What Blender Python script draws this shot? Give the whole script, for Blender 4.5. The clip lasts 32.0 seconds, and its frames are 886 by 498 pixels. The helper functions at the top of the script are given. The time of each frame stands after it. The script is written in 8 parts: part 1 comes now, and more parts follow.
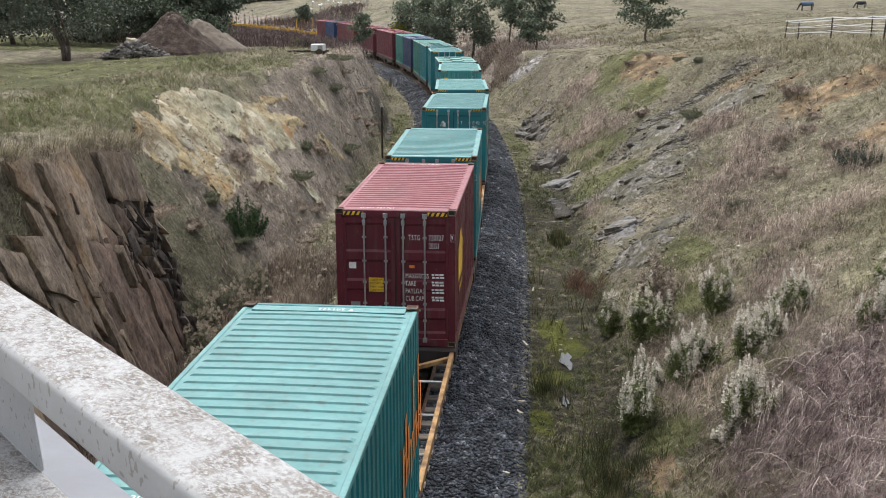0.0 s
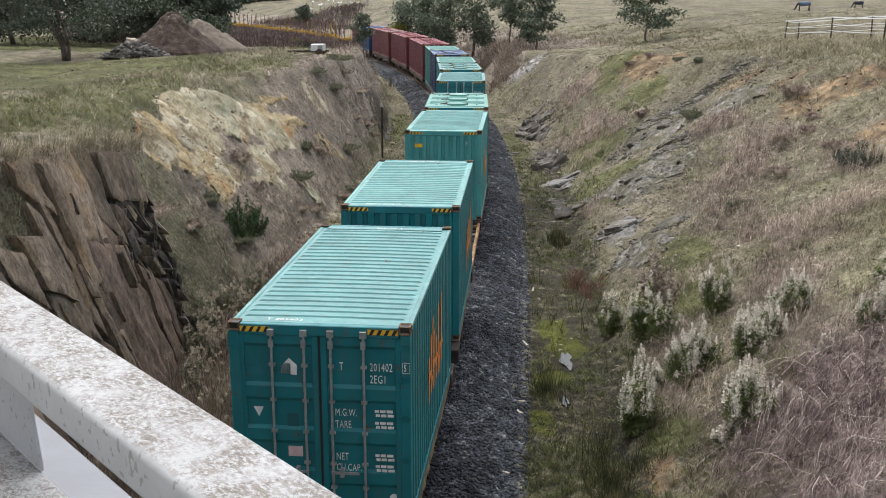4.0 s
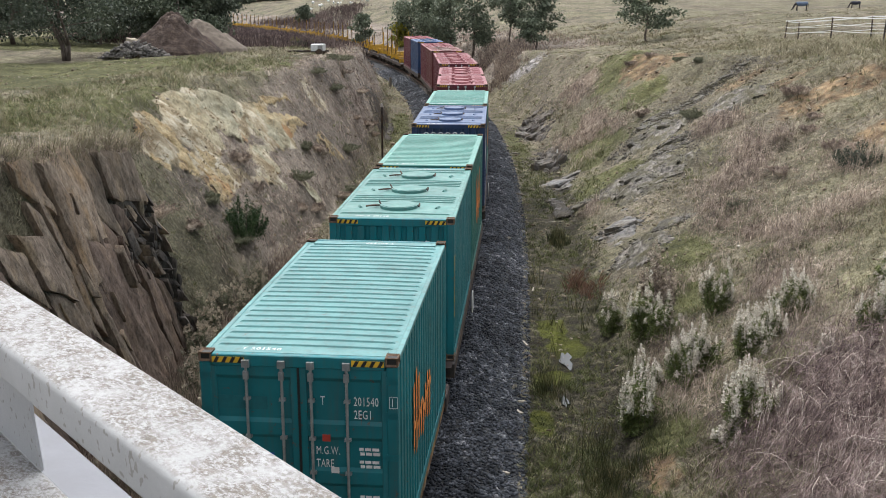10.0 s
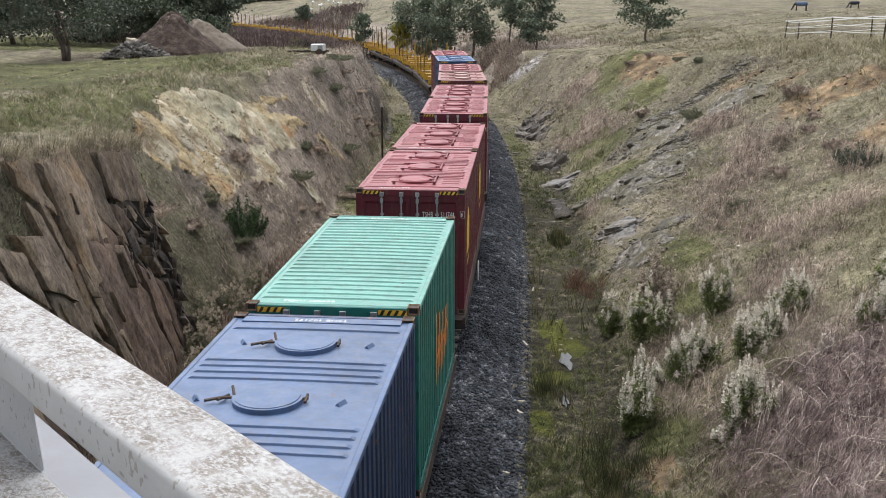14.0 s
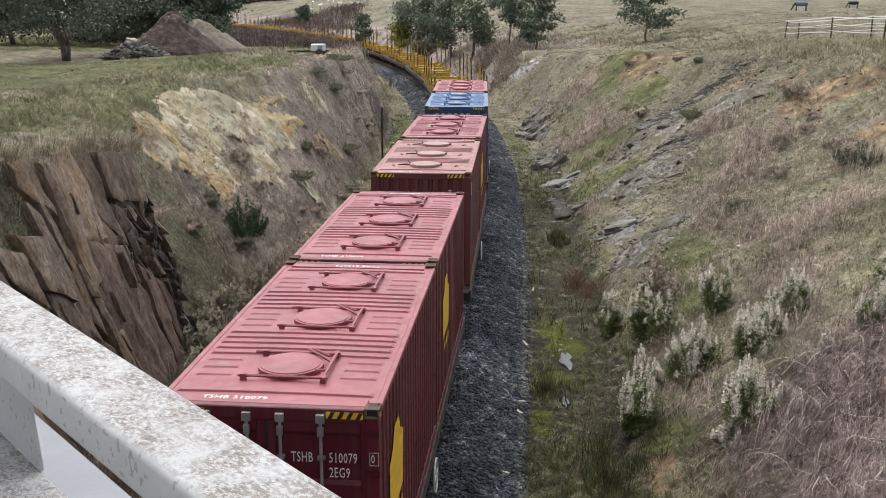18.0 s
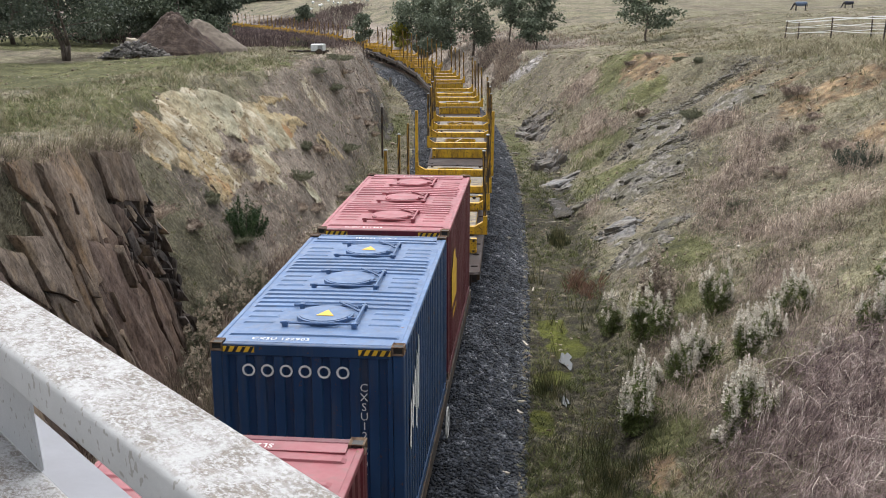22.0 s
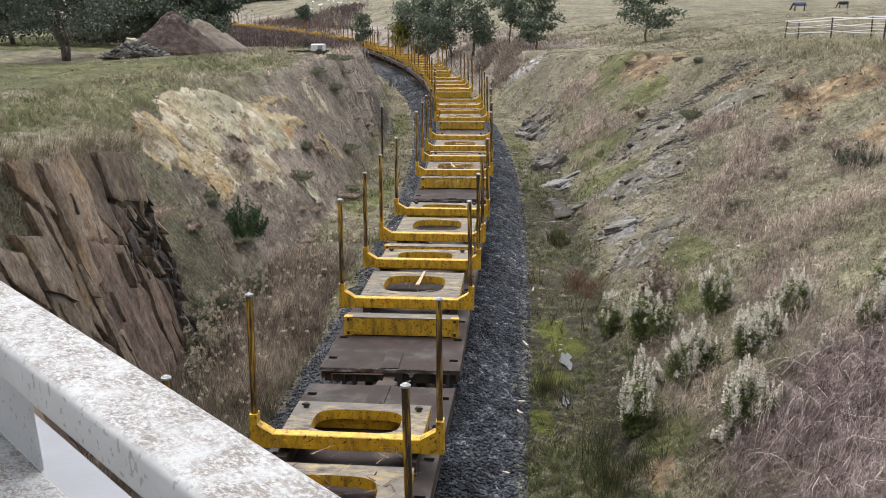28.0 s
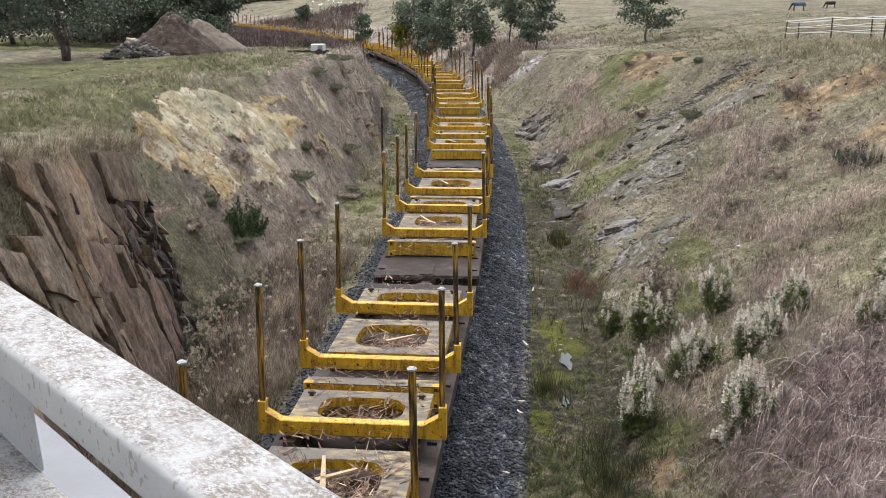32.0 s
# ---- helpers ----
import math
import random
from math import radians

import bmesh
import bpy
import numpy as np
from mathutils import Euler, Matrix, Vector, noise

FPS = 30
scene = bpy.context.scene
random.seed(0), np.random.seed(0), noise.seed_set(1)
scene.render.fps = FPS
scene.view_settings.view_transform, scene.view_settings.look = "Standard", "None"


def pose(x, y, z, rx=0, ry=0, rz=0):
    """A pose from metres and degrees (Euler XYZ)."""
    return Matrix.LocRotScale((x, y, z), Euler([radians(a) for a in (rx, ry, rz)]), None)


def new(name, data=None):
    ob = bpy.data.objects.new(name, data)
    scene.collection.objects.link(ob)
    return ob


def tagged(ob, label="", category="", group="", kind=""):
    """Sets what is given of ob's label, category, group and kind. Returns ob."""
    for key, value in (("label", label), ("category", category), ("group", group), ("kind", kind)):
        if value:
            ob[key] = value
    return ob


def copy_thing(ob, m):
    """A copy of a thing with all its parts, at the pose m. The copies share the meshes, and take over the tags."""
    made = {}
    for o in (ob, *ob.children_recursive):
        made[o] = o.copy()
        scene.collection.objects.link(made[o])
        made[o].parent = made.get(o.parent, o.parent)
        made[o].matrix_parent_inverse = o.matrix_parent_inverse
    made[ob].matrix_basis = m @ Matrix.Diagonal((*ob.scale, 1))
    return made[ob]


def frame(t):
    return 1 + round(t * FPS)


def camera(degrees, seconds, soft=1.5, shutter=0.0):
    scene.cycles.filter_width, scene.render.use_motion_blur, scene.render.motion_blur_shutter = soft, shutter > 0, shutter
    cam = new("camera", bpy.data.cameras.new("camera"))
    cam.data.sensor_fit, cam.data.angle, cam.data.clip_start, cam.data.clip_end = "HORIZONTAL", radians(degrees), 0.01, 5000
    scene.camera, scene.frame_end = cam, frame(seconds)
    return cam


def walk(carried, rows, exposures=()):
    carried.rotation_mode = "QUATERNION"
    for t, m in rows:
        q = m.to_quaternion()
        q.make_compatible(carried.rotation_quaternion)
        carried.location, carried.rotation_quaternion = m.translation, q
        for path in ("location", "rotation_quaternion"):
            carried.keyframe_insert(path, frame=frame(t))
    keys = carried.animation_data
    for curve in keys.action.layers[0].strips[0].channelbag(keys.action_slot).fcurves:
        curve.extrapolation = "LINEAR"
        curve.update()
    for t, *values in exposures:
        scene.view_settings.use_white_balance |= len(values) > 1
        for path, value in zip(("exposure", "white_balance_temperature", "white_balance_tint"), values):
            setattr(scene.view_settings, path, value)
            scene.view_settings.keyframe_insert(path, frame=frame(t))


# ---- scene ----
EYE = (0.0, 0.0, 8.136)
cam = camera(46.51, 32.0, soft=0.5, shutter=0.08)
walk(cam, [(0.0, pose(*EYE, 76.048, 0, 0)), (32.0, pose(*EYE, 76.048, 0, 0))], exposures=[(0.0, 0.90), (14.0, 0.90), (22.0, 0.93), (28.0, 1.02), (32.0, 1.03)])

# ---- sky and sun: a bright overcast day ----
SUN_UP, SUN_TURN = 66.0, -25.0
world = bpy.data.worlds.new("overcast_sky")
scene.world = world
world.use_nodes = True
wn = world.node_tree.nodes
sky = wn.new("ShaderNodeTexSky")
sky.sky_type, sky.sun_disc = "NISHITA", False
sky.sun_elevation, sky.sun_rotation = radians(SUN_UP), radians(SUN_TURN)
sky.air_density, sky.dust_density, sky.ozone_density = 1.0, 4.0, 1.0
grey = wn.new("ShaderNodeHueSaturation")
grey.inputs["Saturation"].default_value = 0.28
world.node_tree.links.new(sky.outputs[0], grey.inputs["Color"])
world.node_tree.links.new(grey.outputs[0], wn["Background"].inputs["Color"])
wn["Background"].inputs["Strength"].default_value = 0.15
sun = new("sun", bpy.data.lights.new("sun", "SUN"))
sun.data.energy, sun.data.angle, sun.data.color = 1.2, radians(70), (1.0, 0.97, 0.94)
sun.rotation_euler = (radians(90 - SUN_UP), 0, radians(180 - SUN_TURN))

# ---- the line of the track and the lie of the land ----
KAPPA_AT = np.array([-400, 0, 15, 30, 45, 60, 80, 100, 130, 170, 220, 520.0])
KAPPA = np.array([0.0, 0.0, 0.000789, 0.001829, 0.002646, 0.003252, 0.00344, 0.003177, 0.002724, 0.002233, 0.001746, 0.001])
STEP = 0.5
TS = np.arange(-300, 500, STEP)


def lay_track():
    k = np.interp(TS[:-1] + STEP / 2, KAPPA_AT, KAPPA)
    th = np.concatenate([[0], np.cumsum(k * STEP)])
    i0 = int(300 / STEP)
    th = th - th[i0] + math.radians(-5.745)
    dx, dy = -np.sin(th), np.cos(th)
    x = np.concatenate([[0], np.cumsum((dx[1:] + dx[:-1]) / 2 * STEP)])
    y = np.concatenate([[0], np.cumsum((dy[1:] + dy[:-1]) / 2 * STEP)])
    return x - x[i0] - 2.9187, y - y[i0], th


TX, TY, TH = lay_track()


def on_track(s, off=0.0):
    """Plan place at s metres along the line and off metres to its right, and the heading there."""
    x, y, h = np.interp(s, TS, TX), np.interp(s, TS, TY), np.interp(s, TS, TH)
    return x + np.cos(h) * off, y + np.sin(h) * off, h


def to_track(x, y):
    """s and offset of plan points."""
    x, y = np.asarray(x, float).ravel(), np.asarray(y, float).ravel()
    s, o = np.empty(len(x)), np.empty(len(x))
    for a in range(0, len(x), 20000):
        xa, ya = x[a:a + 20000], y[a:a + 20000]
        i = ((xa[:, None] - TX[None, ::6]) ** 2 + (ya[:, None] - TY[None, ::6]) ** 2).argmin(1) * 6
        for _ in range(2):
            i = np.clip(i, 0, len(TS) - 1)
            ex, ey = xa - TX[i], ya - TY[i]
            al = -np.sin(TH[i]) * ex + np.cos(TH[i]) * ey
            i = np.clip(i + np.round(al / STEP).astype(int), 0, len(TS) - 1)
        ex, ey = xa - TX[i], ya - TY[i]
        s[a:a + 20000] = TS[i] - np.sin(TH[i]) * ex + np.cos(TH[i]) * ey
        o[a:a + 20000] = np.cos(TH[i]) * ex + np.sin(TH[i]) * ey
    return s, o


def lattice(ix, iy, seed):
    h = np.sin(ix * 127.1 + iy * 311.7 + seed * 74.7) * 43758.5453
    return h - np.floor(h)


def rough(x, y, size, seed=0):
    """Smooth value noise, -1 to 1, with cells of that size."""
    u, v = np.asarray(x) / size, np.asarray(y) / size
    ix, iy = np.floor(u), np.floor(v)
    fx, fy = u - ix, v - iy
    fx, fy = fx * fx * (3 - 2 * fx), fy * fy * (3 - 2 * fy)
    a, b = lattice(ix, iy, seed), lattice(ix + 1, iy, seed)
    c, d = lattice(ix, iy + 1, seed), lattice(ix + 1, iy + 1, seed)
    return 2 * ((a * (1 - fx) + b * fx) * (1 - fy) + (c * (1 - fx) + d * fx) * fy) - 1


def noise3(x, y, z, size, seed=0):
    """Smooth value noise in space, -1 to 1."""
    w = np.asarray(z) / size
    k = np.floor(w)
    f = w - k
    f = f * f * (3 - 2 * f)
    return rough(x + 7.3 * k * size, y - 4.1 * k * size, size, seed) * (1 - f) + rough(x + 7.3 * (k + 1) * size, y - 4.1 * (k + 1) * size, size, seed) * f


def ramp(v, a, b):
    t = np.clip((v - a) / (b - a), 0, 1)
    return t * t * (3 - 2 * t)


def ground_z(x, y):
    """Height of the ground at plan points (rail head is 0)."""
    shape = np.shape(x)
    x, y = np.asarray(x, float).ravel(), np.asarray(y, float).ravel()
    s, o = to_track(x, y)
    # plateaus on either side of the cutting
    zl = np.interp(y, [-80, 20, 34, 45, 60, 75, 90, 120, 160, 230, 340, 450, 600, 2500],
                   [5.6, 5.1, 5.0, 4.7, 4.5, 4.15, 3.5, 2.3, 1.3, 0.8, 2.3, 4.2, 5.6, 6.6])
    zl = zl + 0.5 * ramp(-o, 12, 30) * ramp(y, 50, 80) * (1 - ramp(y, 140, 220))
    zr0 = np.interp(s, [-80, 0, 45, 60, 80, 107, 150, 240, 330], [6.0, 5.6, 5.0, 4.6, 3.4, 2.8, 2.0, 0.9, 2.0])
    w = np.exp(-(np.maximum(o - 8, 0) / 18) ** 2)
    zr = zr0 * w + (6.2 + 0.4 * ramp(y, 100, 500)) * (1 - w)
    # left bank: foot and lip offsets along the line; a rock face near the bridge
    lf = np.interp(s, [0, 22, 23.5, 26, 40, 52, 80], [5.7, 5.8, 5.95, 5.6, 5.3, 4.7, 4.4])
    ll = np.interp(s, [0, 20, 23.4, 24.6, 27, 34, 45, 60, 80, 110, 200], [6.6, 6.6, 6.7, 8.0, 9.4, 10.2, 9.0, 7.0, 6.5, 7.0, 7.0])
    tl = np.clip((-o - lf) / (ll - lf), 0, 1)
    pl = np.where(s < 22, tl, tl ** 0.85)
    pl = pl * (1 - 0.12 * tl * (1 - tl))
    left = -0.55 + (zl + 0.55) * pl
    rf = 4.6
    rl = np.interp(s, [0, 30, 50, 62, 80, 110, 200], [17, 17, 14.5, 10.5, 8, 8.5, 8])
    tr = np.clip((o - rf) / (rl - rf), 0, 1)
    pr = tr ** 0.92
    right = -0.6 + (zr + 0.6) * pr
    bank = np.where(o < 0, left, right)
    # ballast bed
    d = np.abs(o)
    bed = np.interp(d, [0, 1.35, 1.75, 2.6, 3.2, 4.6], [-0.22, -0.22, -0.26, -0.68, -0.72, -0.66])
    z = np.where((o < 0) & (d < lf), np.maximum(bed, np.where(d > 3.2, -0.72 + 0.17 * (d - 3.2) / (lf - 3.2), -9)),
                 np.where((o >= 0) & (d < rf), bed, bank))
    # unevenness, none on the ballast
    far = ramp(d, 3.0, 5.5)
    lumps = 0.16 * rough(x, y, 3.1, 1) + 0.10 * rough(x, y, 1.3, 2) + 0.05 * rough(x, y, 0.55, 3)
    wide = 0.35 * rough(x, y, 11, 4) * ramp(d, 6, 14) + 0.5 * rough(x, y, 60, 5) * ramp(d, 30, 90)
    steps = 0.22 * ramp(rough(x + 0.6 * y, y - 0.3 * x, 2.2, 6), 0.1, 0.5) * ramp(o, 5, 8) * (1 - ramp(o, 15, 19)) * ramp(s, 24, 34) * (1 - ramp(s, 70, 80))
    z = z + far * (lumps + wide) + steps
    return z.reshape(shape)

# ---- materials ----
def shader(name):
    m = bpy.data.materials.new(name)
    m.use_nodes = True
    nt = m.node_tree
    return m, nt, nt.nodes["Principled BSDF"]


def add(nt, kind, **settings):
    n = nt.nodes.new(kind)
    for key, value in settings.items():
        n.inputs[key].default_value = value
    return n


def place_of(nt, random_shift=True):
    """Object coordinates, shifted by the object's random number so that copies differ."""
    co = nt.nodes.new("ShaderNodeTexCoord")
    if not random_shift:
        return co.outputs["Object"]
    info = nt.nodes.new("ShaderNodeObjectInfo")
    mul = nt.nodes.new("ShaderNodeMath")
    mul.operation = "MULTIPLY"
    mul.inputs[1].default_value = 37.0
    nt.links.new(info.outputs["Random"], mul.inputs[0])
    sh = nt.nodes.new("ShaderNodeVectorMath")
    nt.links.new(co.outputs["Object"], sh.inputs[0])
    nt.links.new(mul.outputs[0], sh.inputs[1])
    return sh.outputs[0]


def grain(nt, co, scale, detail=4.0, stretch=None, rough_=0.6):
    n = add(nt, "ShaderNodeTexNoise", Scale=scale, Detail=detail, Roughness=rough_)
    if stretch:
        mp = nt.nodes.new("ShaderNodeMapping")
        mp.inputs["Scale"].default_value = stretch
        nt.links.new(co, mp.inputs["Vector"])
        co = mp.outputs[0]
    nt.links.new(co, n.inputs["Vector"])
    return n.outputs["Fac"]


def steps(nt, fac, stops):
    r = nt.nodes.new("ShaderNodeValToRGB")
    e = r.color_ramp.elements
    while len(e) < len(stops):
        e.new(0.5)
    for el, (p, c) in zip(e, stops):
        el.position = p
        el.color = (c, c, c, 1) if isinstance(c, (int, float)) else (*c, 1)
    nt.links.new(fac, r.inputs["Fac"])
    return r.outputs["Color"]


def blend(nt, fac, a, b, how="MIX"):
    m = nt.nodes.new("ShaderNodeMix")
    m.data_type, m.blend_type = "RGBA", how
    for sock, v in ((m.inputs["Factor"], fac), (m.inputs["A"], a), (m.inputs["B"], b)):
        if isinstance(v, (int, float)):
            sock.default_value = v
        elif isinstance(v, tuple):
            sock.default_value = (*v, 1)
        else:
            nt.links.new(v, sock)
    return m.outputs["Result"]


def relief(nt, bsdf, height, strength=0.4, distance=0.02):
    b = add(nt, "ShaderNodeBump", Strength=strength, Distance=distance)
    nt.links.new(height, b.inputs["Height"])
    nt.links.new(b.outputs[0], bsdf.inputs["Normal"])


def surface(name, stops, scale, rough_=0.8, metal=0.0, bump=0.4, fine=None, stains=None, stain_scale=1.0, dist=0.02, stretch=None, spec=0.4, vary=0.0):
    """A plain weathered surface: grain at one scale, stains at a larger one, and a fine relief."""
    m, nt, b = shader(name)
    co = place_of(nt)
    col = steps(nt, grain(nt, co, scale, 6.0, stretch), stops)
    if stains:
        fac = steps(nt, grain(nt, co, stain_scale, 5.0), [(0.42, 0.0), (0.62, 1.0)])
        col = blend(nt, fac, col, stains)
    if vary:
        info = nt.nodes.new("ShaderNodeObjectInfo")
        col = blend(nt, 1.0, col, steps(nt, info.outputs["Random"], [(0.0, 1 - vary), (1.0, 1 + vary)]), "MULTIPLY")
    nt.links.new(col, b.inputs["Base Color"])
    b.inputs["Roughness"].default_value = rough_
    b.inputs["Metallic"].default_value = metal
    b.inputs["Specular IOR Level"].default_value = spec
    relief(nt, b, grain(nt, co, fine or scale * 3, 5.0), bump, dist)
    return m


def paint(name, chalk=0.0, rust=0.62, gloss=0.45, tone=1.0):
    """Weathered enamel in the object's own colour: chalky fade, dirt runs, rust spots."""
    m, nt, b = shader(name)
    co = place_of(nt)
    info = nt.nodes.new("ShaderNodeObjectInfo")
    col = info.outputs["Color"]
    col = blend(nt, chalk, col, (0.62, 0.66, 0.64))
    big = steps(nt, grain(nt, co, 0.9, 5.0), [(0.3, 0.64 * tone), (0.7, 0.95 * tone)])
    col = blend(nt, 1.0, col, big, "MULTIPLY")
    runs = steps(nt, grain(nt, co, 3.0, 5.0, (3.0, 3.0, 0.25)), [(0.5, 0.0), (0.8, 0.5)])
    col = blend(nt, runs, col, (0.09, 0.08, 0.065))
    spots = steps(nt, grain(nt, co, 7.0, 8.0, None, 0.7), [(rust, 0.0), (rust + 0.05, 0.9)])
    col = blend(nt, spots, col, (0.13, 0.055, 0.025))
    nt.links.new(col, b.inputs["Base Color"])
    r = steps(nt, grain(nt, co, 4.0), [(0.3, gloss - 0.06), (0.7, gloss + 0.2)])
    nt.links.new(r, b.inputs["Roughness"])
    relief(nt, b, grain(nt, co, 1.6, 3.0), 0.25, 0.02)
    return m


def leafy(name, stops, rough_=0.6, through_=0.2, clumps=1.8):
    """Leaves and blades, varied piece by piece."""
    m, nt, b = shader(name)
    geo = nt.nodes.new("ShaderNodeNewGeometry")
    co = place_of(nt, False)
    last = None
    for source, gain, shift in ((geo.outputs["Random Per Island"], 0.36, 0.27), (grain(nt, co, 0.35, 3.0), 1.0, -0.5), (grain(nt, co, 3.4, 4.0), clumps, -0.5 * clumps)):
        n = nt.nodes.new("ShaderNodeMath")
        n.operation = "MULTIPLY_ADD"
        n.inputs[1].default_value, n.inputs[2].default_value = gain, shift
        nt.links.new(source, n.inputs[0])
        if last is not None:
            both = nt.nodes.new("ShaderNodeMath")
            nt.links.new(last, both.inputs[0])
            nt.links.new(n.outputs[0], both.inputs[1])
            last = both.outputs[0]
        else:
            last = n.outputs[0]
    col = steps(nt, last, stops)
    nt.links.new(col, b.inputs["Base Color"])
    b.inputs["Roughness"].default_value = rough_
    b.inputs["Specular IOR Level"].default_value = 0.25
    tr = nt.nodes.new("ShaderNodeBsdfTranslucent")
    nt.links.new(col, tr.inputs["Color"])
    ms = nt.nodes.new("ShaderNodeMixShader")
    ms.inputs[0].default_value = through_
    nt.links.new(b.outputs[0], ms.inputs[1])
    nt.links.new(tr.outputs[0], ms.inputs[2])
    nt.links.new(ms.outputs[0], nt.nodes["Material Output"].inputs["Surface"])
    return m


def plain(name, colour, rough_=0.6, metal=0.0):
    m, nt, b = shader(name)
    co = place_of(nt)
    v = steps(nt, grain(nt, co, 6.0, 5.0), [(0.3, 0.75), (0.7, 1.15)])
    nt.links.new(blend(nt, 1.0, colour, v, "MULTIPLY"), b.inputs["Base Color"])
    b.inputs["Roughness"].default_value, b.inputs["Metallic"].default_value = rough_, metal
    return m


def grimy_yellow():
    """Yellow machinery paint, worn through at scattered spots, with dark runs."""
    m, nt, b = shader("weathered_yellow_paint")
    co = place_of(nt)
    col = steps(nt, grain(nt, co, 2.0, 4.0), [(0.3, (0.50, 0.275, 0.010)), (0.7, (0.68, 0.41, 0.018))])
    runs = steps(nt, grain(nt, co, 4.0, 8.0, (1.8, 1.8, 0.5), 0.75), [(0.46, 0.0), (0.66, 0.85)])
    col = blend(nt, runs, col, (0.10, 0.055, 0.018))
    spots = steps(nt, grain(nt, co, 16.0, 7.0, None, 0.7), [(0.57, 0.0), (0.61, 0.9)])
    col = blend(nt, spots, col, (0.055, 0.035, 0.022))
    nt.links.new(col, b.inputs["Base Color"])
    b.inputs["Roughness"].default_value = 0.55
    relief(nt, b, grain(nt, co, 18.0, 5.0), 0.25, 0.01)
    return m


PAINT = paint("container_enamel")
# roof enamel: chalky fade, over top colours that include sky light
ROOF_PAINT = paint("faded_skylit_roof_enamel", chalk=0.07, rust=0.66, gloss=0.44, tone=0.90)
STEEL = surface("galvanised_steel", [(0.3, (0.30, 0.31, 0.32)), (0.7, (0.48, 0.49, 0.50))], 9, 0.45, 0.7, 0.2)
BLACK_STEEL = surface("grimy_black_steel", [(0.3, (0.018, 0.016, 0.015)), (0.7, (0.05, 0.043, 0.038))], 6, 0.75, 0.0, 0.4, stains=(0.075, 0.048, 0.03), stain_scale=2.0)
CASTING = surface("rusty_casting", [(0.3, (0.07, 0.04, 0.026)), (0.7, (0.22, 0.15, 0.10))], 12, 0.8, 0.1, 0.4)
OCHRE_STEEL = surface("rusty_ochre_sill", [(0.3, (0.20, 0.11, 0.045)), (0.7, (0.42, 0.26, 0.11))], 5, 0.75, 0, 0.3, stains=(0.10, 0.05, 0.025), stain_scale=3)
DECK = surface("worn_steel_deck", [(0.28, (0.014, 0.012, 0.011)), (0.5, (0.036, 0.030, 0.029)), (0.72, (0.090, 0.078, 0.073))], 1.6, 0.8, 0.0, 0.3, fine=14, stains=(0.036, 0.024, 0.021), stain_scale=1.1, spec=0.2)
SCUFFED_EDGE = surface("scuffed_steel_edge", [(0.38, (0.045, 0.035, 0.030)), (0.52, (0.15, 0.12, 0.105)), (0.66, (0.42, 0.39, 0.37))], 3.0, 0.6, 0.2, 0.3, stretch=(1.0, 1.0, 3.0))
YELLOW = grimy_yellow()
WORN_PANEL = surface("scuffed_grey_yellow_plate", [(0.34, (0.040, 0.034, 0.029)), (0.44, (0.105, 0.090, 0.073)), (0.54, (0.215, 0.178, 0.122)), (0.63, (0.30, 0.235, 0.115)), (0.74, (0.44, 0.28, 0.04))], 3.0, 0.65, 0.0, 0.35, fine=16, stains=(0.115, 0.104, 0.092), stain_scale=1.2, stretch=(1.0, 2.4, 1.0), spec=0.25)
STREAKED_POST = surface("yellow_post_streaked_black", [(0.44, (0.030, 0.022, 0.016)), (0.54, (0.20, 0.115, 0.022)), (0.64, (0.46, 0.27, 0.03))], 9, 0.6, 0, 0.3, stretch=(2.5, 2.5, 0.22))
WHITE_MARK = plain("white_lettering", (0.74, 0.75, 0.74), 0.6)
YELLOW_MARK = plain("yellow_marking", (0.72, 0.44, 0.03), 0.55)
BLACK_MARK = plain("black_marking", (0.018, 0.018, 0.018), 0.6)
ORANGE_MARK = plain("flaking_orange_lettering", (0.72, 0.24, 0.05), 0.65)
GREY_MARK = plain("grey_plate", (0.30, 0.31, 0.31), 0.5, 0.3)
BLUE_MARK = plain("blue_sticker", (0.03, 0.10, 0.34), 0.5)
RAIL = surface("rusty_rail", [(0.3, (0.10, 0.055, 0.035)), (0.7, (0.20, 0.12, 0.08))], 9, 0.6, 0.4, 0.2)
RAIL_TOP = plain("polished_rail_head", (0.45, 0.45, 0.46), 0.25, 1.0)
TIMBER = surface("weathered_sleeper", [(0.3, (0.10, 0.085, 0.07)), (0.7, (0.24, 0.21, 0.18))], 3, 0.9, 0, 0.6, stretch=(1, 8, 8))
BARK = surface("rough_bark", [(0.3, (0.055, 0.042, 0.034)), (0.7, (0.16, 0.13, 0.11))], 5, 0.9, 0, 0.8, stretch=(2, 2, 0.4), dist=0.04)
DRY_TWIG = leafy("bare_brown_twigs", [(0.0, (0.065, 0.048, 0.042)), (0.3, (0.225, 0.178, 0.152)), (0.6, (0.445, 0.365, 0.295)), (1.0, (0.82, 0.72, 0.59))], 0.8, 0.05)
DRY_GRASS = leafy("dry_grass", [(0.0, (0.060, 0.050, 0.034)), (0.3, (0.165, 0.147, 0.092)), (0.6, (0.335, 0.302, 0.205)), (1.0, (0.68, 0.63, 0.48))], 0.7)
GREEN_GRASS = leafy("green_grass", [(0.0, (0.036, 0.042, 0.020)), (0.35, (0.112, 0.122, 0.052)), (0.7, (0.215, 0.222, 0.105)), (1.0, (0.46, 0.42, 0.27))], 0.65)
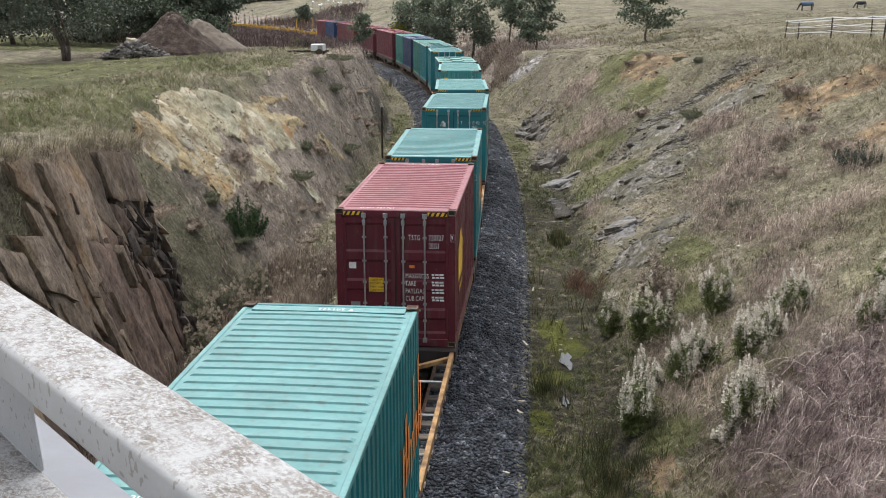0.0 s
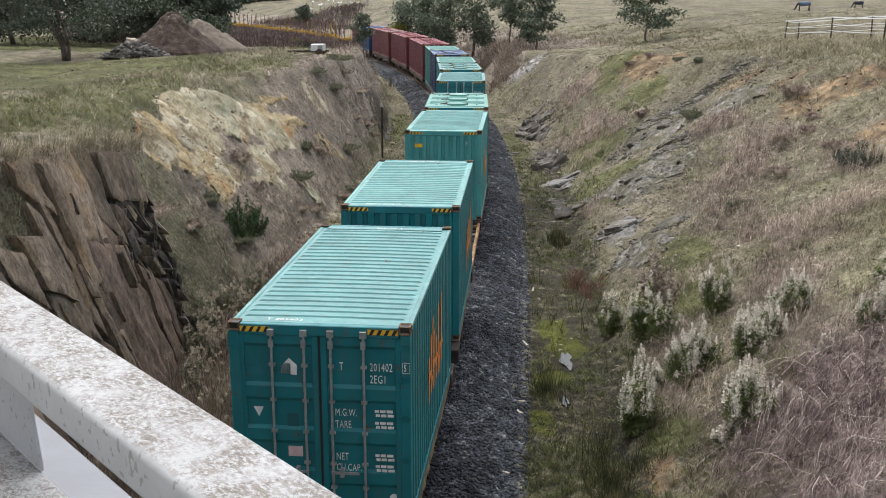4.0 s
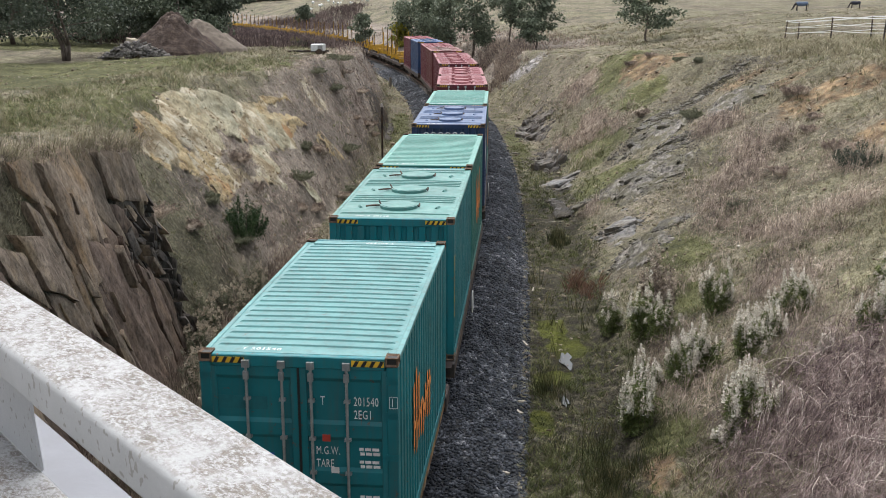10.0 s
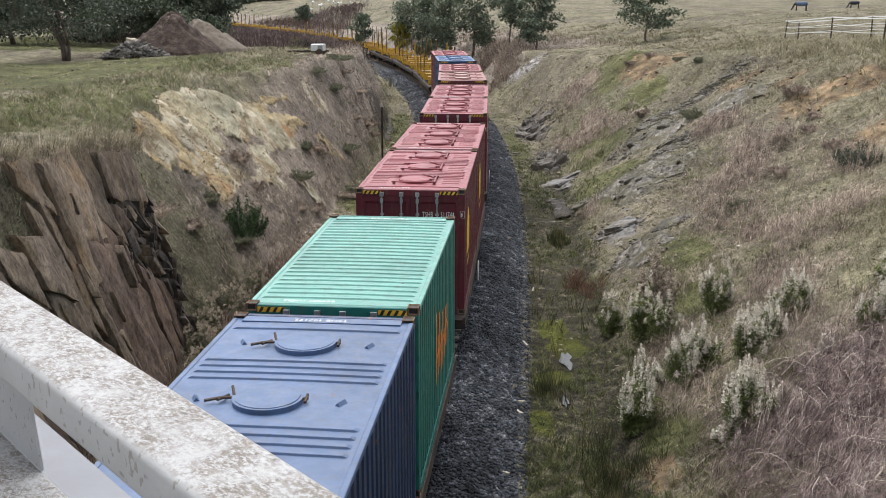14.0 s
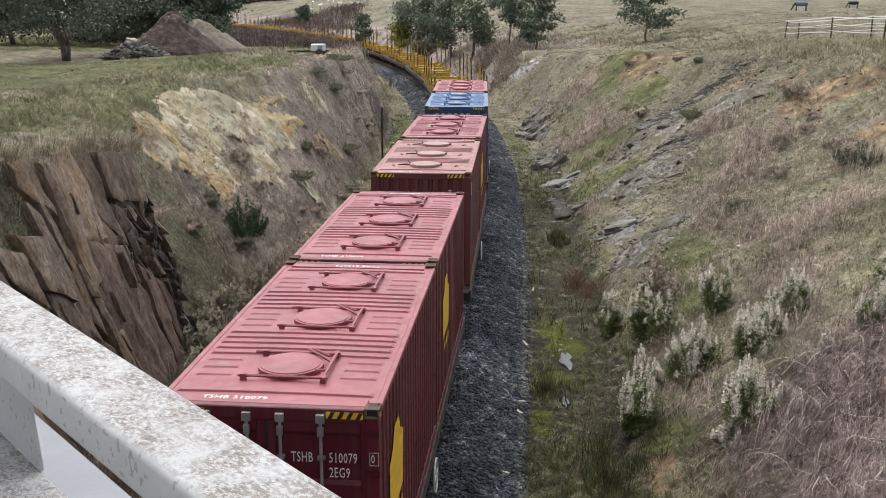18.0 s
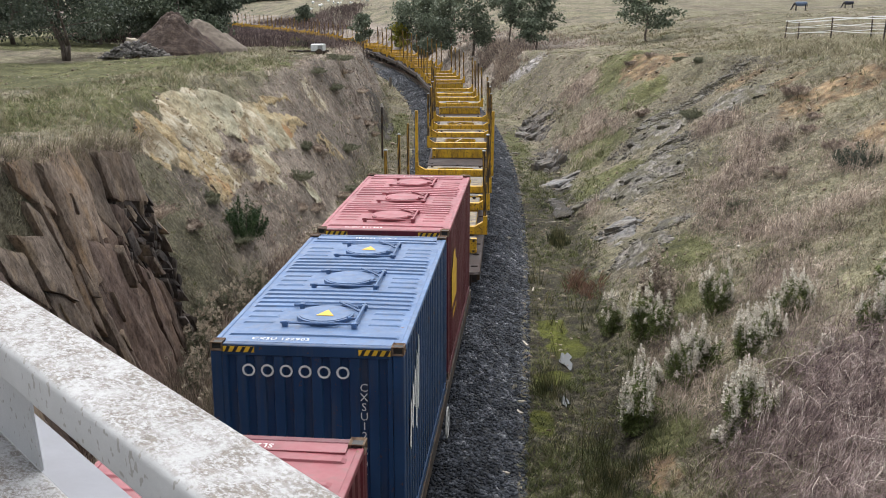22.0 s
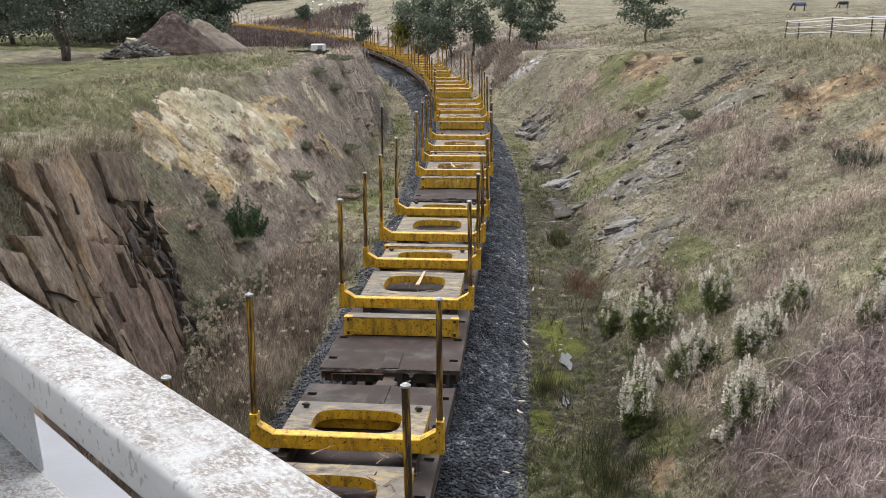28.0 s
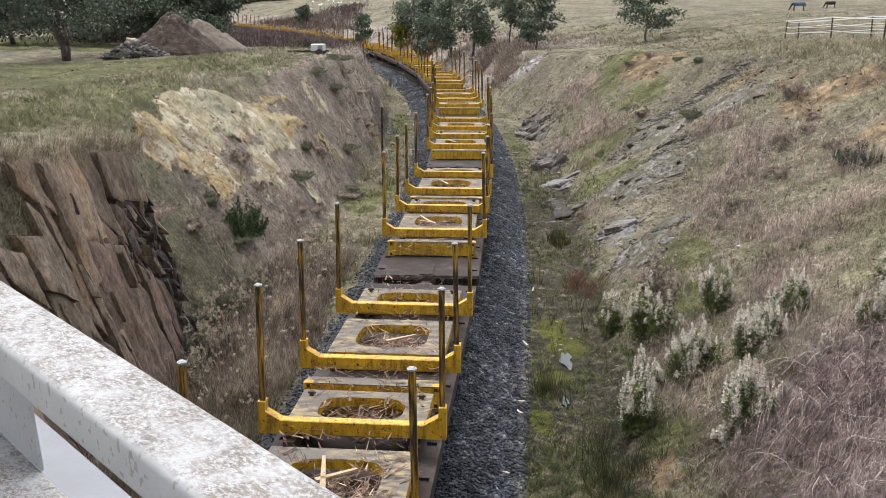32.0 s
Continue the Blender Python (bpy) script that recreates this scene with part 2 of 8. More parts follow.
DITCH_GRASS = leafy("sodden_ditch_grass", [(0.0, (0.022, 0.028, 0.011)), (0.35, (0.075, 0.092, 0.032)), (0.7, (0.155, 0.165, 0.065)), (1.0, (0.40, 0.35, 0.21))], 0.6)
RUSH = leafy("dark_green_rushes", [(0.0, (0.018, 0.022, 0.011)), (0.45, (0.070, 0.078, 0.034)), (1.0, (0.36, 0.29, 0.17))], 0.6)
DEAD_STEM = leafy("dead_weed_stems", [(0.0, (0.032, 0.024, 0.020)), (0.3, (0.165, 0.130, 0.108)), (0.6, (0.42, 0.345, 0.285)), (1.0, (0.85, 0.76, 0.65))], 0.8, 0.1)
BRAMBLE = leafy("purplish_bramble_stems", [(0.0, (0.024, 0.016, 0.016)), (0.35, (0.095, 0.068, 0.064)), (0.7, (0.25, 0.19, 0.178)), (1.0, (0.64, 0.55, 0.50))], 0.75, 0.05)
PALE_CANE = leafy("pale_dead_canes", [(0.0, (0.36, 0.30, 0.26)), (1.0, (0.72, 0.66, 0.58))], 0.7, 0.05)
RED_DOCK = leafy("withered_red_dock", [(0.0, (0.10, 0.055, 0.04)), (0.6, (0.24, 0.14, 0.10)), (1.0, (0.40, 0.30, 0.22))], 0.8)
WEED_LEAF = leafy("grey_green_weed_leaves", [(0.0, (0.075, 0.080, 0.055)), (0.5, (0.17, 0.175, 0.115)), (1.0, (0.34, 0.34, 0.24))], 0.7)
SEED_HEAD = leafy("pale_seed_heads", [(0.0, (0.35, 0.29, 0.22)), (1.0, (0.62, 0.56, 0.46))], 0.9)
HEATH_LEAF = leafy("heath_foliage", [(0.0, (0.040, 0.055, 0.018)), (0.5, (0.125, 0.155, 0.050)), (1.0, (0.28, 0.31, 0.12))], 0.6)
HEATH_FLOWER = leafy("white_heath_flowers", [(0.0, (0.34, 0.29, 0.23)), (0.4, (0.62, 0.58, 0.50)), (1.0, (0.86, 0.84, 0.77))], 0.8)
GUM_LEAF = leafy("dull_evergreen_leaves", [(0.0, (0.045, 0.058, 0.040)), (0.4, (0.105, 0.13, 0.088)), (0.75, (0.18, 0.205, 0.145)), (1.0, (0.30, 0.32, 0.24))], 0.55)
DARK_LEAF = leafy("dark_conifer_leaves", [(0.0, (0.028, 0.038, 0.028)), (0.5, (0.065, 0.082, 0.058)), (1.0, (0.15, 0.17, 0.12))], 0.6)
BUSH_LEAF = leafy("deep_green_bush_leaves", [(0.0, (0.016, 0.035, 0.012)), (0.6, (0.04, 0.075, 0.025)), (1.0, (0.085, 0.12, 0.05))], 0.5)
WATTLE_LEAF = leafy("yellowish_wattle_leaves", [(0.0, (0.10, 0.12, 0.02)), (0.6, (0.30, 0.28, 0.04)), (1.0, (0.48, 0.40, 0.07))], 0.6)
ROCK_WET = surface("wet_grey_rock", [(0.36, (0.020, 0.020, 0.020)), (0.5, (0.075, 0.073, 0.072)), (0.68, (0.21, 0.205, 0.20))], 6.0, 0.42, 0, 0.9, fine=18, stains=(0.12, 0.10, 0.07), stain_scale=1.5, dist=0.03)
ROCK_DARK = surface("dark_inner_and_shattered_rock", [(0.25, (0.055, 0.048, 0.042)), (0.55, (0.14, 0.122, 0.105)), (0.8, (0.26, 0.23, 0.20))], 2.5, 0.85, 0, 0.8, fine=11, stains=(0.17, 0.135, 0.09), stain_scale=1.3, dist=0.05, vary=0.3)
ROCK_GREY = surface("grey_bedded_rock", [(0.34, (0.036, 0.033, 0.030)), (0.5, (0.125, 0.115, 0.103)), (0.66, (0.28, 0.26, 0.232))], 5.5, 0.75, 0, 0.9, fine=18, stains=(0.085, 0.078, 0.045), stain_scale=1.2, dist=0.04, vary=0.4)
ROCK_FOOT = surface("dark_damp_rock", [(0.3, (0.022, 0.020, 0.018)), (0.5, (0.065, 0.058, 0.052)), (0.78, (0.18, 0.165, 0.15))], 3.0, 0.55, 0, 0.8, fine=12, stains=(0.07, 0.055, 0.035), stain_scale=1.3, dist=0.05, vary=0.4)
ROCK_PALE = surface("pale_quarried_stone", [(0.3, (0.085, 0.078, 0.073)), (0.7, (0.22, 0.205, 0.19))], 3, 0.85, 0, 0.5, vary=0.45)
SOIL_PILE = surface("dark_heaped_topsoil", [(0.3, (0.022, 0.014, 0.011)), (0.5, (0.056, 0.039, 0.031)), (0.7, (0.105, 0.076, 0.061))], 3.2, 0.95, 0, 0.9, fine=9, dist=0.08)
GRAVEL_PILE = surface("tan_heaped_gravel", [(0.3, (0.115, 0.094, 0.075)), (0.7, (0.20, 0.168, 0.138))], 4, 0.95, 0, 0.6, fine=14, dist=0.05)

# ---- mesh building ----
class Shape:
    """Gathers vertices and faces, each face with the number of its material."""

    def __init__(self):
        self.v, self.f, self.m = [], [], []

    def put(self, verts, faces, mat=0):
        n = len(self.v)
        self.v += [tuple(p) for p in verts]
        self.f += [tuple(n + i for i in face) for face in faces]
        self.m += [mat] * len(faces)
        return self

    def box(self, x0, x1, y0, y1, z0, z1, mat=0, edge=0.0):
        """A block; with edge, its long corners are bevelled."""
        if edge <= 0:
            v = [(x0, y0, z0), (x1, y0, z0), (x1, y1, z0), (x0, y1, z0), (x0, y0, z1), (x1, y0, z1), (x1, y1, z1), (x0, y1, z1)]
            return self.put(v, [(0, 3, 2, 1), (4, 5, 6, 7), (0, 1, 5, 4), (1, 2, 6, 5), (2, 3, 7, 6), (3, 0, 4, 7)], mat)
        e = edge
        ring = [(x0 + e, y0), (x1 - e, y0), (x1, y0 + e), (x1, y1 - e), (x1 - e, y1), (x0 + e, y1), (x0, y1 - e), (x0, y0 + e)]
        inner = [(x0 + e, y0 + e), (x1 - e, y0 + e), (x1 - e, y0 + e), (x1 - e, y1 - e), (x1 - e, y1 - e), (x0 + e, y1 - e), (x0 + e, y1 - e), (x0 + e, y0 + e)]
        v = [(*p, z0) for p in inner] + [(*p, z0 + e) for p in ring] + [(*p, z1 - e) for p in ring] + [(*p, z1) for p in inner]
        f = [tuple(range(7, -1, -1)), tuple(range(24, 32))]
        for k in range(3):
            f += [(k * 8 + i, k * 8 + (i + 1) % 8, k * 8 + 8 + (i + 1) % 8, k * 8 + 8 + i) for i in range(8)]
        return self.put(v, f, mat)

    def tube(self, a, b, r, n=8, mat=0, r2=None):
        a, b = Vector(a), Vector(b)
        d = (b - a).normalized()
        u = d.orthogonal().normalized()
        w = d.cross(u)
        r2 = r if r2 is None else r2
        v = []
        for p, q in ((a, r), (b, r2)):
            v += [p + (u * math.cos(2 * math.pi * i / n) + w * math.sin(2 * math.pi * i / n)) * q for i in range(n)]
        f = [(i, (i + 1) % n, n + (i + 1) % n, n + i) for i in range(n)] + [tuple(range(n - 1, -1, -1)), tuple(range(n, 2 * n))]
        return self.put(v, f, mat)

    def slab(self, outline, z0, z1, mat=0, axis="z"):
        """A plate of that outline between two levels; axis tells which way it is thick."""
        n = len(outline)
        to = {"z": lambda a, b, c: (a, b, c), "y": lambda a, b, c: (a, c, b), "x": lambda a, b, c: (c, a, b)}[axis]
        v = [to(a, b, z0) for a, b in outline] + [to(a, b, z1) for a, b in outline]
        f = [tuple(range(n - 1, -1, -1)), tuple(range(n, 2 * n))] + [(i, (i + 1) % n, n + (i + 1) % n, n + i) for i in range(n)]
        return self.put(v, f, mat)

    def sheet(self, rows, mat=0):
        """A surface through rows of points."""
        m, n = len(rows), len(rows[0])
        return self.put([p for r in rows for p in r], [(i * n + j, i * n + j + 1, (i + 1) * n + j + 1, (i + 1) * n + j) for i in range(m - 1) for j in range(n - 1)], mat)

    def mesh(self, name, mats, smooth=False):
        me = bpy.data.meshes.new(name)
        me.from_pydata(self.v, [], self.f)
        for m in mats if isinstance(mats, (list, tuple)) else [mats]:
            me.materials.append(m)
        me.polygons.foreach_set("material_index", self.m)
        if smooth:
            me.polygons.foreach_set("use_smooth", [True] * len(self.f))
        me.update()
        return me


def fast_mesh(name, verts, faces, mats, mat_index=None, smooth=False):
    """A mesh from numpy arrays; all faces have the same number of corners."""
    me = bpy.data.meshes.new(name)
    k = faces.shape[1]
    me.vertices.add(len(verts))
    me.vertices.foreach_set("co", np.ascontiguousarray(verts, np.float32).ravel())
    me.loops.add(faces.size)
    me.loops.foreach_set("vertex_index", np.ascontiguousarray(faces, np.int32).ravel())
    me.polygons.add(len(faces))
    me.polygons.foreach_set("loop_start", np.arange(0, faces.size, k, dtype=np.int32))
    if mat_index is not None:
        me.polygons.foreach_set("material_index", np.asarray(mat_index, np.int32))
    if smooth:
        me.polygons.foreach_set("use_smooth", np.ones(len(faces), bool))
    for m in mats if isinstance(mats, (list, tuple)) else [mats]:
        me.materials.append(m)
    me.update(calc_edges=True)
    me.validate()
    return me


def part(name, data, parent, m=None, label="", colour=None):
    """Links a mesh as one part under a thing or under a part."""
    ob = new(name, data)
    ob.parent = parent
    if m is not None:
        ob.matrix_basis = m
    if colour:
        ob.color = (*colour, 1)
    return tagged(ob, label)


def thing(name, m, label, category, group="", kind="", data=None):
    ob = new(name, data)
    ob.matrix_basis = m
    return tagged(ob, label, category, group, kind)


# ---- the ground: one sheet out to the horizon ----
def spread(*pieces):
    """Grid lines from (start, end, step) pieces."""
    return np.unique(np.concatenate([np.arange(a, b, c) for a, b, c in pieces]).round(3))


def blob(x, y, cx, cy, rx, ry, turn=0.0):
    """1 inside an uneven ellipse, falling to 0 at its rim."""
    c, s = math.cos(math.radians(turn)), math.sin(math.radians(turn))
    u, v = (x - cx) * c + (y - cy) * s, -(x - cx) * s + (y - cy) * c
    d = np.sqrt((u / rx) ** 2 + (v / ry) ** 2) + 0.35 * rough(x, y, 1.7, 21) + 0.2 * rough(x, y, 0.6, 22)
    return 1 - ramp(d, 0.75, 1.15)


# where rock breaks through the right bank: centre and half lengths
ROCKY = [(6.1, 34.3, 0.75, 2.4), (6.0, 30.5, 0.9, 1.4), (7.4, 31.8, 0.7, 0.9), (7.9, 39.7, 1.6, 2.3), (9.4, 42.2, 1.3, 1.2), (9.4, 45.7, 1.8, 1.6), (12.5, 44.2, 1.3, 1.6), (5.6, 47.6, 0.6, 1.6), (5.7, 54.0, 0.6, 4.2), (6.0, 65.0, 0.8, 5.0), (11.0, 49.5, 1.9, 1.2)]
# bare patches: centre, half lengths, turn; pale clay on the left bank, ochre earth on the right
CLAY_S, CLAY_LOW = [28.5, 30, 31, 32.7, 35, 37, 40, 44, 47, 49], [3.5, 2.8, 2.35, 1.6, 1.6, 1.55, 1.75, 2.2, 2.9, 3.6]
OCHRE = [(13.9, 39.2, 1.3, 1.8, 10), (15.4, 38.6, 1.0, 1.6, 0), (13.7, 32.3, 1.0, 1.2, 0), (11.8, 59.0, 1.8, 3.0, 0), (13.9, 48.0, 1.2, 1.6, 0), (14.2, 42.6, 0.9, 1.4, 0), (3.95, 17.0, 0.5, 0.8, 0), (-7.3, 32.7, 0.4, 0.9, 0), (-5.7, 59.5, 0.4, 1.4, 0)]
LUSH = [(-6.3, 38.5, 0.5, 2.2, 0), (-5.6, 36.0, 0.7, 1.3, 0), (-5.0, 44.0, 0.7, 2.0, 0), (-5.2, 52.0, 0.6, 3.0, 0), (-4.6, 33.0, 0.6, 1.6, 0), (-6.8, 48.0, 0.4, 2.0, 0), (7.0, 42.0, 1.6, 3.2, 0), (7.6, 50.0, 1.2, 2.6, 0), (4.2, 30.5, 0.7, 1.6, 0), (3.2, 25.5, 0.7, 2.0, 0), (3.0, 20.0, 0.5, 1.2, 0), (4.4, 18.2, 0.5, 0.9, 0), (-2.6, 47.0, 0.5, 3.5, 0), (-3.0, 70.0, 0.6, 9.0, 0),
        (-3.6, 44.0, 0.7, 2.5, 0), (6.0, 26.0, 0.9, 2.2, 0), (6.8, 19.0, 0.9, 1.6, 0), (-12.5, 47.0, 3.5, 3.0, 0), (-20.0, 52.0, 12.0, 4.5, -6), (-30.0, 78.0, 14.0, 4.0, 0), (10.2, 66.0, 2.5, 1.6, 0), (4.4, 62.0, 0.6, 8.0, 0),
        (7.4, 53.0, 0.9, 2.2, 0), (10.6, 55.0, 1.4, 2.2, 0), (10.8, 62.0, 1.6, 3.0, 0), (12.5, 44.0, 0.9, 1.4, 0), (6.9, 28.9, 0.8, 1.3, 0)]
MOSS = [(2.35, 22.5, 0.45, 1.1, 0), (3.2, 25.0, 0.45, 0.8, 0), (2.75, 22.9, 0.4, 0.6, 0), (2.1, 20.3, 0.35, 0.9, 0), (2.9, 26.6, 0.4, 0.8, 0)]
MUD = [(2.7, 20.8, 0.5, 1.6, 0), (3.0, 23.6, 0.35, 1.0, 0), (2.6, 17.6, 0.5, 1.0, 0)]


def cover(x, y):
    """Shares of clay, ochre earth, green and brown scrub at plan points."""
    s, o = to_track(x, y)
    x, y = np.asarray(x, float).ravel(), np.asarray(y, float).ravel()
    many = lambda blobs: np.clip(sum(blob(x, y, *b) for b in blobs), 0, 1)
    ochre, green, moss = 0.6 * many(OCHRE), many(LUSH), many(MOSS)
    green = green * (1 - 0.8 * many(MUD))
    z = ground_z(x, y)
    low = np.interp(s, CLAY_S, CLAY_LOW) + 0.7 * rough(s, z, 1.6, 24) + 0.35 * rough(s, z, 0.5, 25)
    high = np.interp(s, [28, 31, 33, 37, 39.5, 41, 43, 44, 47, 49], [4.2, 4.55, 4.7, 4.7, 4.45, 3.95, 3.55, 3.95, 3.55, 3.2]) + 0.15 * rough(s, z, 1.2, 26)
    clay = ramp(z, low - 0.15, low + 0.25) * (1 - ramp(z, high - 0.2, high + 0.15)) * (o < -5) * (o > -11) * ramp(s, 28, 29.5) * (1 - ramp(s, 46, 49)) * (1 - 0.9 * ramp(rough(s * 0.6, z * 1.7, 1.1, 27), 0.30, 0.55))
    clay = np.maximum(clay, 0.5 * ramp(rough(s, z, 1.4, 28), 0.45, 0.7) * ramp(s, 30, 36) * (1 - ramp(s, 52, 62)) * (o < -5.5) * (o > -8))
    green = np.clip(green + 0.75 * ramp(rough(x, y, 5.5, 31), -0.35, 0.35) * (ramp(-o, 7.5, 10) + 0.45 * ramp(o, 5.5, 8) * (1 - ramp(o, 9, 12))), 0, 1)
    scrub = np.clip(ramp(-o, 4.6, 5.6) * (1 - ramp(-o, 7.5, 9.5)) * ramp(s, 26, 34) + ramp(s, 90, 115) * ramp(-o, 3.6, 4.5) * (1 - ramp(-o, 30, 42)) + ramp(s, 84, 100) * ramp(o, 3.6, 4.5) * (1 - ramp(o, 14, 20)), 0, 1)
    return clay, ochre, green, scrub, moss, s, o


def ground_material():
    m, nt, b = shader("hillside_earth_and_turf")
    co = place_of(nt, False)
    breakup = grain(nt, co, 2.6, 8.0, None, 0.65)

    def uneven(share):
        """The share with its border broken up by the grain."""
        n = nt.nodes.new("ShaderNodeMath")
        n.operation = "MULTIPLY_ADD"
        n.inputs[1].default_value, n.inputs[2].default_value = 1.5, -0.75
        nt.links.new(breakup, n.inputs[0])
        s = nt.nodes.new("ShaderNodeMath")
        s.operation = "ADD"
        nt.links.new(share, s.inputs[0])
        nt.links.new(n.outputs[0], s.inputs[1])
        return steps(nt, s.outputs[0], [(0.36, 0.0), (0.60, 1.0)])

    ch = []
    for layer in ("bare", "turf"):
        at = nt.nodes.new("ShaderNodeAttribute")
        at.attribute_name = layer
        sep = nt.nodes.new("ShaderNodeSeparateColor")
        nt.links.new(at.outputs["Color"], sep.inputs[0])
        ch += [uneven(sep.outputs[i]) for i in range(3)]
    at = nt.nodes.new("ShaderNodeAttribute")
    at.attribute_name = "damp"
    damp = uneven(at.outputs["Fac"])
    fine, mid, wide = grain(nt, co, 9.0, 8.0, None, 0.7), grain(nt, co, 1.4, 10.0, None, 0.7), grain(nt, co, 0.22, 4.0)
    base = steps(nt, fine, [(0.3, (0.050, 0.042, 0.030)), (0.48, (0.16, 0.138, 0.100)), (0.70, (0.38, 0.34, 0.26))])
    base = blend(nt, steps(nt, wide, [(0.4, 0.0), (0.62, 0.55)]), base, steps(nt, fine, [(0.3, (0.065, 0.068, 0.034)), (0.7, (0.24, 0.24, 0.13))]))
    base = blend(nt, ch[2], base, steps(nt, fine, [(0.3, (0.046, 0.050, 0.022)), (0.7, (0.19, 0.19, 0.085))]))
    base = blend(nt, ch[3], base, steps(nt, fine, [(0.3, (0.09, 0.074, 0.060)), (0.7, (0.38, 0.325, 0.27))]))
    base = blend(nt, ch[0], base, steps(nt, mid, [(0.3, (0.30, 0.215, 0.115)), (0.46, (0.42, 0.345, 0.225)), (0.56, (0.50, 0.45, 0.34)), (0.72, (0.62, 0.59, 0.50))]))
    base = blend(nt, ch[1], base, steps(nt, mid, [(0.3, (0.11, 0.072, 0.045)), (0.5, (0.20, 0.14, 0.085)), (0.7, (0.34, 0.25, 0.145))]))
    base = blend(nt, damp, base, steps(nt, fine, [(0.3, (0.016, 0.014, 0.010)), (0.5, (0.045, 0.040, 0.027)), (0.7, (0.11, 0.098, 0.068))]))
    base = blend(nt, ch[4], base, steps(nt, fine, [(0.3, (0.040, 0.048, 0.010)), (0.7, (0.145, 0.155, 0.028))]))
    base = blend(nt, ch[5], base, steps(nt, grain(nt, co, 30.0, 4.0), [(0.3, (0.028, 0.030, 0.034)), (0.55, (0.075, 0.078, 0.083)), (0.75, (0.16, 0.16, 0.165))]))
    base = blend(nt, 1.0, base, steps(nt, mid, [(0.36, 0.60), (0.64, 1.30)]), "MULTIPLY")
    base = blend(nt, 1.0, base, steps(nt, grain(nt, co, 0.16, 10.0, None, 0.78), [(0.40, 0.55), (0.60, 1.12)]), "MULTIPLY")
    nt.links.new(base, b.inputs["Base Color"])
    b.inputs["Roughness"].default_value = 0.95
    b.inputs["Specular IOR Level"].default_value = 0.2
    relief(nt, b, fine, 1.0, 0.10)
    return m


def build_ground():
    gx = spread((-2400, -400, 200), (-400, -100, 20), (-100, -40, 3), (-40, -16, 0.7), (-16, 22, 0.24), (22, 46, 0.6), (46, 100, 3), (100, 400, 20), (400, 2401, 200))
    gy = spread((-1200, -200, 100), (-200, -20, 12), (-20, 8, 1.5), (8, 62, 0.26), (62, 110, 0.6), (110, 200, 1.6), (200, 420, 5), (420, 1000, 40), (1000, 3001, 200))
    X, Y = np.meshgrid(gx, gy)
    Z = ground_z(X, Y)
    # worn steps and gullies in the clay
    clay, ochre, green, scrub, moss, s, o = cover(X, Y)
    x, y = X.ravel(), Y.ravel()
    Z = Z.ravel() + clay * (0.16 * rough(x + y, y, 0.8, 41) + 0.10 * rough(x, y - x, 0.4, 42)) - 0.12 * ochre * ramp(rough(x, y, 0.9, 43), -0.2, 0.5)
    nx, ny = len(gx), len(gy)
    i = (np.arange(ny - 1)[:, None] * nx + np.arange(nx - 1)[None]).ravel()
    faces = np.stack([i, i + 1, i + nx + 1, i + nx], 1)
    me = fast_mesh("ground", np.stack([x, y, Z], 1), faces, ground_material(), smooth=True)
    ballast = 1 - ramp(np.abs(o) + 0.12 * rough(x, y, 0.7, 44), 2.45, 2.75)
    one = np.ones_like(x)
    for layer, chans in (("bare", (clay, ochre, green)), ("turf", (scrub, moss, ballast))):
        at = me.color_attributes.new(layer, "FLOAT_COLOR", "POINT")
        at.data.foreach_set("color", np.stack([*chans, one], 1).astype(np.float32).ravel())
    at = me.attributes.new("damp", "FLOAT", "POINT")
    at.data.foreach_set("value", (ramp(o, 2.4, 2.8) * (1 - ramp(o, 4.6, 5.6)) * (1 - ramp(s, 45, 65)) * 0.62).astype(np.float32))
    tagged(new("ground", me), "grassy railway cutting with dry turf, bare clay and paddocks", "ground", kind="structure")


build_ground()


# ---- the track ----
def sweep(name, profile, s0, s1, step, mats, closed=True, mat=0):
    """A profile of (offset, height) points drawn along the line."""
    ss = np.arange(s0, s1 + 0.01, step)
    sh = Shape()
    rows = []
    for q in ss:
        rows.append([(*on_track(q, a)[:2], b) for a, b in profile + ([profile[0]] if closed else [])])
    sh.sheet(rows, mat)
    return sh.mesh(name, mats)


def build_track():
    for side, label in ((-1, "rail"), (1, "rail")):
        c = side * 0.5695
        foot = [(c - 0.065, -0.14), (c - 0.065, -0.128), (c - 0.012, -0.11), (c - 0.012, -0.04), (c - 0.034, -0.03), (c - 0.034, -0.002),
                (c + 0.034, -0.002), (c + 0.034, -0.03), (c + 0.012, -0.04), (c + 0.012, -0.11), (c + 0.065, -0.128), (c + 0.065, -0.14)]
        r = thing("rail", Matrix(), "rusty brown steel running rail on sleepers", "rail", "pair of rails", "structure", sweep("rail", foot, -60, 300, 2.0, RAIL))
        part("rail_head", sweep("rail_head", [(c - 0.03, 0.0), (c + 0.03, 0.0)], -60, 300, 2.0, RAIL_TOP, False), r, label="polished bright running surface")
    track_bed = thing("sleepers", Matrix(), "weathered timber sleepers bedded in ballast", "sleepers", kind="structure")
    me = Shape().box(-1.0, 1.0, -0.115, 0.115, -0.27, -0.141, edge=0.012).mesh("sleeper", TIMBER)
    for k in range(290):
        q = 6.0 + k * 0.66
        x, y, h = on_track(q)
        part("sleeper", me, track_bed, pose(float(x), float(y), random.uniform(-0.01, 0.005), 0, 0, math.degrees(h) + random.uniform(-0.8, 0.8)))


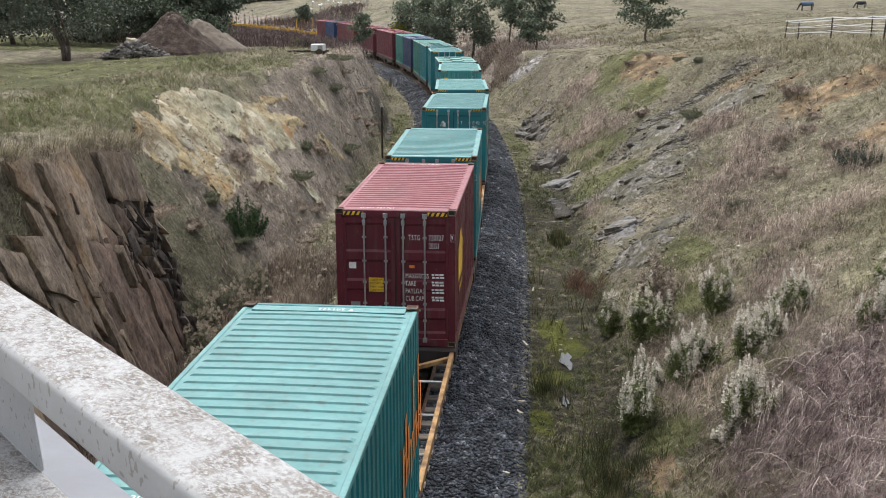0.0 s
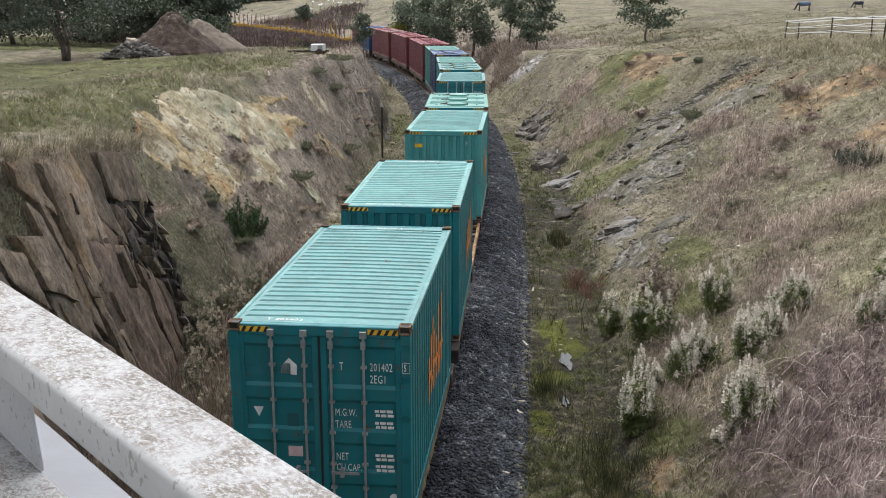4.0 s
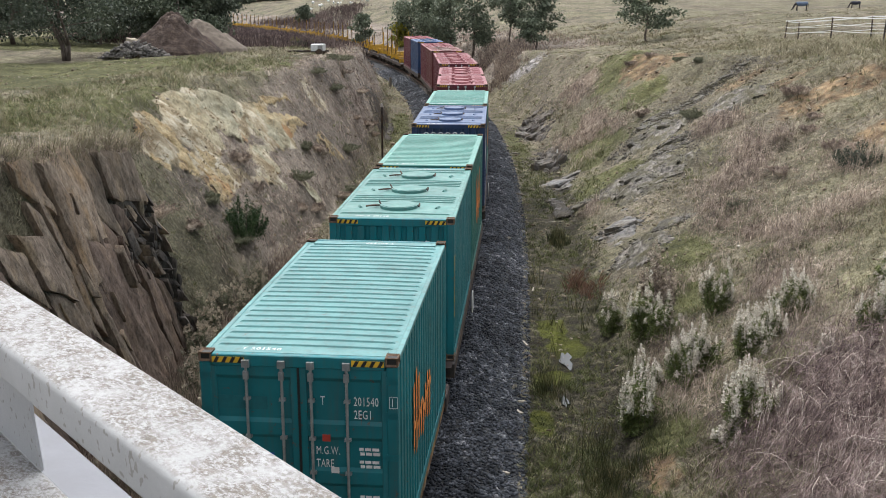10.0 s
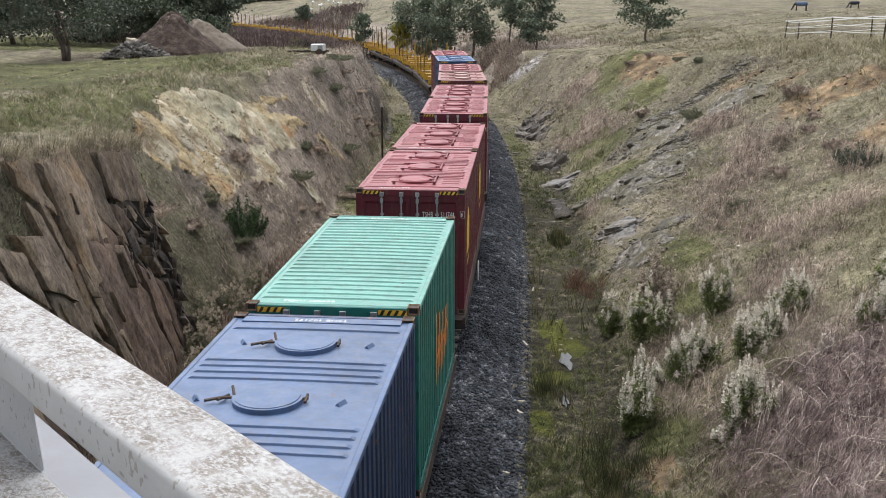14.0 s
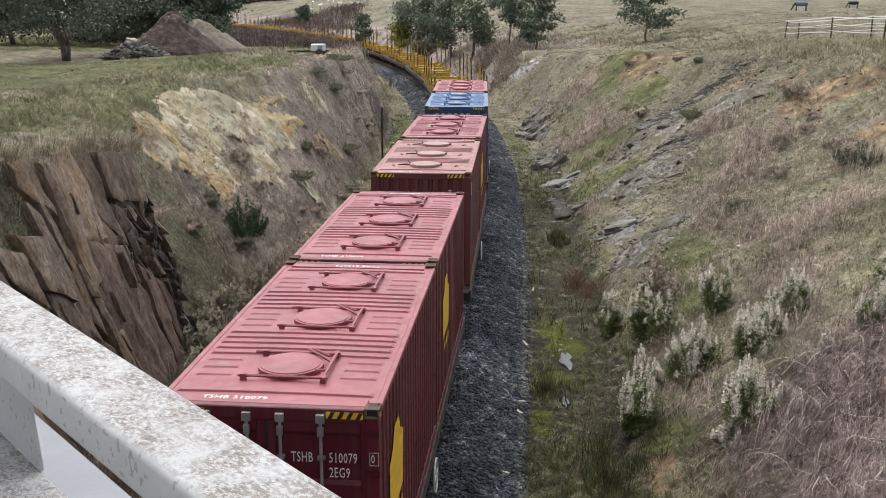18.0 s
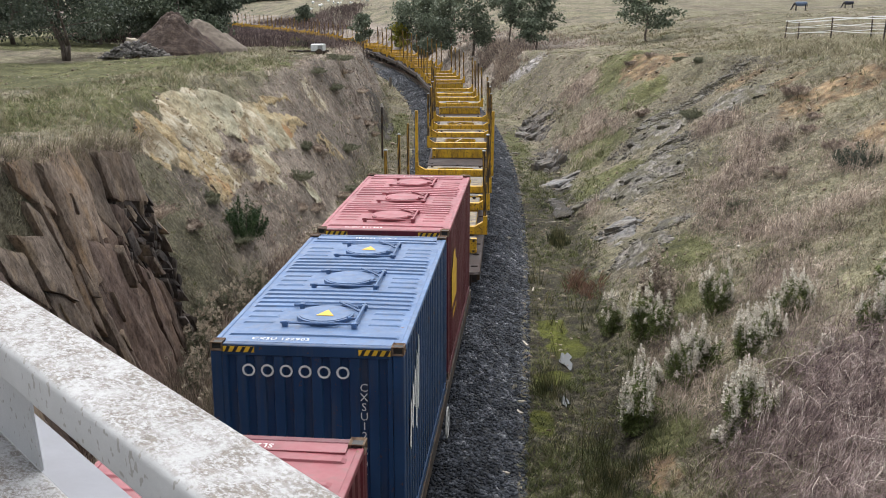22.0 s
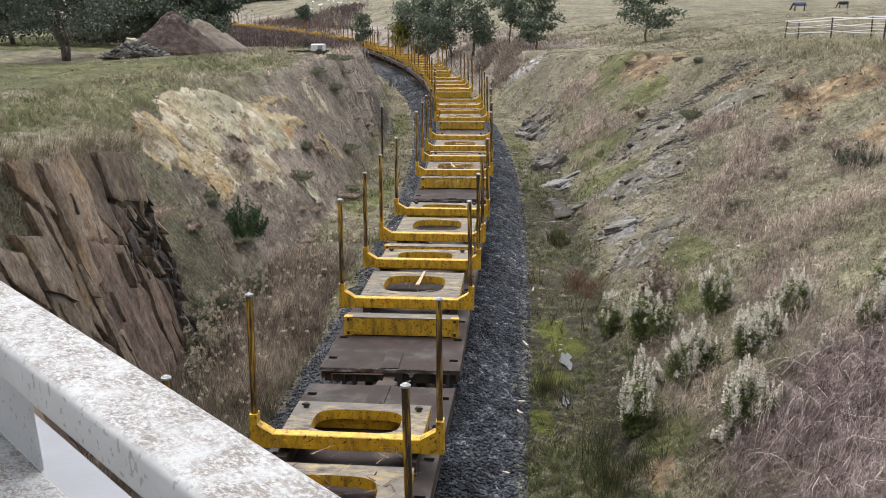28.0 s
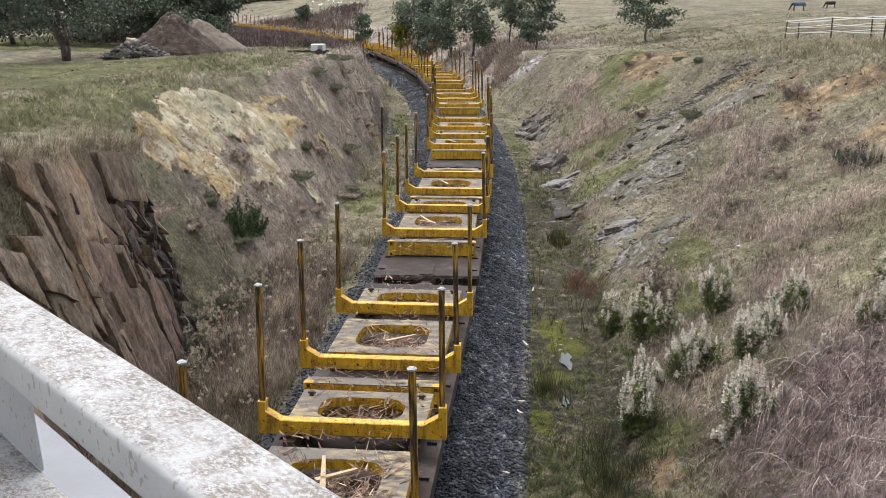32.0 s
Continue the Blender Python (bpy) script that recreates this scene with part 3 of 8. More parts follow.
def stones(name, n, place, size, mat, flat=0.7):
    """Many small angular stones as one mesh. place: n plan points with heights."""
    base = np.array([(1, 0, 0), (-1, 0, 0), (0, 1, 0), (0, -1, 0), (0, 0, 1), (0, 0, -1.0)])
    tri = np.array([(0, 2, 4), (2, 1, 4), (1, 3, 4), (3, 0, 4), (2, 0, 5), (1, 2, 5), (3, 1, 5), (0, 3, 5)])
    rg = np.random.default_rng(7)
    v = base[None] * rg.uniform(0.55, 1.25, (n, 6, 1)) + rg.uniform(-0.35, 0.35, (n, 6, 3))
    v *= size[:, None, None] * np.stack([rg.uniform(0.8, 1.3, n), rg.uniform(0.8, 1.3, n), np.full(n, flat)], 1)[:, None]
    a = rg.uniform(0, 6.283, n)
    c, s = np.cos(a)[:, None], np.sin(a)[:, None]
    v = np.stack([v[..., 0] * c - v[..., 1] * s, v[..., 0] * s + v[..., 1] * c, v[..., 2]], -1) + place[:, None]
    return fast_mesh(name, v.reshape(-1, 3), (tri[None] + 6 * np.arange(n)[:, None, None]).reshape(-1, 3), mat)


def island_stone(name, stops, rough_=0.8):
    return leafy(name, stops, rough_, 0.0)


def build_ballast():
    rg = np.random.default_rng(3)
    n = 72000
    q = 9 + 110 * rg.random(n) ** 1.8
    o = rg.choice([-1, 1], n, p=[0.3, 0.7]) * rg.uniform(0.7, 2.75, n)
    x, y, _ = on_track(q, o)
    p = np.stack([x, y, ground_z(x, y) + 0.01], 1)
    m = island_stone("bluestone_ballast", [(0.0, (0.008, 0.0095, 0.0125)), (0.4, (0.036, 0.041, 0.051)), (0.75, (0.110, 0.119, 0.138)), (1.0, (0.36, 0.365, 0.375))])
    thing("ballast", Matrix(), "loose dark blue-grey crushed stone ballast along the track", "ballast", kind="stuff", data=stones("ballast", n, p, rg.uniform(0.026, 0.06, n) * np.clip(q / 45, 1, 2.2), m))


build_track()
build_ballast()

# ---- lettering ----
LETTERS = {}


def words(text, size, mat, stack=False):
    """Flat lettering as a mesh, its lower left corner at the origin; stack: one letter under another."""
    key = (text, size, mat.name, stack)
    if key not in LETTERS:
        cu = bpy.data.curves.new("lettering", "FONT")
        cu.body = "\n".join(text) if stack else text
        cu.size, cu.resolution_u, cu.extrude = size, 2, 0.001
        cu.space_line = 0.86 if stack else 1.0
        cu.space_character = 1.08
        if stack:
            cu.align_x = "CENTER"
        ob = bpy.data.objects.new("lettering", cu)
        me = bpy.data.meshes.new_from_object(ob)
        bpy.data.objects.remove(ob)
        bpy.data.curves.remove(cu)
        me.materials.clear()
        me.materials.append(mat)
        LETTERS[key] = me
    return LETTERS[key]


def bars(rows, mat, thick=0.002):
    """Plain bars: (x, z, width, height) on the x-z plane."""
    sh = Shape()
    for x, z, w, h in rows:
        sh.box(x, x + w, -thick, 0, z, z + h)
    return sh.mesh("marking_bars", mat)


# ---- containers: 6.058 x 2.46 x 2.896 m ----
CL, CW, CH = 6.058, 2.46, 2.896
Y0, Y1, HW = -CL / 2, CL / 2, CW / 2


def casting_mesh():
    bm = bmesh.new()
    bmesh.ops.create_cube(bm, size=1.0)
    bmesh.ops.scale(bm, vec=(0.162, 0.178, 0.118), verts=bm.verts)
    bmesh.ops.bevel(bm, geom=list(bm.edges), offset=0.006, segments=1, affect="EDGES")
    big = [f for f in bm.faces if f.calc_area() > 0.01]
    res = bmesh.ops.inset_individual(bm, faces=big, thickness=0.03)
    for f in big:
        n = f.normal.copy()
        f.material_index = 1
        bmesh.ops.translate(bm, vec=-n * 0.022, verts=f.verts)
    me = bpy.data.meshes.new("corner_casting")
    bm.to_mesh(me)
    bm.free()
    me.materials.append(CASTING)
    me.materials.append(BLACK_MARK)
    return me


def wave(a, b, pitch, lo, hi, depth):
    """Corrugation points (along, height) from a to b."""
    n = max(1, round((b - a) / pitch))
    p = (b - a) / n
    flat_lo, slope = lo * p, 0.07 * p
    pts = [(a, 0.0)]
    for i in range(n):
        q = a + i * p
        pts += [(q + flat_lo / 2, 0.0), (q + flat_lo / 2 + slope, depth), (q + p - flat_lo / 2 - slope, depth), (q + p - flat_lo / 2, 0.0)]
    return pts + [(b, 0.0)]


def roof_mesh(kind):
    """kind: ribbed, pressed (groups of ribs between hatches) or hatched (close ribs and hatches)."""
    sh = Shape()
    e = Y1 - 0.12
    if kind == "ribbed":
        prof = wave(-e + 0.22, e - 0.22, 0.235, 0.62, 0.2, 0.020)
    else:
        prof = [(-e + 0.05, 0.0)]
        gaps = [(-2.55, -2.35), (-1.35, -0.55), (0.55, 1.35), (2.35, 2.55)] if kind == "pressed" else [(-2.66, -2.46), (-1.43, -0.43), (0.43, 1.43), (2.46, 2.66)]
        for a, b in gaps:
            prof += wave(a, b, 0.2, 0.55 if kind == "pressed" else 0.42, 0.2, 0.022)
        prof.append((e - 0.05, 0.0))
    prof = [(-e, 0.0)] + prof + [(e, 0.0)]
    z = CH - 0.045
    rows = []
    for y, h in prof:
        crown = 0.012
        rows.append([(x * (HW - 0.05), y, z + h * k + crown * (1 - x * x)) for x, k in ((-1, 0), (-0.94, 0), (-0.90, 1), (-0.3, 1), (0.3, 1), (0.90, 1), (0.94, 0), (1, 0))])
    sh.sheet(rows)
    for a, b in ((-e - 0.001, -e + 0.2), (e - 0.2, e + 0.001)):
        sh.box(-HW + 0.16, HW - 0.16, a, b, z - 0.02, z + 0.022)
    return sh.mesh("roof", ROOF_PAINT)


def side_mesh():
    prof = wave(Y0 + 0.15, Y1 - 0.15, 0.278, 0.5, 0.3, -0.036)
    lo, hi = 0.155, CH - 0.10
    sh = Shape()
    sh.sheet([[(HW - 0.012 + d, y, z) for z in (lo, lo + 0.03, hi - 0.03, hi)] for y, d in prof])
    return sh.mesh("side_wall", PAINT)


def end_mesh():
    prof = wave(-HW + 0.15, HW - 0.15, 0.246, 0.5, 0.3, 0.045)
    sh = Shape()
    sh.sheet([[(x, Y0 + 0.02 + d, z) for z in (0.15, 0.19, CH - 0.17, CH - 0.13)] for x, d in prof])
    return sh.mesh("end_wall", PAINT)


def door_mesh():
    """A right-hand leaf, hinge side at +x."""
    x0, x1, z0, z1 = 0.012, HW - 0.12, 0.16, CH - 0.17
    sh = Shape().box(x0, x1, Y0 + 0.05, Y0 + 0.09, z0, z1)
    b = Y0 + 0.022
    for a, c in ((x0, x0 + 0.09), (x1 - 0.09, x1)):
        sh.box(a, c, b, Y0 + 0.052, z0, z1, edge=0.006)
    for z in (z0, 0.62, 1.22, 1.84, z1 - 0.12):
        h = 0.16 if z0 < z < z1 - 0.2 else 0.12
        sh.put([(x0 + 0.09, b, z), (x1 - 0.09, b, z), (x1 - 0.09, b, z + h), (x0 + 0.09, b, z + h), (x0 + 0.09, Y0 + 0.05, z - 0.05), (x1 - 0.09, Y0 + 0.05, z - 0.05), (x1 - 0.09, Y0 + 0.05, z + h + 0.05), (x0 + 0.09, Y0 + 0.05, z + h + 0.05)],
               [(0, 1, 2, 3), (4, 5, 1, 0), (3, 2, 6, 7)])
    for z in (0.35, 0.95, 1.55, 2.1, 2.55):
        sh.box(x1 - 0.03, HW - 0.005, b - 0.012, b + 0.02, z, z + 0.09)
    return sh.mesh("door", PAINT)


def rod_mesh():
    sh = Shape().tube((0, Y0 - 0.012, 0.14), (0, Y0 - 0.012, CH - 0.12), 0.019, 8)
    for z, h in ((0.10, 0.09), (CH - 0.17, 0.09)):
        sh.box(-0.045, 0.045, Y0 - 0.035, Y0 + 0.02, z, z + h)
    for z in (0.55, 0.9, 1.35, 1.8, 2.3):
        sh.box(-0.04, 0.04, Y0 - 0.025, Y0 + 0.03, z, z + 0.035)
    sh.box(-0.032, 0.032, Y0 - 0.04, Y0 + 0.0, CH - 0.32, CH - 0.22)
    return sh.mesh("lock_rod", STEEL)


def handle_mesh():
    sh = Shape().box(-0.02, 0.36, Y0 - 0.05, Y0 - 0.035, 0.78, 0.815).box(0.10, 0.15, Y0 - 0.06, Y0 + 0.02, 0.74, 0.86)
    return sh.mesh("door_handle", STEEL)


def stripe_mesh():
    sh = Shape().box(0, 0.40, -0.004, 0, 0, 0.075)
    for i in range(4):
        x = 0.015 + i * 0.10
        sh.put([(x, -0.006, 0), (x + 0.045, -0.006, 0), (x + 0.085, -0.006, 0.075), (x + 0.04, -0.006, 0.075)], [(0, 1, 2, 3)], 1)
    return sh.mesh("hazard_stripe", [YELLOW_MARK, BLACK_MARK])


def lid_mesh():
    sh = Shape()
    n = 28
    for r, z0, z1 in ((0.385, 0.0, 0.06), (0.35, 0.06, 0.068)):
        sh.tube((0, 0, z0), (0, 0, z1), r, n)
    return sh.mesh("hatch", ROOF_PAINT)


def hinge_mesh(dark):
    sh = Shape()
    if dark:
        # a thin clamp band round the near rim, a forked catch and a lug
        arc = [(0.365 * math.cos(math.radians(a)), 0.365 * math.sin(math.radians(a)), 0.035) for a in range(185, 361, 16)]
        for p, q in zip(arc, arc[1:]):
            sh.tube(p, q, 0.018, 5)
        for p, q in (((-0.36, -0.02, 0.04), (-0.43, 0.16, 0.10)), ((-0.36, -0.02, 0.04), (-0.50, -0.06, 0.05)), ((-0.50, -0.06, 0.05), (-0.66, -0.14, 0.04)), ((-0.46, 0.10, 0.02), (-0.52, -0.12, 0.05)), ((0.36, 0.0, 0.04), (0.44, 0.02, 0.05)), ((0.42, -0.06, 0.03), (0.42, 0.07, 0.07))):
            sh.tube(p, q, 0.018, 5)
        return sh.mesh("hatch_clamp", BLACK_STEEL)
    # two rails across the lid, a lock bar with its crank at one side, short feet
    for y in (-0.40, 0.40):
        sh.tube((-0.52, y, 0.05), (0.52, y, 0.05), 0.018, 6)
    sh.tube((0.47, -0.47, 0.06), (0.47, 0.45, 0.06), 0.022, 6).tube((0.47, 0.10, 0.06), (0.30, 0.22, 0.10), 0.018, 6).tube((0.30, 0.22, 0.10), (0.12, 0.44, 0.09), 0.016, 6)
    sh.tube((0.47, -0.18, 0.06), (0.36, -0.30, 0.10), 0.018, 6).tube((0.40, 0.32, 0.05), (0.22, 0.40, 0.09), 0.016, 6)
    for x, y in ((-0.46, -0.40), (-0.40, 0.40), (0.47, -0.42), (0.47, 0.40)):
        sh.box(x - 0.032, x + 0.032, y - 0.03, y + 0.03, 0.0, 0.075)
    return sh.mesh("hatch_clamp", ROOF_PAINT)


def frame_meshes():
    d = {}
    d["corner_post"] = Shape().box(-0.07, 0.07, -0.07, 0.07, 0.118, CH - 0.118, edge=0.012).mesh("corner_post", PAINT)
    d["top_rail"] = Shape().box(-0.035, 0.035, Y0 + 0.17, Y1 - 0.17, CH - 0.105, CH - 0.035, edge=0.008).mesh("top_rail", ROOF_PAINT)
    d["bottom_rail"] = Shape().box(-0.04, 0.04, Y0 + 0.17, Y1 - 0.17, 0.0, 0.158, edge=0.008).mesh("bottom_rail", PAINT)
    d["header"] = Shape().box(-HW + 0.16, HW - 0.16, -0.05, 0.05, CH - 0.17, CH - 0.02, edge=0.01).mesh("header", PAINT)
    d["sill"] = Shape().box(-HW + 0.16, HW - 0.16, -0.05, 0.05, 0.0, 0.17, edge=0.01).box(-0.7, -0.35, -0.056, -0.04, 0.02, 0.13).box(0.35, 0.7, -0.056, -0.04, 0.02, 0.13).mesh("sill", PAINT)
    d["floor"] = Shape().box(-HW + 0.05, HW - 0.05, Y0 + 0.06, Y1 - 0.06, 0.1, 0.15).mesh("floor", TIMBER)
    return d


CM = frame_meshes()
CM["casting"] = casting_mesh()
CM["rib"] = Shape().put([(-0.24, -0.055, -0.01), (0.24, -0.055, -0.01), (0.24, 0.055, -0.01), (-0.24, 0.055, -0.01), (-0.18, -0.025, 0.016), (0.18, -0.025, 0.016), (0.18, 0.025, 0.016), (-0.18, 0.025, 0.016)],
                        [(4, 5, 6, 7), (0, 1, 5, 4), (1, 2, 6, 5), (2, 3, 7, 6), (3, 0, 4, 7)]).mesh("roof_rib", ROOF_PAINT)
CM["seal"] = Shape().box(-0.014, 0.014, Y0 + 0.012, Y0 + 0.06, 0.16, CH - 0.17).mesh("door_seal", BLACK_MARK)
CM["side"], CM["end"], CM["door"], CM["rod"], CM["handle"], CM["stripe"], CM["lid"] = side_mesh(), end_mesh(), door_mesh(), rod_mesh(), handle_mesh(), stripe_mesh(), lid_mesh()
CM["clamp"], CM["clamp_dark"] = hinge_mesh(False), hinge_mesh(True)
for kind in ("ribbed", "pressed", "hatched"):
    CM[kind] = roof_mesh(kind)

# wall and top colours; tops hold chalky fade plus painted-in sky light from above
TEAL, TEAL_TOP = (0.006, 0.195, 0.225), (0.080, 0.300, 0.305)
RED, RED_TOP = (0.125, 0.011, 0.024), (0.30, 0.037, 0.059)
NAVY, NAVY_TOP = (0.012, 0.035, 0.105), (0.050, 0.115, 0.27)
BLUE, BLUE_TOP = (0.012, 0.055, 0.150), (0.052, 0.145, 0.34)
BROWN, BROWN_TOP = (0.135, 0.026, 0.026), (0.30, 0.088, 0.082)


def container(side, top, roof, end, label, code="", over="", extra=(), lid=None):
    """A 20-foot high container, end with doors or corrugated towards -y."""
    c = thing("shipping_container", Matrix(), label, "container", "containers on the train")
    for x, y in ((-1, -1), (1, -1), (1, 1), (-1, 1)):
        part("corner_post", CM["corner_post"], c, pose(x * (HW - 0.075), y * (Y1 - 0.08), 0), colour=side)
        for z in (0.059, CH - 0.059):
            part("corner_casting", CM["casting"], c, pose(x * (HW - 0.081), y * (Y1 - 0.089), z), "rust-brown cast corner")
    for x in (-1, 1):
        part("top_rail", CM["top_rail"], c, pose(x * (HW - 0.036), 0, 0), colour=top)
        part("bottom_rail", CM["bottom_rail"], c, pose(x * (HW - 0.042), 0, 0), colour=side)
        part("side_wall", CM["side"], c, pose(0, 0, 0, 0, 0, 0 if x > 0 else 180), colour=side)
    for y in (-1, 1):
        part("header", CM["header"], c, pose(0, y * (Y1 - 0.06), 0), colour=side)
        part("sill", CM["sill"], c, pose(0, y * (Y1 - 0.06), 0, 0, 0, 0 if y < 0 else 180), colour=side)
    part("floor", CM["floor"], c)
    part("roof", CM[roof], c, label="chalky faded ribbed roof with sky light in its colour", colour=top)
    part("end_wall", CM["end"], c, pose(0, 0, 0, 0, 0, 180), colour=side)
    if end == "doors":
        for x in (-HW + 0.112, 0.0, HW - 0.112):
            part("door_seal", CM["seal"], c, pose(x, 0, 0), "black rubber door seal")
        for sx, rods in ((1, (0.16, 0.60)), (-1, (0.20, 0.64))):
            d = part("door", CM["door"], c, Matrix.Diagonal((sx, 1, 1, 1)), colour=side)
            for x in rods:
                part("lock_rod", CM["rod"], d, pose(x, 0, 0), "galvanised lock rod")
            part("door_handle", CM["handle"], d, pose(rods[0], 0, 0))
    else:
        part("end_wall", CM["end"], c, colour=side)
    for x in (-HW + 0.17, HW - 0.57):
        part("hazard_stripe", CM["stripe"], c, pose(x, Y0 + 0.006, CH - 0.125), "yellow and black hazard stripe")
    if roof != "ribbed":
        for y in (-1.82, 0.0, 1.82):
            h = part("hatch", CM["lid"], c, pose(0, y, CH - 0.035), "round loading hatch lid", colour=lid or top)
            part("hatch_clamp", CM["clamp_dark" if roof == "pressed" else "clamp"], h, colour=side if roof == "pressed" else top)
        if roof == "hatched":
            for y in (-1.82, 0.0, 1.82):
                for dy in (-0.25, 0.0, 0.25):
                    for x in (-0.84, 0.84):
                        part("roof_rib", CM["rib"], c, pose(x, y + dy, CH - 0.039), colour=top)
        if roof == "pressed":
            wedge = Shape().put([(-0.035, -0.07, 0), (0.035, -0.07, 0), (0.035, 0.07, 0), (-0.035, 0.07, 0), (0, -0.06, 0.04), (0, 0.07, 0.04)], [(0, 1, 4), (1, 2, 5, 4), (2, 3, 5), (3, 0, 4, 5)]).mesh("stiffener", ROOF_PAINT)
            for y in (-1.85, 0.0, 1.85):
                for x in (-0.8, 0.8):
                    part("stiffener", wedge, c, pose(x, y, CH - 0.04, 0, 0, -25 * np.sign(x)), colour=top)
    if code:
        part("lettering", words(code, 0.12, WHITE_MARK), c, pose(-0.75, Y0 + 0.20, CH - 0.018), "white stencilled code")
        part("lettering", words(code, 0.12, WHITE_MARK), c, pose(0.35, Y1 - 0.20, CH - 0.018, 0, 0, 180), "white stencilled code")
    for me, m, text in extra:
        part("marking", me, c, m, text)
    return c


def on_end(x, z):
    return pose(x, Y0 - 0.002, z, 90, 0, 0)


def on_right(y, z):
    return pose(HW + 0.001, y, z, 90, 0, 90)


NARROW = Matrix.Diagonal((0.84, 1.42, 1, 1))


def door_words(first, number, check, kind, rows):
    """Code at the top of the right leaf and the rows of weights below it."""
    out = [(words(first, 0.115, WHITE_MARK), on_end(0.27, 2.27) @ NARROW, "white code letters"), (words(number, 0.115, WHITE_MARK), on_end(0.68, 2.27) @ NARROW, "white number"),
           (words(check, 0.10, WHITE_MARK), on_end(1.135, 2.28) @ NARROW, "white check digit"), (words(kind, 0.115, WHITE_MARK), on_end(0.68, 2.10) @ NARROW, "white size code")]
    for z, w, x, h in ((2.25, 0.10, 1.12, 0.005), (2.395, 0.10, 1.12, 0.005), (2.25, 0.005, 1.12, 0.15), (2.25, 0.005, 1.215, 0.15)):
        out.append((bars([(0, 0, w, h)], WHITE_MARK), pose(x, Y0 - 0.001, z), "white outline"))
    for i, (w, z) in enumerate(rows):
        out.append((words(w, 0.105, WHITE_MARK), on_end(0.20, z) @ NARROW, "white lettering"))
        for k in range(2):
            for x, l in ((0.74, 0.055), (0.81, 0.075), (0.90, 0.085)):
                out.append((bars([(0, 0, l, 0.038)], WHITE_MARK), pose(x + 0.012 * k, Y0 - 0.001, z + 0.062 - k * 0.06), "small white figures"))
    return out


def orange_words(y=0.0):
    """Flaking orange lettering up a side wall, as plain shapes."""
    rg = random.Random(int(y * 100) + 5)
    rows, q = [], 0.0
    for i in range(8):
        h = rg.choice((0.55, 0.75, 1.0, 1.25))
        rows.append((q, rg.uniform(0.0, 0.25), 0.10, h))
        rows.append((q + 0.1, rg.uniform(0.3, 0.6), 0.13, 0.12))
        q += 0.27
    me = Shape()
    for x, z, w, h in rows:
        me.slab([(x, z), (x + w, z + 0.05), (x + w * 1.05, z + h), (x - 0.02, z + h * 0.96)], -0.003, 0.0, axis="y")
    return (me.mesh("orange_lettering", ORANGE_MARK), pose(HW + 0.002, y, 0.75, 0, 0, 90), "flaking orange lettering reduced to shapes")


def yellow_shape(y=-2.6):
    sh = Shape().slab([(0, 0), (0.42, 0), (0.44, 0.9), (0.34, 1.05), (0.30, 1.3), (0.16, 1.3), (0.10, 1.02), (0.0, 0.9)], -0.003, 0, axis="y")
    for k in range(3):
        sh.box(0.1 + k * 0.12, 0.17 + k * 0.12, -0.003, 0, -0.35, -0.2)
    return (sh.mesh("yellow_emblem", YELLOW_MARK), pose(HW + 0.002, y + 0.25, 1.2, 0, 0, 90) @ Matrix.Diagonal((2.6, 1, 0.78, 1)), "yellow emblem")


def name_bars(mat=WHITE_MARK):
    """Six rounded letter-sized rings under the header."""
    made = []
    sh = Shape()
    n = 14
    circle = [(math.cos(2 * math.pi * j / n), math.sin(2 * math.pi * j / n)) for j in range(n)]
    v = [(0.08 + r * 0.085 * a, -0.003, 0.08 + r * 0.085 * b) for r in (1.0, 0.68) for a, b in circle]
    sh.put(v, [(j, (j + 1) % n, n + (j + 1) % n, n + j) for j in range(n)])
    me = sh.mesh("name_shape", mat)
    return [(me, pose(-0.82 + k * 0.24, Y0 - 0.001, 2.46), "white ring-shaped mark") for k in range(6)]


def white_flourish(y):
    sh = Shape()
    for k in range(5):
        sh.slab([(k * 0.22, 0.2 * (k % 3)), (k * 0.22 + 0.12, 0.2 * (k % 3) - 0.1), (k * 0.22 + 0.2, 0.5 + 0.15 * k), (k * 0.22 + 0.1, 0.62 + 0.15 * k)], -0.003, 0, axis="y")
    return (sh.mesh("white_shapes", WHITE_MARK), pose(HW + 0.002, y, 1.35, 0, 0, 90), "white painted shapes")


TRI = (Shape().slab([(0, 0.14), (0.07, 0), (0.14, 0.14)], -0.002, 0, axis="y").mesh("triangle", WHITE_MARK), pose(-0.93, Y0 + 0.045, 1.55), "white triangle")
PLATE = (bars([(0, 0, 0.2, 0.18)], GREY_MARK), pose(-0.95, Y0 + 0.045, 0.75), "grey data plate")
HEX = [("M.G.W.", 1.62), ("TARE", 1.45), ("NET", 0.98), ("CU.CAP.", 0.82)]
SIGN = [(bars([(0, 0, 0.31, 0.30)], YELLOW_MARK), pose(-0.56, Y0 + 0.018, 1.16), "yellow caution sign")] + \
       [(words(w, s, BLACK_MARK), pose(-0.545, Y0 + 0.012, z, 90), "black sign lettering") for w, s, z in (("CAUTION", 0.068, 1.385), ("9'6\" HIGH", 0.065, 1.32), ("2.46m WIDE", 0.055, 1.25), ("CONTAINER", 0.055, 1.18))]
ORANGE_TAG = (bars([(0, 0, 0.11, 0.06)], plain("orange_sticker", (0.75, 0.22, 0.03))), pose(0.28, Y0 + 0.018, 1.68), "orange sticker")
PALE_TAG = (bars([(0, 0, 0.15, 0.13)], WHITE_MARK), pose(-0.97, Y0 + 0.045, 1.64), "white paper label")
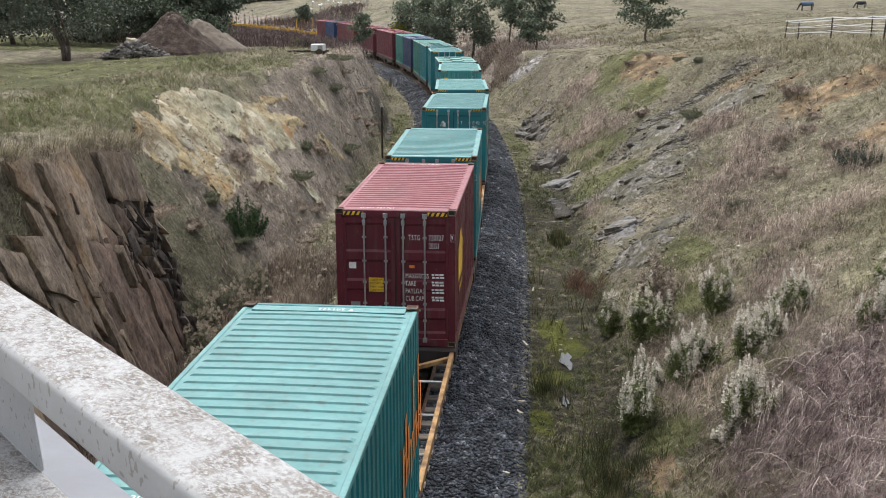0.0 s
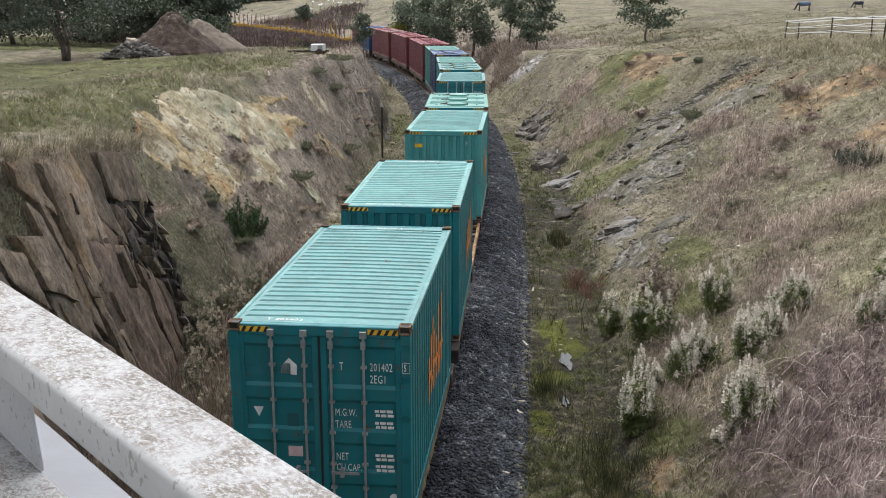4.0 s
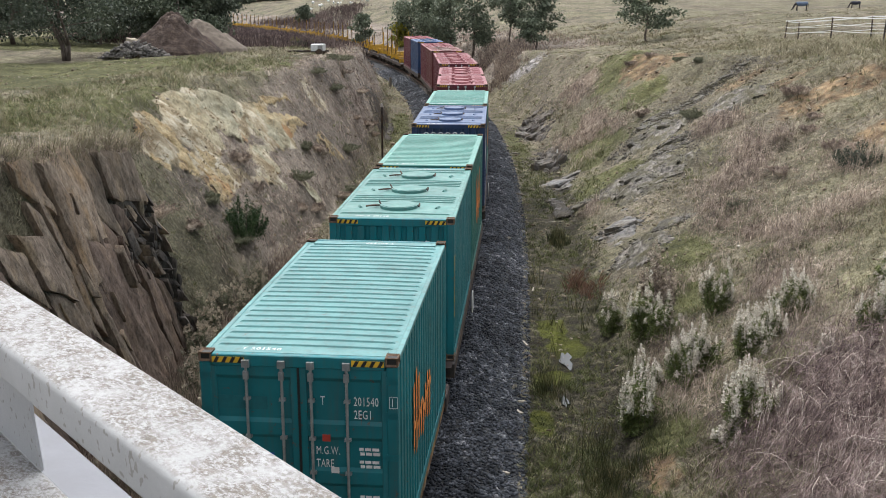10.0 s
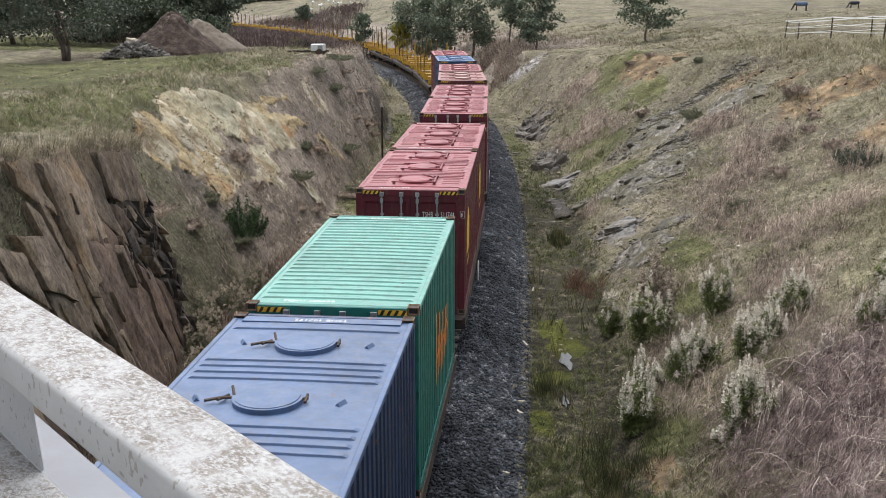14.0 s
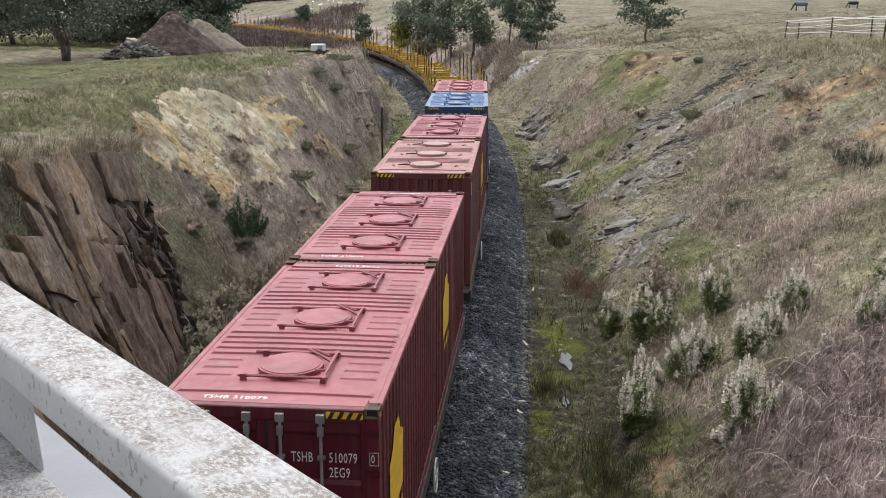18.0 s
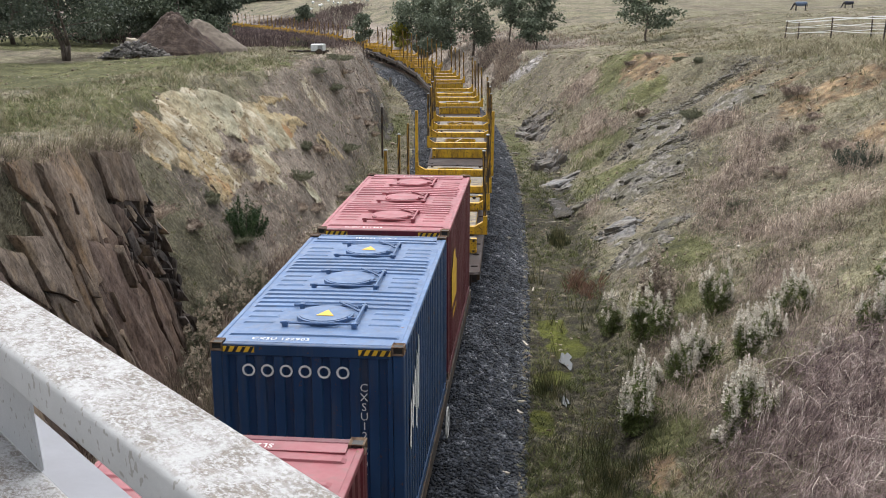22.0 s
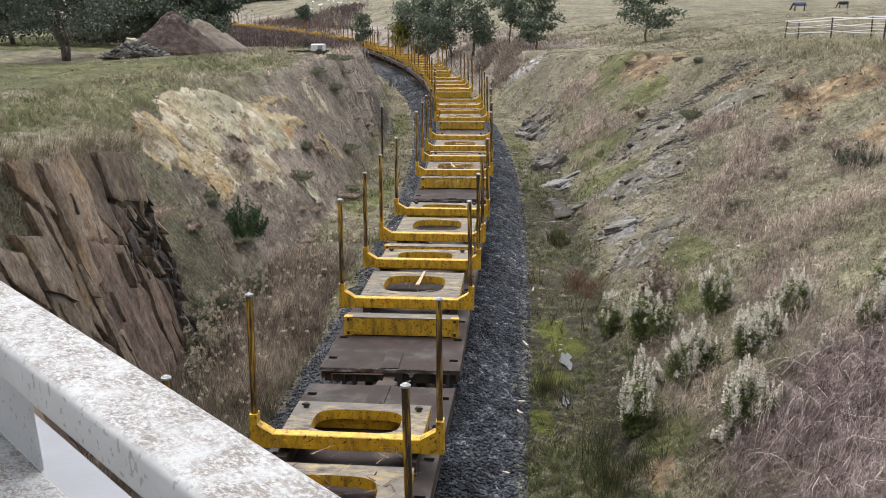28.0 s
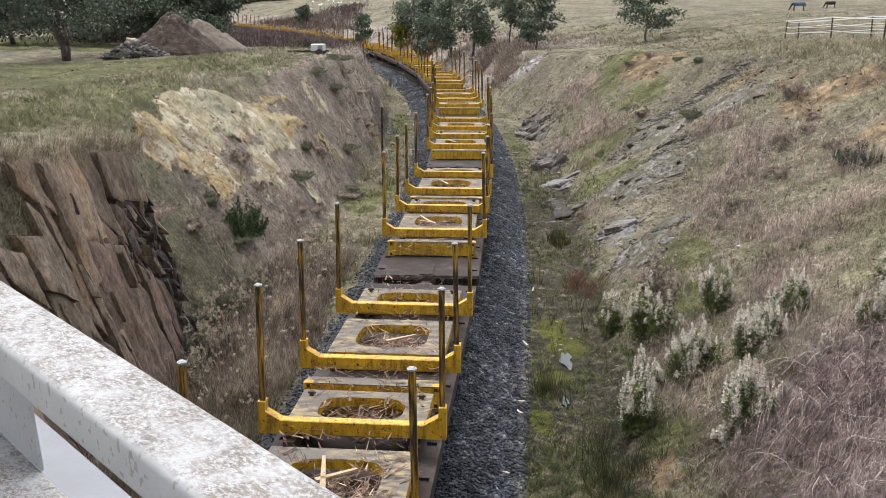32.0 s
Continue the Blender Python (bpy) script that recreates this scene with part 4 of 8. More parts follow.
HIGH_SIGN = (bars([(0, 0, 0.11, 1.25)], YELLOW_MARK), on_right(Y0 + 0.06, 0.9) @ pose(0, 0, 0, -90), "tall yellow sign")
HIGH_WORDS = (words("CAUTION HIGH CONTAINER", 0.062, BLACK_MARK), on_right(Y0 + 0.15, 0.95) @ pose(0, 0, 0.003, 0, 0, 90), "black sign lettering")
HOUSE_TAG = (Shape().slab([(-0.11, 0), (0.10, -0.02), (0.11, 0.12), (0.0, 0.22), (-0.11, 0.10)], -0.002, 0, axis="y").mesh("torn_placard", WHITE_MARK), pose(-0.42, Y0 + 0.046, 2.18), "torn white placard")
PINK_TAG = (bars([(0, 0, 0.20, 0.15)], plain("pink_paper", (0.68, 0.50, 0.50))), pose(-0.47, Y0 + 0.046, 0.98), "pink and white paper label")
DARK_TAG = (bars([(0, 0, 0.16, 0.19)], plain("dark_patch", (0.012, 0.10, 0.12))), pose(-0.47, Y0 + 0.046, 1.42), "darker patch of old placard")
OWNER_TAG = (bars([(0, 0, 0.62, 0.17)], plain("faded_owner_panel", (0.012, 0.145, 0.165))), pose(-1.02, Y0 + 0.046, 2.16), "faded owner panel")
ROUND_TAG = (Shape().tube((0, 0, 0), (0, -0.003, 0), 0.06, 16).mesh("round_sticker", WHITE_MARK), pose(0.98, Y0 + 0.046, 0.42), "round white sticker")
WHITE_TAG = (bars([(0, 0, 0.20, 0.08)], WHITE_MARK), pose(-0.52, Y0 + 0.044, 1.30), "white half of a sticker")
SMALL_TAG = (bars([(0, 0, 0.10, 0.08)], WHITE_MARK), pose(0.38, Y0 + 0.018, 1.36), "small white sticker")
RED_TAG = (bars([(0, 0, 0.10, 0.09)], plain("red_sticker", (0.45, 0.05, 0.03))), pose(0.28, Y0 + 0.018, 1.78), "small red sticker")
BLUE_TAG = (bars([(0, 0, 0.16, 0.17)], BLUE_MARK), pose(-0.5, Y0 + 0.045, 1.42), "blue sticker")
YELLOW_TAG = (bars([(0, 0, 0.24, 0.12)], YELLOW_MARK), pose(-0.9, Y0 - 0.001, 2.35), "yellow height sign")
WARN = (Shape().slab([(0, 0), (0.24, 0), (0.12, 0.26)], 0, 0.004).mesh("warning_triangle", YELLOW_MARK))

teal = "teal steel shipping container with a chalky, sky-brightened roof"
red = "maroon steel shipping container with roof hatches"
# near end along the train, and what stands there
LOAD = [
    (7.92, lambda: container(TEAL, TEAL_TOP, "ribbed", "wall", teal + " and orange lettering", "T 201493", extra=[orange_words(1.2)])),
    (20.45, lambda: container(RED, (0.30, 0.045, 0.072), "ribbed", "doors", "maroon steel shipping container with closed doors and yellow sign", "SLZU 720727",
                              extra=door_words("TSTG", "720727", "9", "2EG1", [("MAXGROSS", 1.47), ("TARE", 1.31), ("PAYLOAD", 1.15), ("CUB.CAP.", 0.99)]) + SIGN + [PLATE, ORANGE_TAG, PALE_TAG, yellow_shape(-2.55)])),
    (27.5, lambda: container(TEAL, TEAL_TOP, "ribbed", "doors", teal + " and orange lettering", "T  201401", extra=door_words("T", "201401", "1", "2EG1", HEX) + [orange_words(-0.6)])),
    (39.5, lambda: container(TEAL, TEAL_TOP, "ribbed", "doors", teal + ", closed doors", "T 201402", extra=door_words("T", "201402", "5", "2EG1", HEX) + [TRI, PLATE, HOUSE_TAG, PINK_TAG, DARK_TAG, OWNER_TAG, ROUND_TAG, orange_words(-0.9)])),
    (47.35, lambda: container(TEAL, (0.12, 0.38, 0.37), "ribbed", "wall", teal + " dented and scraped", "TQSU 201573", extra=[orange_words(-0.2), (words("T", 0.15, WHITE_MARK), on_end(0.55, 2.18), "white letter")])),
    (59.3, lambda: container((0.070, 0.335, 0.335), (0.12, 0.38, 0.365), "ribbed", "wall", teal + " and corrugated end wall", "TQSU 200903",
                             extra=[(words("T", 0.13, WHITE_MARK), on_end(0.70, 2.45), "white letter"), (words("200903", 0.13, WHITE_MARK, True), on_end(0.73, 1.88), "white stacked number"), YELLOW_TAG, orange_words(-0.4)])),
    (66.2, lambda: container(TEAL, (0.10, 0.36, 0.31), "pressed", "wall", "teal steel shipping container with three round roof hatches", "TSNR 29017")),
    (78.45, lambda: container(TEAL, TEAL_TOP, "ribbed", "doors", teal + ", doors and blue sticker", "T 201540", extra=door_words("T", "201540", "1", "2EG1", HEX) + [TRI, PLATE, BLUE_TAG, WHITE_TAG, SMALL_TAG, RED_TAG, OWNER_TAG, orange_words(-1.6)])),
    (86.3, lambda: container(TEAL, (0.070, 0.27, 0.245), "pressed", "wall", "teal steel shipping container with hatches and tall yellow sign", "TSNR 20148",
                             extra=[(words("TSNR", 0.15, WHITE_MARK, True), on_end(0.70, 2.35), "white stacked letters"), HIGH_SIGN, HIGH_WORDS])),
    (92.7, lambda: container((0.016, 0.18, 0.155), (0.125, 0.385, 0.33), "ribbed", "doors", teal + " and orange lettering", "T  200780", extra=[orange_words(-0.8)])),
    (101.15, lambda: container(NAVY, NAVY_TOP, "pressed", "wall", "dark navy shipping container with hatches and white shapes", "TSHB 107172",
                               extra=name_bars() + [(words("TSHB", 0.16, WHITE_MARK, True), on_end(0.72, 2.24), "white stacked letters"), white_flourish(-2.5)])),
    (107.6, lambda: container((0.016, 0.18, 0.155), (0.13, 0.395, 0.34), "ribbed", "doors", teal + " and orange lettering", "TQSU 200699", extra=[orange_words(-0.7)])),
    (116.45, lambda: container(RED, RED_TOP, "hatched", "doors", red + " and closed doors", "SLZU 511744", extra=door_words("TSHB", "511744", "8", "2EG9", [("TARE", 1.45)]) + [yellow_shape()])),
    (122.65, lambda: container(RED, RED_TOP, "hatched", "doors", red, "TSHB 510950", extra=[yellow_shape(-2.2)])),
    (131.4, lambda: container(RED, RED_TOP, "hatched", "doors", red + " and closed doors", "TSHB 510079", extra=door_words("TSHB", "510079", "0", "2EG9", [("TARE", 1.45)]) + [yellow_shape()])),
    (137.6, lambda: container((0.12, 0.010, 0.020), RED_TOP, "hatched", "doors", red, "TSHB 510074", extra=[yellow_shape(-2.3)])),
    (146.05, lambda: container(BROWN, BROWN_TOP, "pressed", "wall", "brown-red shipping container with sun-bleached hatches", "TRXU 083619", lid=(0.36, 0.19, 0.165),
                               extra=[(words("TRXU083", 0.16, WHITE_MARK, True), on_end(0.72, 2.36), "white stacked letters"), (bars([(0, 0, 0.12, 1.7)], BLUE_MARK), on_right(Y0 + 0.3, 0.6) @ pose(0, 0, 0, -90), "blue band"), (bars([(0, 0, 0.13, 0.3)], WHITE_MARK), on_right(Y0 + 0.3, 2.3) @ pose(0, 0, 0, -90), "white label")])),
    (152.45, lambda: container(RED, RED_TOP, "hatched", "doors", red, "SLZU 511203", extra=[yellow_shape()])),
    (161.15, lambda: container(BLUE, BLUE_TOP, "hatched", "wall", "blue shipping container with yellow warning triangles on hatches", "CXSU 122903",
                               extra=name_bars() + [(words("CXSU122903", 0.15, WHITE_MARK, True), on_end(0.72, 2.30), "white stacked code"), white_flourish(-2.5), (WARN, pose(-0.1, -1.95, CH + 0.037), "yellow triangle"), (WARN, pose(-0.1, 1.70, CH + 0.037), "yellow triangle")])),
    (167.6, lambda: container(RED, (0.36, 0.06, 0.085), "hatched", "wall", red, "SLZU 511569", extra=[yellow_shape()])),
]

# ---- wagons ----
DECK_Z = 1.0


def bogie(parent, y):
    b = part("bogie", BOGIE["frame"], parent, pose(0, y, 0), "grimy cast bogie")
    wheels = []
    for q in (-0.89, 0.89):
        w = part("wheelset", BOGIE["wheels"], b, pose(0, q, 0.42))
        wheels.append(w)
    return wheels


def bogie_meshes():
    sh = Shape()
    for x in (-0.86, 0.86):
        sh.slab([(-1.15, 0.40), (-1.1, 0.56), (-0.55, 0.60), (-0.35, 0.74), (0.35, 0.74), (0.55, 0.60), (1.1, 0.56), (1.15, 0.40), (0.95, 0.33), (0.5, 0.40), (0.3, 0.22), (-0.3, 0.22), (-0.5, 0.40), (-0.95, 0.33)], x - 0.06, x + 0.06, axis="x")
        for y in (-0.89, 0.89):
            sh.tube((x - 0.09, y, 0.42), (x + 0.09, y, 0.42), 0.12, 10)
        for y in (-0.15, 0.0, 0.15):
            sh.tube((x, y, 0.26), (x, y, 0.5), 0.05, 8)
    sh.box(-0.95, 0.95, -0.22, 0.22, 0.5, 0.74)
    wh = Shape().tube((-0.6, 0, 0), (0.6, 0, 0), 0.07, 10)
    for x in (-1, 1):
        wh.tube((x * 0.50, 0, 0), (x * 0.53, 0, 0), 0.445, 24).tube((x * 0.53, 0, 0), (x * 0.63, 0, 0), 0.42, 24)
        for k in range(4):
            a = k * math.pi / 2
            wh.tube((x * 0.60, 0.2 * math.cos(a), 0.2 * math.sin(a)), (x * 0.64, 0.2 * math.cos(a), 0.2 * math.sin(a)), 0.05, 8)
    return {"frame": sh.mesh("bogie", BLACK_STEEL), "wheels": wh.mesh("wheelset", BLACK_STEEL)}


BOGIE = bogie_meshes()
COUPLER = Shape().box(-0.11, 0.11, -0.45, 0.1, 0.62, 0.84).box(-0.2, 0.2, -0.55, -0.3, 0.58, 0.88, edge=0.03).tube((0.35, 0, 0.75), (0.3, -0.45, 0.45), 0.03, 6).tube((-0.3, 0, 0.7), (-0.34, -0.4, 0.5), 0.025, 6).mesh("coupler", BLACK_STEEL)
HAND_WHEEL = Shape()
for k in range(16):
    a, b = 2 * math.pi * k / 16, 2 * math.pi * (k + 1) / 16
    HAND_WHEEL.tube((0, 0.27 * math.cos(a), 0.27 * math.sin(a)), (0, 0.27 * math.cos(b), 0.27 * math.sin(b)), 0.016, 6)
for k in range(4):
    a = 2 * math.pi * k / 4
    HAND_WHEEL.tube((0, 0, 0), (0, 0.27 * math.cos(a), 0.27 * math.sin(a)), 0.012, 6)
HAND_WHEEL = HAND_WHEEL.mesh("brake_wheel", plain("dull_white_paint", (0.5, 0.5, 0.48)))


def running_gear(w, half):
    part("coupler", COUPLER, w, pose(0, -half, 0))
    part("coupler", COUPLER, w, pose(0, half, 0, 0, 0, 180))
    return bogie(w, -half + 2.2) + bogie(w, half - 2.2)


def flat_wagon(length):
    """Container flat with an open steel frame and side sills."""
    h = length / 2
    w = thing("flat_wagon", Matrix(), "dark grimy steel flat wagon under containers", "wagon", "wagons of the train")
    part("centre_sill", Shape().box(-0.22, 0.22, -h, h, 0.62, 0.98).mesh("centre_sill", BLACK_STEEL), w)
    sill = Shape().box(-0.05, 0.05, -h + 0.25, h - 0.25, 0.72, 0.985, edge=0.01).mesh("side_sill", BLACK_STEEL)
    for x in (-1.2, 1.2):
        part("side_sill", sill, w, pose(x, 0, 0))
    beam = Shape().box(-1.25, 1.25, -0.12, 0.12, 0.70, 0.98).mesh("cross_beam", BLACK_STEEL)
    for k in range(9):
        part("cross_beam", beam, w, pose(0, -h + 0.35 + k * (length - 0.7) / 8, 0))
    part("end_deck", Shape().box(-1.2, 1.2, -h, -h + 0.75, 0.965, 0.99).mesh("end_deck", DECK), w)
    part("end_deck", Shape().box(-1.2, 1.2, h - 0.75, h, 0.965, 0.99).mesh("end_deck", DECK), w)
    part("brake_wheel", HAND_WHEEL, w, pose(1.33, -1.2, 0.72), "off-white handbrake wheel")
    for x in (-1.18, 1.18):
        part("brake_gear", Shape().box(-0.12, 0.12, -0.9, 0.6, 0.42, 0.7, edge=0.03).mesh("brake_gear", BLACK_STEEL), w, pose(x * 0.9, 0.8, 0))
    return w, running_gear(w, h)


def skeletal_wagon(length, gap0, gap1):
    """Long skeletal wagon with an empty middle slot from gap0 to gap1."""
    h = length / 2
    w = thing("skeletal_wagon", Matrix(), "rusty skeletal wagon with an empty middle slot", "wagon", "wagons of the train")
    part("centre_sill", Shape().box(-0.17, 0.17, -h, h, 0.40, 0.92).box(-0.26, 0.26, -h, h, 0.90, 0.93).mesh("centre_sill", BLACK_STEEL), w)
    sill = Shape().box(-0.045, 0.045, -h + 0.3, h - 0.3, 0.80, 0.955, edge=0.008).mesh("side_sill", OCHRE_STEEL)
    for x in (-1.17, 1.17):
        part("side_sill", sill, w, pose(x, 0, 0), "rust-streaked ochre sill")
    for y in (-h + 0.2, gap0 - 0.15, gap1 + 0.15, h - 0.2):
        part("bolster", Shape().box(-1.25, 1.25, -0.32, 0.32, 0.70, 0.985, edge=0.02).mesh("bolster", DECK), w, pose(0, y, 0))
    brace = Shape().put([(-1.15, -0.06, 0.86), (-0.2, -0.9, 0.86), (-0.2, -0.76, 0.86), (-1.15, 0.08, 0.86), (-1.15, -0.06, 0.93), (-0.2, -0.9, 0.93), (-0.2, -0.76, 0.93), (-1.15, 0.08, 0.93)],
                        [(3, 2, 1, 0), (4, 5, 6, 7), (0, 1, 5, 4), (1, 2, 6, 5), (2, 3, 7, 6), (3, 0, 4, 7)]).mesh("brace", OCHRE_STEEL)
    for x in (0, 180):
        part("brace", brace, w, pose(0, gap1 - 0.4 if x == 0 else gap0 + 0.4, 0, 0, 0, x))
        part("brace", brace, w, pose(0, gap1 - 0.4 if x == 0 else gap0 + 0.4, 0, 0, 0, x) @ Matrix.Diagonal((-1, 1, 1, 1)))
    bar = Shape().tube((-1.15, 0, 0.86), (1.15, 0, 0.86), 0.03, 6).mesh("cross_bar", GREY_MARK)
    for k in range(1, 4):
        part("cross_bar", bar, w, pose(0, gap0 + (gap1 - gap0) * k / 4, 0))
    return w, running_gear(w, h)


LW = 16.3


def log_wagon():
    """Flat wagon with a steel plate deck, 16.3 x 2.75 m."""
    h, hw = LW / 2, 1.375
    w = thing("log_wagon", Matrix(), "flat timber wagon with a worn dark steel deck", "wagon", "empty timber wagons")
    sh = Shape()
    # deck plates with open stake pockets along both sides
    holes = [-h + 0.55 + k * 1.27 for k in range(13)]
    ys = [-h]
    for q in holes:
        ys += [q - 0.07, q + 0.07]
    ys.append(h)
    xs = [-hw, -hw + 0.07, -hw + 0.24, hw - 0.24, hw - 0.07, hw]
    n = len(xs)
    at = lambda i, j, k: (k * len(ys) + j) * n + i
    solid = lambda i, j: 0 <= i < n - 1 and 0 <= j < len(ys) - 1 and not (j % 2 == 1 and i in (1, 3))
    faces = []
    for j in range(len(ys) - 1):
        for i in range(n - 1):
            if not solid(i, j):
                continue
            faces += [(at(i, j, 1), at(i + 1, j, 1), at(i + 1, j + 1, 1), at(i, j + 1, 1)), (at(i, j, 0), at(i, j + 1, 0), at(i + 1, j + 1, 0), at(i + 1, j, 0))]
            for di, dj, p, q in ((-1, 0, (i, j + 1), (i, j)), (1, 0, (i + 1, j), (i + 1, j + 1)), (0, -1, (i, j), (i + 1, j)), (0, 1, (i + 1, j + 1), (i, j + 1))):
                if not solid(i + di, j + dj):
                    faces.append((at(*p, 0), at(*q, 0), at(*q, 1), at(*p, 1)))
    sh.put([(x, y, z) for z in (0.955, 1.0) for y in ys for x in xs], faces)
    part("deck", sh.mesh("deck", DECK), w, label="worn dark steel plate deck")
    for y in (-h + 0.45, h - 0.45):
        part("coupler_plate", Shape().box(-0.17, 0.17, -0.45, 0.45, 1.004, 1.022, edge=0.004).tube((-0.1, -0.38, 1.02), (-0.1, -0.38, 1.03), 0.02, 6).tube((0.1, -0.38, 1.02), (0.1, -0.38, 1.03), 0.02, 6).mesh("coupler_plate", DECK), w, pose(0, y, 0))
        end = np.sign(y)
        at = pose(0, h * end, 0, 0, 0, 0 if end < 0 else 180)
        part("headstock", Shape().box(-hw + 0.06, hw - 0.06, 0.16, 0.24, 0.66, 0.954).mesh("headstock", BLACK_STEEL), w, at)
        part("deck_edge", Shape().box(-hw, hw, -0.008, 0.012, 0.915, 0.996, edge=0.003).mesh("deck_edge", SCUFFED_EDGE), w, at, "edge plate scuffed to bare metal")
        for x in (-0.92, 0.92):
            part("step_bracket", Shape().box(x - 0.03, x + 0.03, 0.02, 0.16, 0.62, 0.915).box(x + 0.18, x + 0.24, 0.02, 0.16, 0.62, 0.915).box(x - 0.03, x + 0.24, 0.02, 0.10, 0.60, 0.63).mesh("step_bracket", DECK), w, at)
        bow = [(0.42 + 0.10 * math.sin(math.pi * k / 8), 0.16 - 0.42 * k / 8, 0.86 - 0.34 * math.sin(math.pi * k / 8)) for k in range(9)]
        hose = Shape()
        for a, b in zip(bow, bow[1:]):
            hose.tube(a, b, 0.028, 6)
        part("brake_hose", hose.mesh("brake_hose", BLACK_MARK), w, at, "black rubber brake hose")
        part("angle_cock", Shape().tube((0.42, 0.18, 0.86), (0.42, 0.02, 0.86), 0.04, 8).box(0.36, 0.48, 0.02, 0.06, 0.88, 0.90).mesh("angle_cock", GREY_MARK), w, at)
        part("uncoupling_rod", Shape().tube((-1.15, 0.02, 0.86), (-0.12, -0.05, 0.90), 0.016, 6).tube((-1.15, 0.02, 0.86), (-1.15, 0.0, 0.66), 0.016, 6).mesh("uncoupling_rod", RAIL), w, at)
    for x in (-hw + 0.04, hw - 0.04):
        part("side_sill", Shape().box(-0.04, 0.04, -h + 0.1, h - 0.1, 0.74, 0.954).mesh("side_sill", BLACK_STEEL), w, pose(x, 0, 0))
    part("centre_sill", Shape().box(-0.25, 0.25, -h, h, 0.52, 0.954).mesh("centre_sill", BLACK_STEEL), w)
    part("brake_gear", Shape().box(-0.9, 0.9, -0.6, 0.6, 0.40, 0.74, edge=0.04).mesh("brake_gear", BLACK_STEEL), w)
    return w, running_gear(w, h)


def hole_plate(x0, x1, y0, y1, rx, ry, z0, z1, mat=0):
    """A plate with a rounded opening, walls included."""
    n = 32
    inner, outer = [], []
    cx, cy = (x0 + x1) / 2, (y0 + y1) / 2
    for k in range(n):
        a = 2 * math.pi * k / n
        c, s = math.cos(a), math.sin(a)
        inner.append((cx + rx * np.sign(c) * abs(c) ** 0.55, cy + ry * np.sign(s) * abs(s) ** 0.55))
        m = max(abs(c), abs(s))
        outer.append((cx + (x1 - x0) / 2 * c / m, cy + (y1 - y0) / 2 * s / m))
    sh = Shape()
    for z, flip in ((z1, False), (z0, True)):
        v = [(*p, z) for p in inner] + [(*p, z) for p in outer]
        f = [(k, n + k, n + (k + 1) % n, (k + 1) % n) for k in range(n)]
        sh.put(v, [t[::-1] for t in f] if flip else f, 0)
    sh.put([(*p, z0) for p in inner] + [(*p, z1) for p in inner], [(k, n + k, n + (k + 1) % n, (k + 1) % n) for k in range(n)], 1)
    sh.put([(*p, z0) for p in outer] + [(*p, z1) for p in outer], [(k, (k + 1) % n, n + (k + 1) % n, n + k) for k in range(n)], 1)
    return sh


def cradle_meshes():
    d = {}
    eb = Shape().box(-1.07, 1.07, 0.0, 0.30, 0.02, 0.40, edge=0.012)
    d["end_beam"] = eb.mesh("end_beam", YELLOW)
    d["end_beam_top"] = Shape().box(-1.20, 1.20, -0.005, 0.31, 0.404, 0.418).mesh("top_plate", WORN_PANEL)
    d["block"] = Shape().box(-0.09, 0.09, 0.0, 0.16, 0.0, 0.12, edge=0.008).box(-0.09, 0.09, 0.0, 0.16, 0.30, 0.42, edge=0.008).box(-0.085, 0.085, 0.01, 0.15, 0.12, 0.30).box(-0.03, 0.03, -0.004, 0.0, 0.03, 0.09, 1).box(-0.03, 0.03, -0.004, 0.0, 0.33, 0.39, 1).mesh("corner_block", [YELLOW, BLACK_MARK])
    xb = Shape().box(-1.15, 1.15, -0.10, 0.10, 0.33, 0.56, edge=0.012)
    for x in (-1, 1):
        o = [(1.15, 0.33), (1.50, 0.33), (1.50, 0.86), (1.38, 0.86), (1.38, 0.70), (1.15, 0.56)]
        pts = [(x * a, b) for a, b in o]
        xb.slab(pts if x > 0 else pts[::-1], -0.10, 0.10, axis="y")
        xb.tube((x * 0.95, -0.125, 0.44), (x * 0.95, -0.10, 0.44), 0.045, 10)
        xb.box(x * 0.6 - 0.12, x * 0.6 + 0.12, -0.112, -0.10, 0.34, 0.42)
    d["cross_beam"] = xb.mesh("cross_beam", YELLOW)
    d["post"] = Shape().box(-0.045, 0.045, -0.045, 0.045, 0.5, 2.74, edge=0.012).mesh("post", STREAKED_POST)
    d["post_yellow"] = Shape().box(-0.055, 0.055, -0.055, 0.055, 0.5, 2.80, edge=0.012).mesh("post", YELLOW)
    d["cap"] = Shape().tube((0, 0, 2.74), (0, 0, 2.765), 0.062, 12).tube((0, 0, 2.765), (0, 0, 2.785), 0.055, 12, r2=0.03).mesh("cap", GREY_MARK)
    d["panel"] = hole_plate(-1.13, 1.13, -1.05, 1.05, 0.72, 0.70, 0.24, 0.41).mesh("floor_plate", [WORN_PANEL, YELLOW])
    d["panel_b"] = hole_plate(-1.13, 1.13, -0.75, 0.75, 0.72, 0.46, 0.24, 0.41).mesh("floor_plate", [WORN_PANEL, YELLOW])
    d["leg"] = Shape().box(-0.09, 0.09, -0.9, 0.9, 0.0, 0.235).mesh("bearer", BLACK_STEEL)
    d["shackle"] = Shape().tube((0, 0, 0.41), (0, 0, 0.49), 0.045, 8).tube((-0.07, 0, 0.46), (0.07, 0, 0.46), 0.02, 6).mesh("shackle", BLACK_STEEL)
    return d


LM = cradle_meshes()


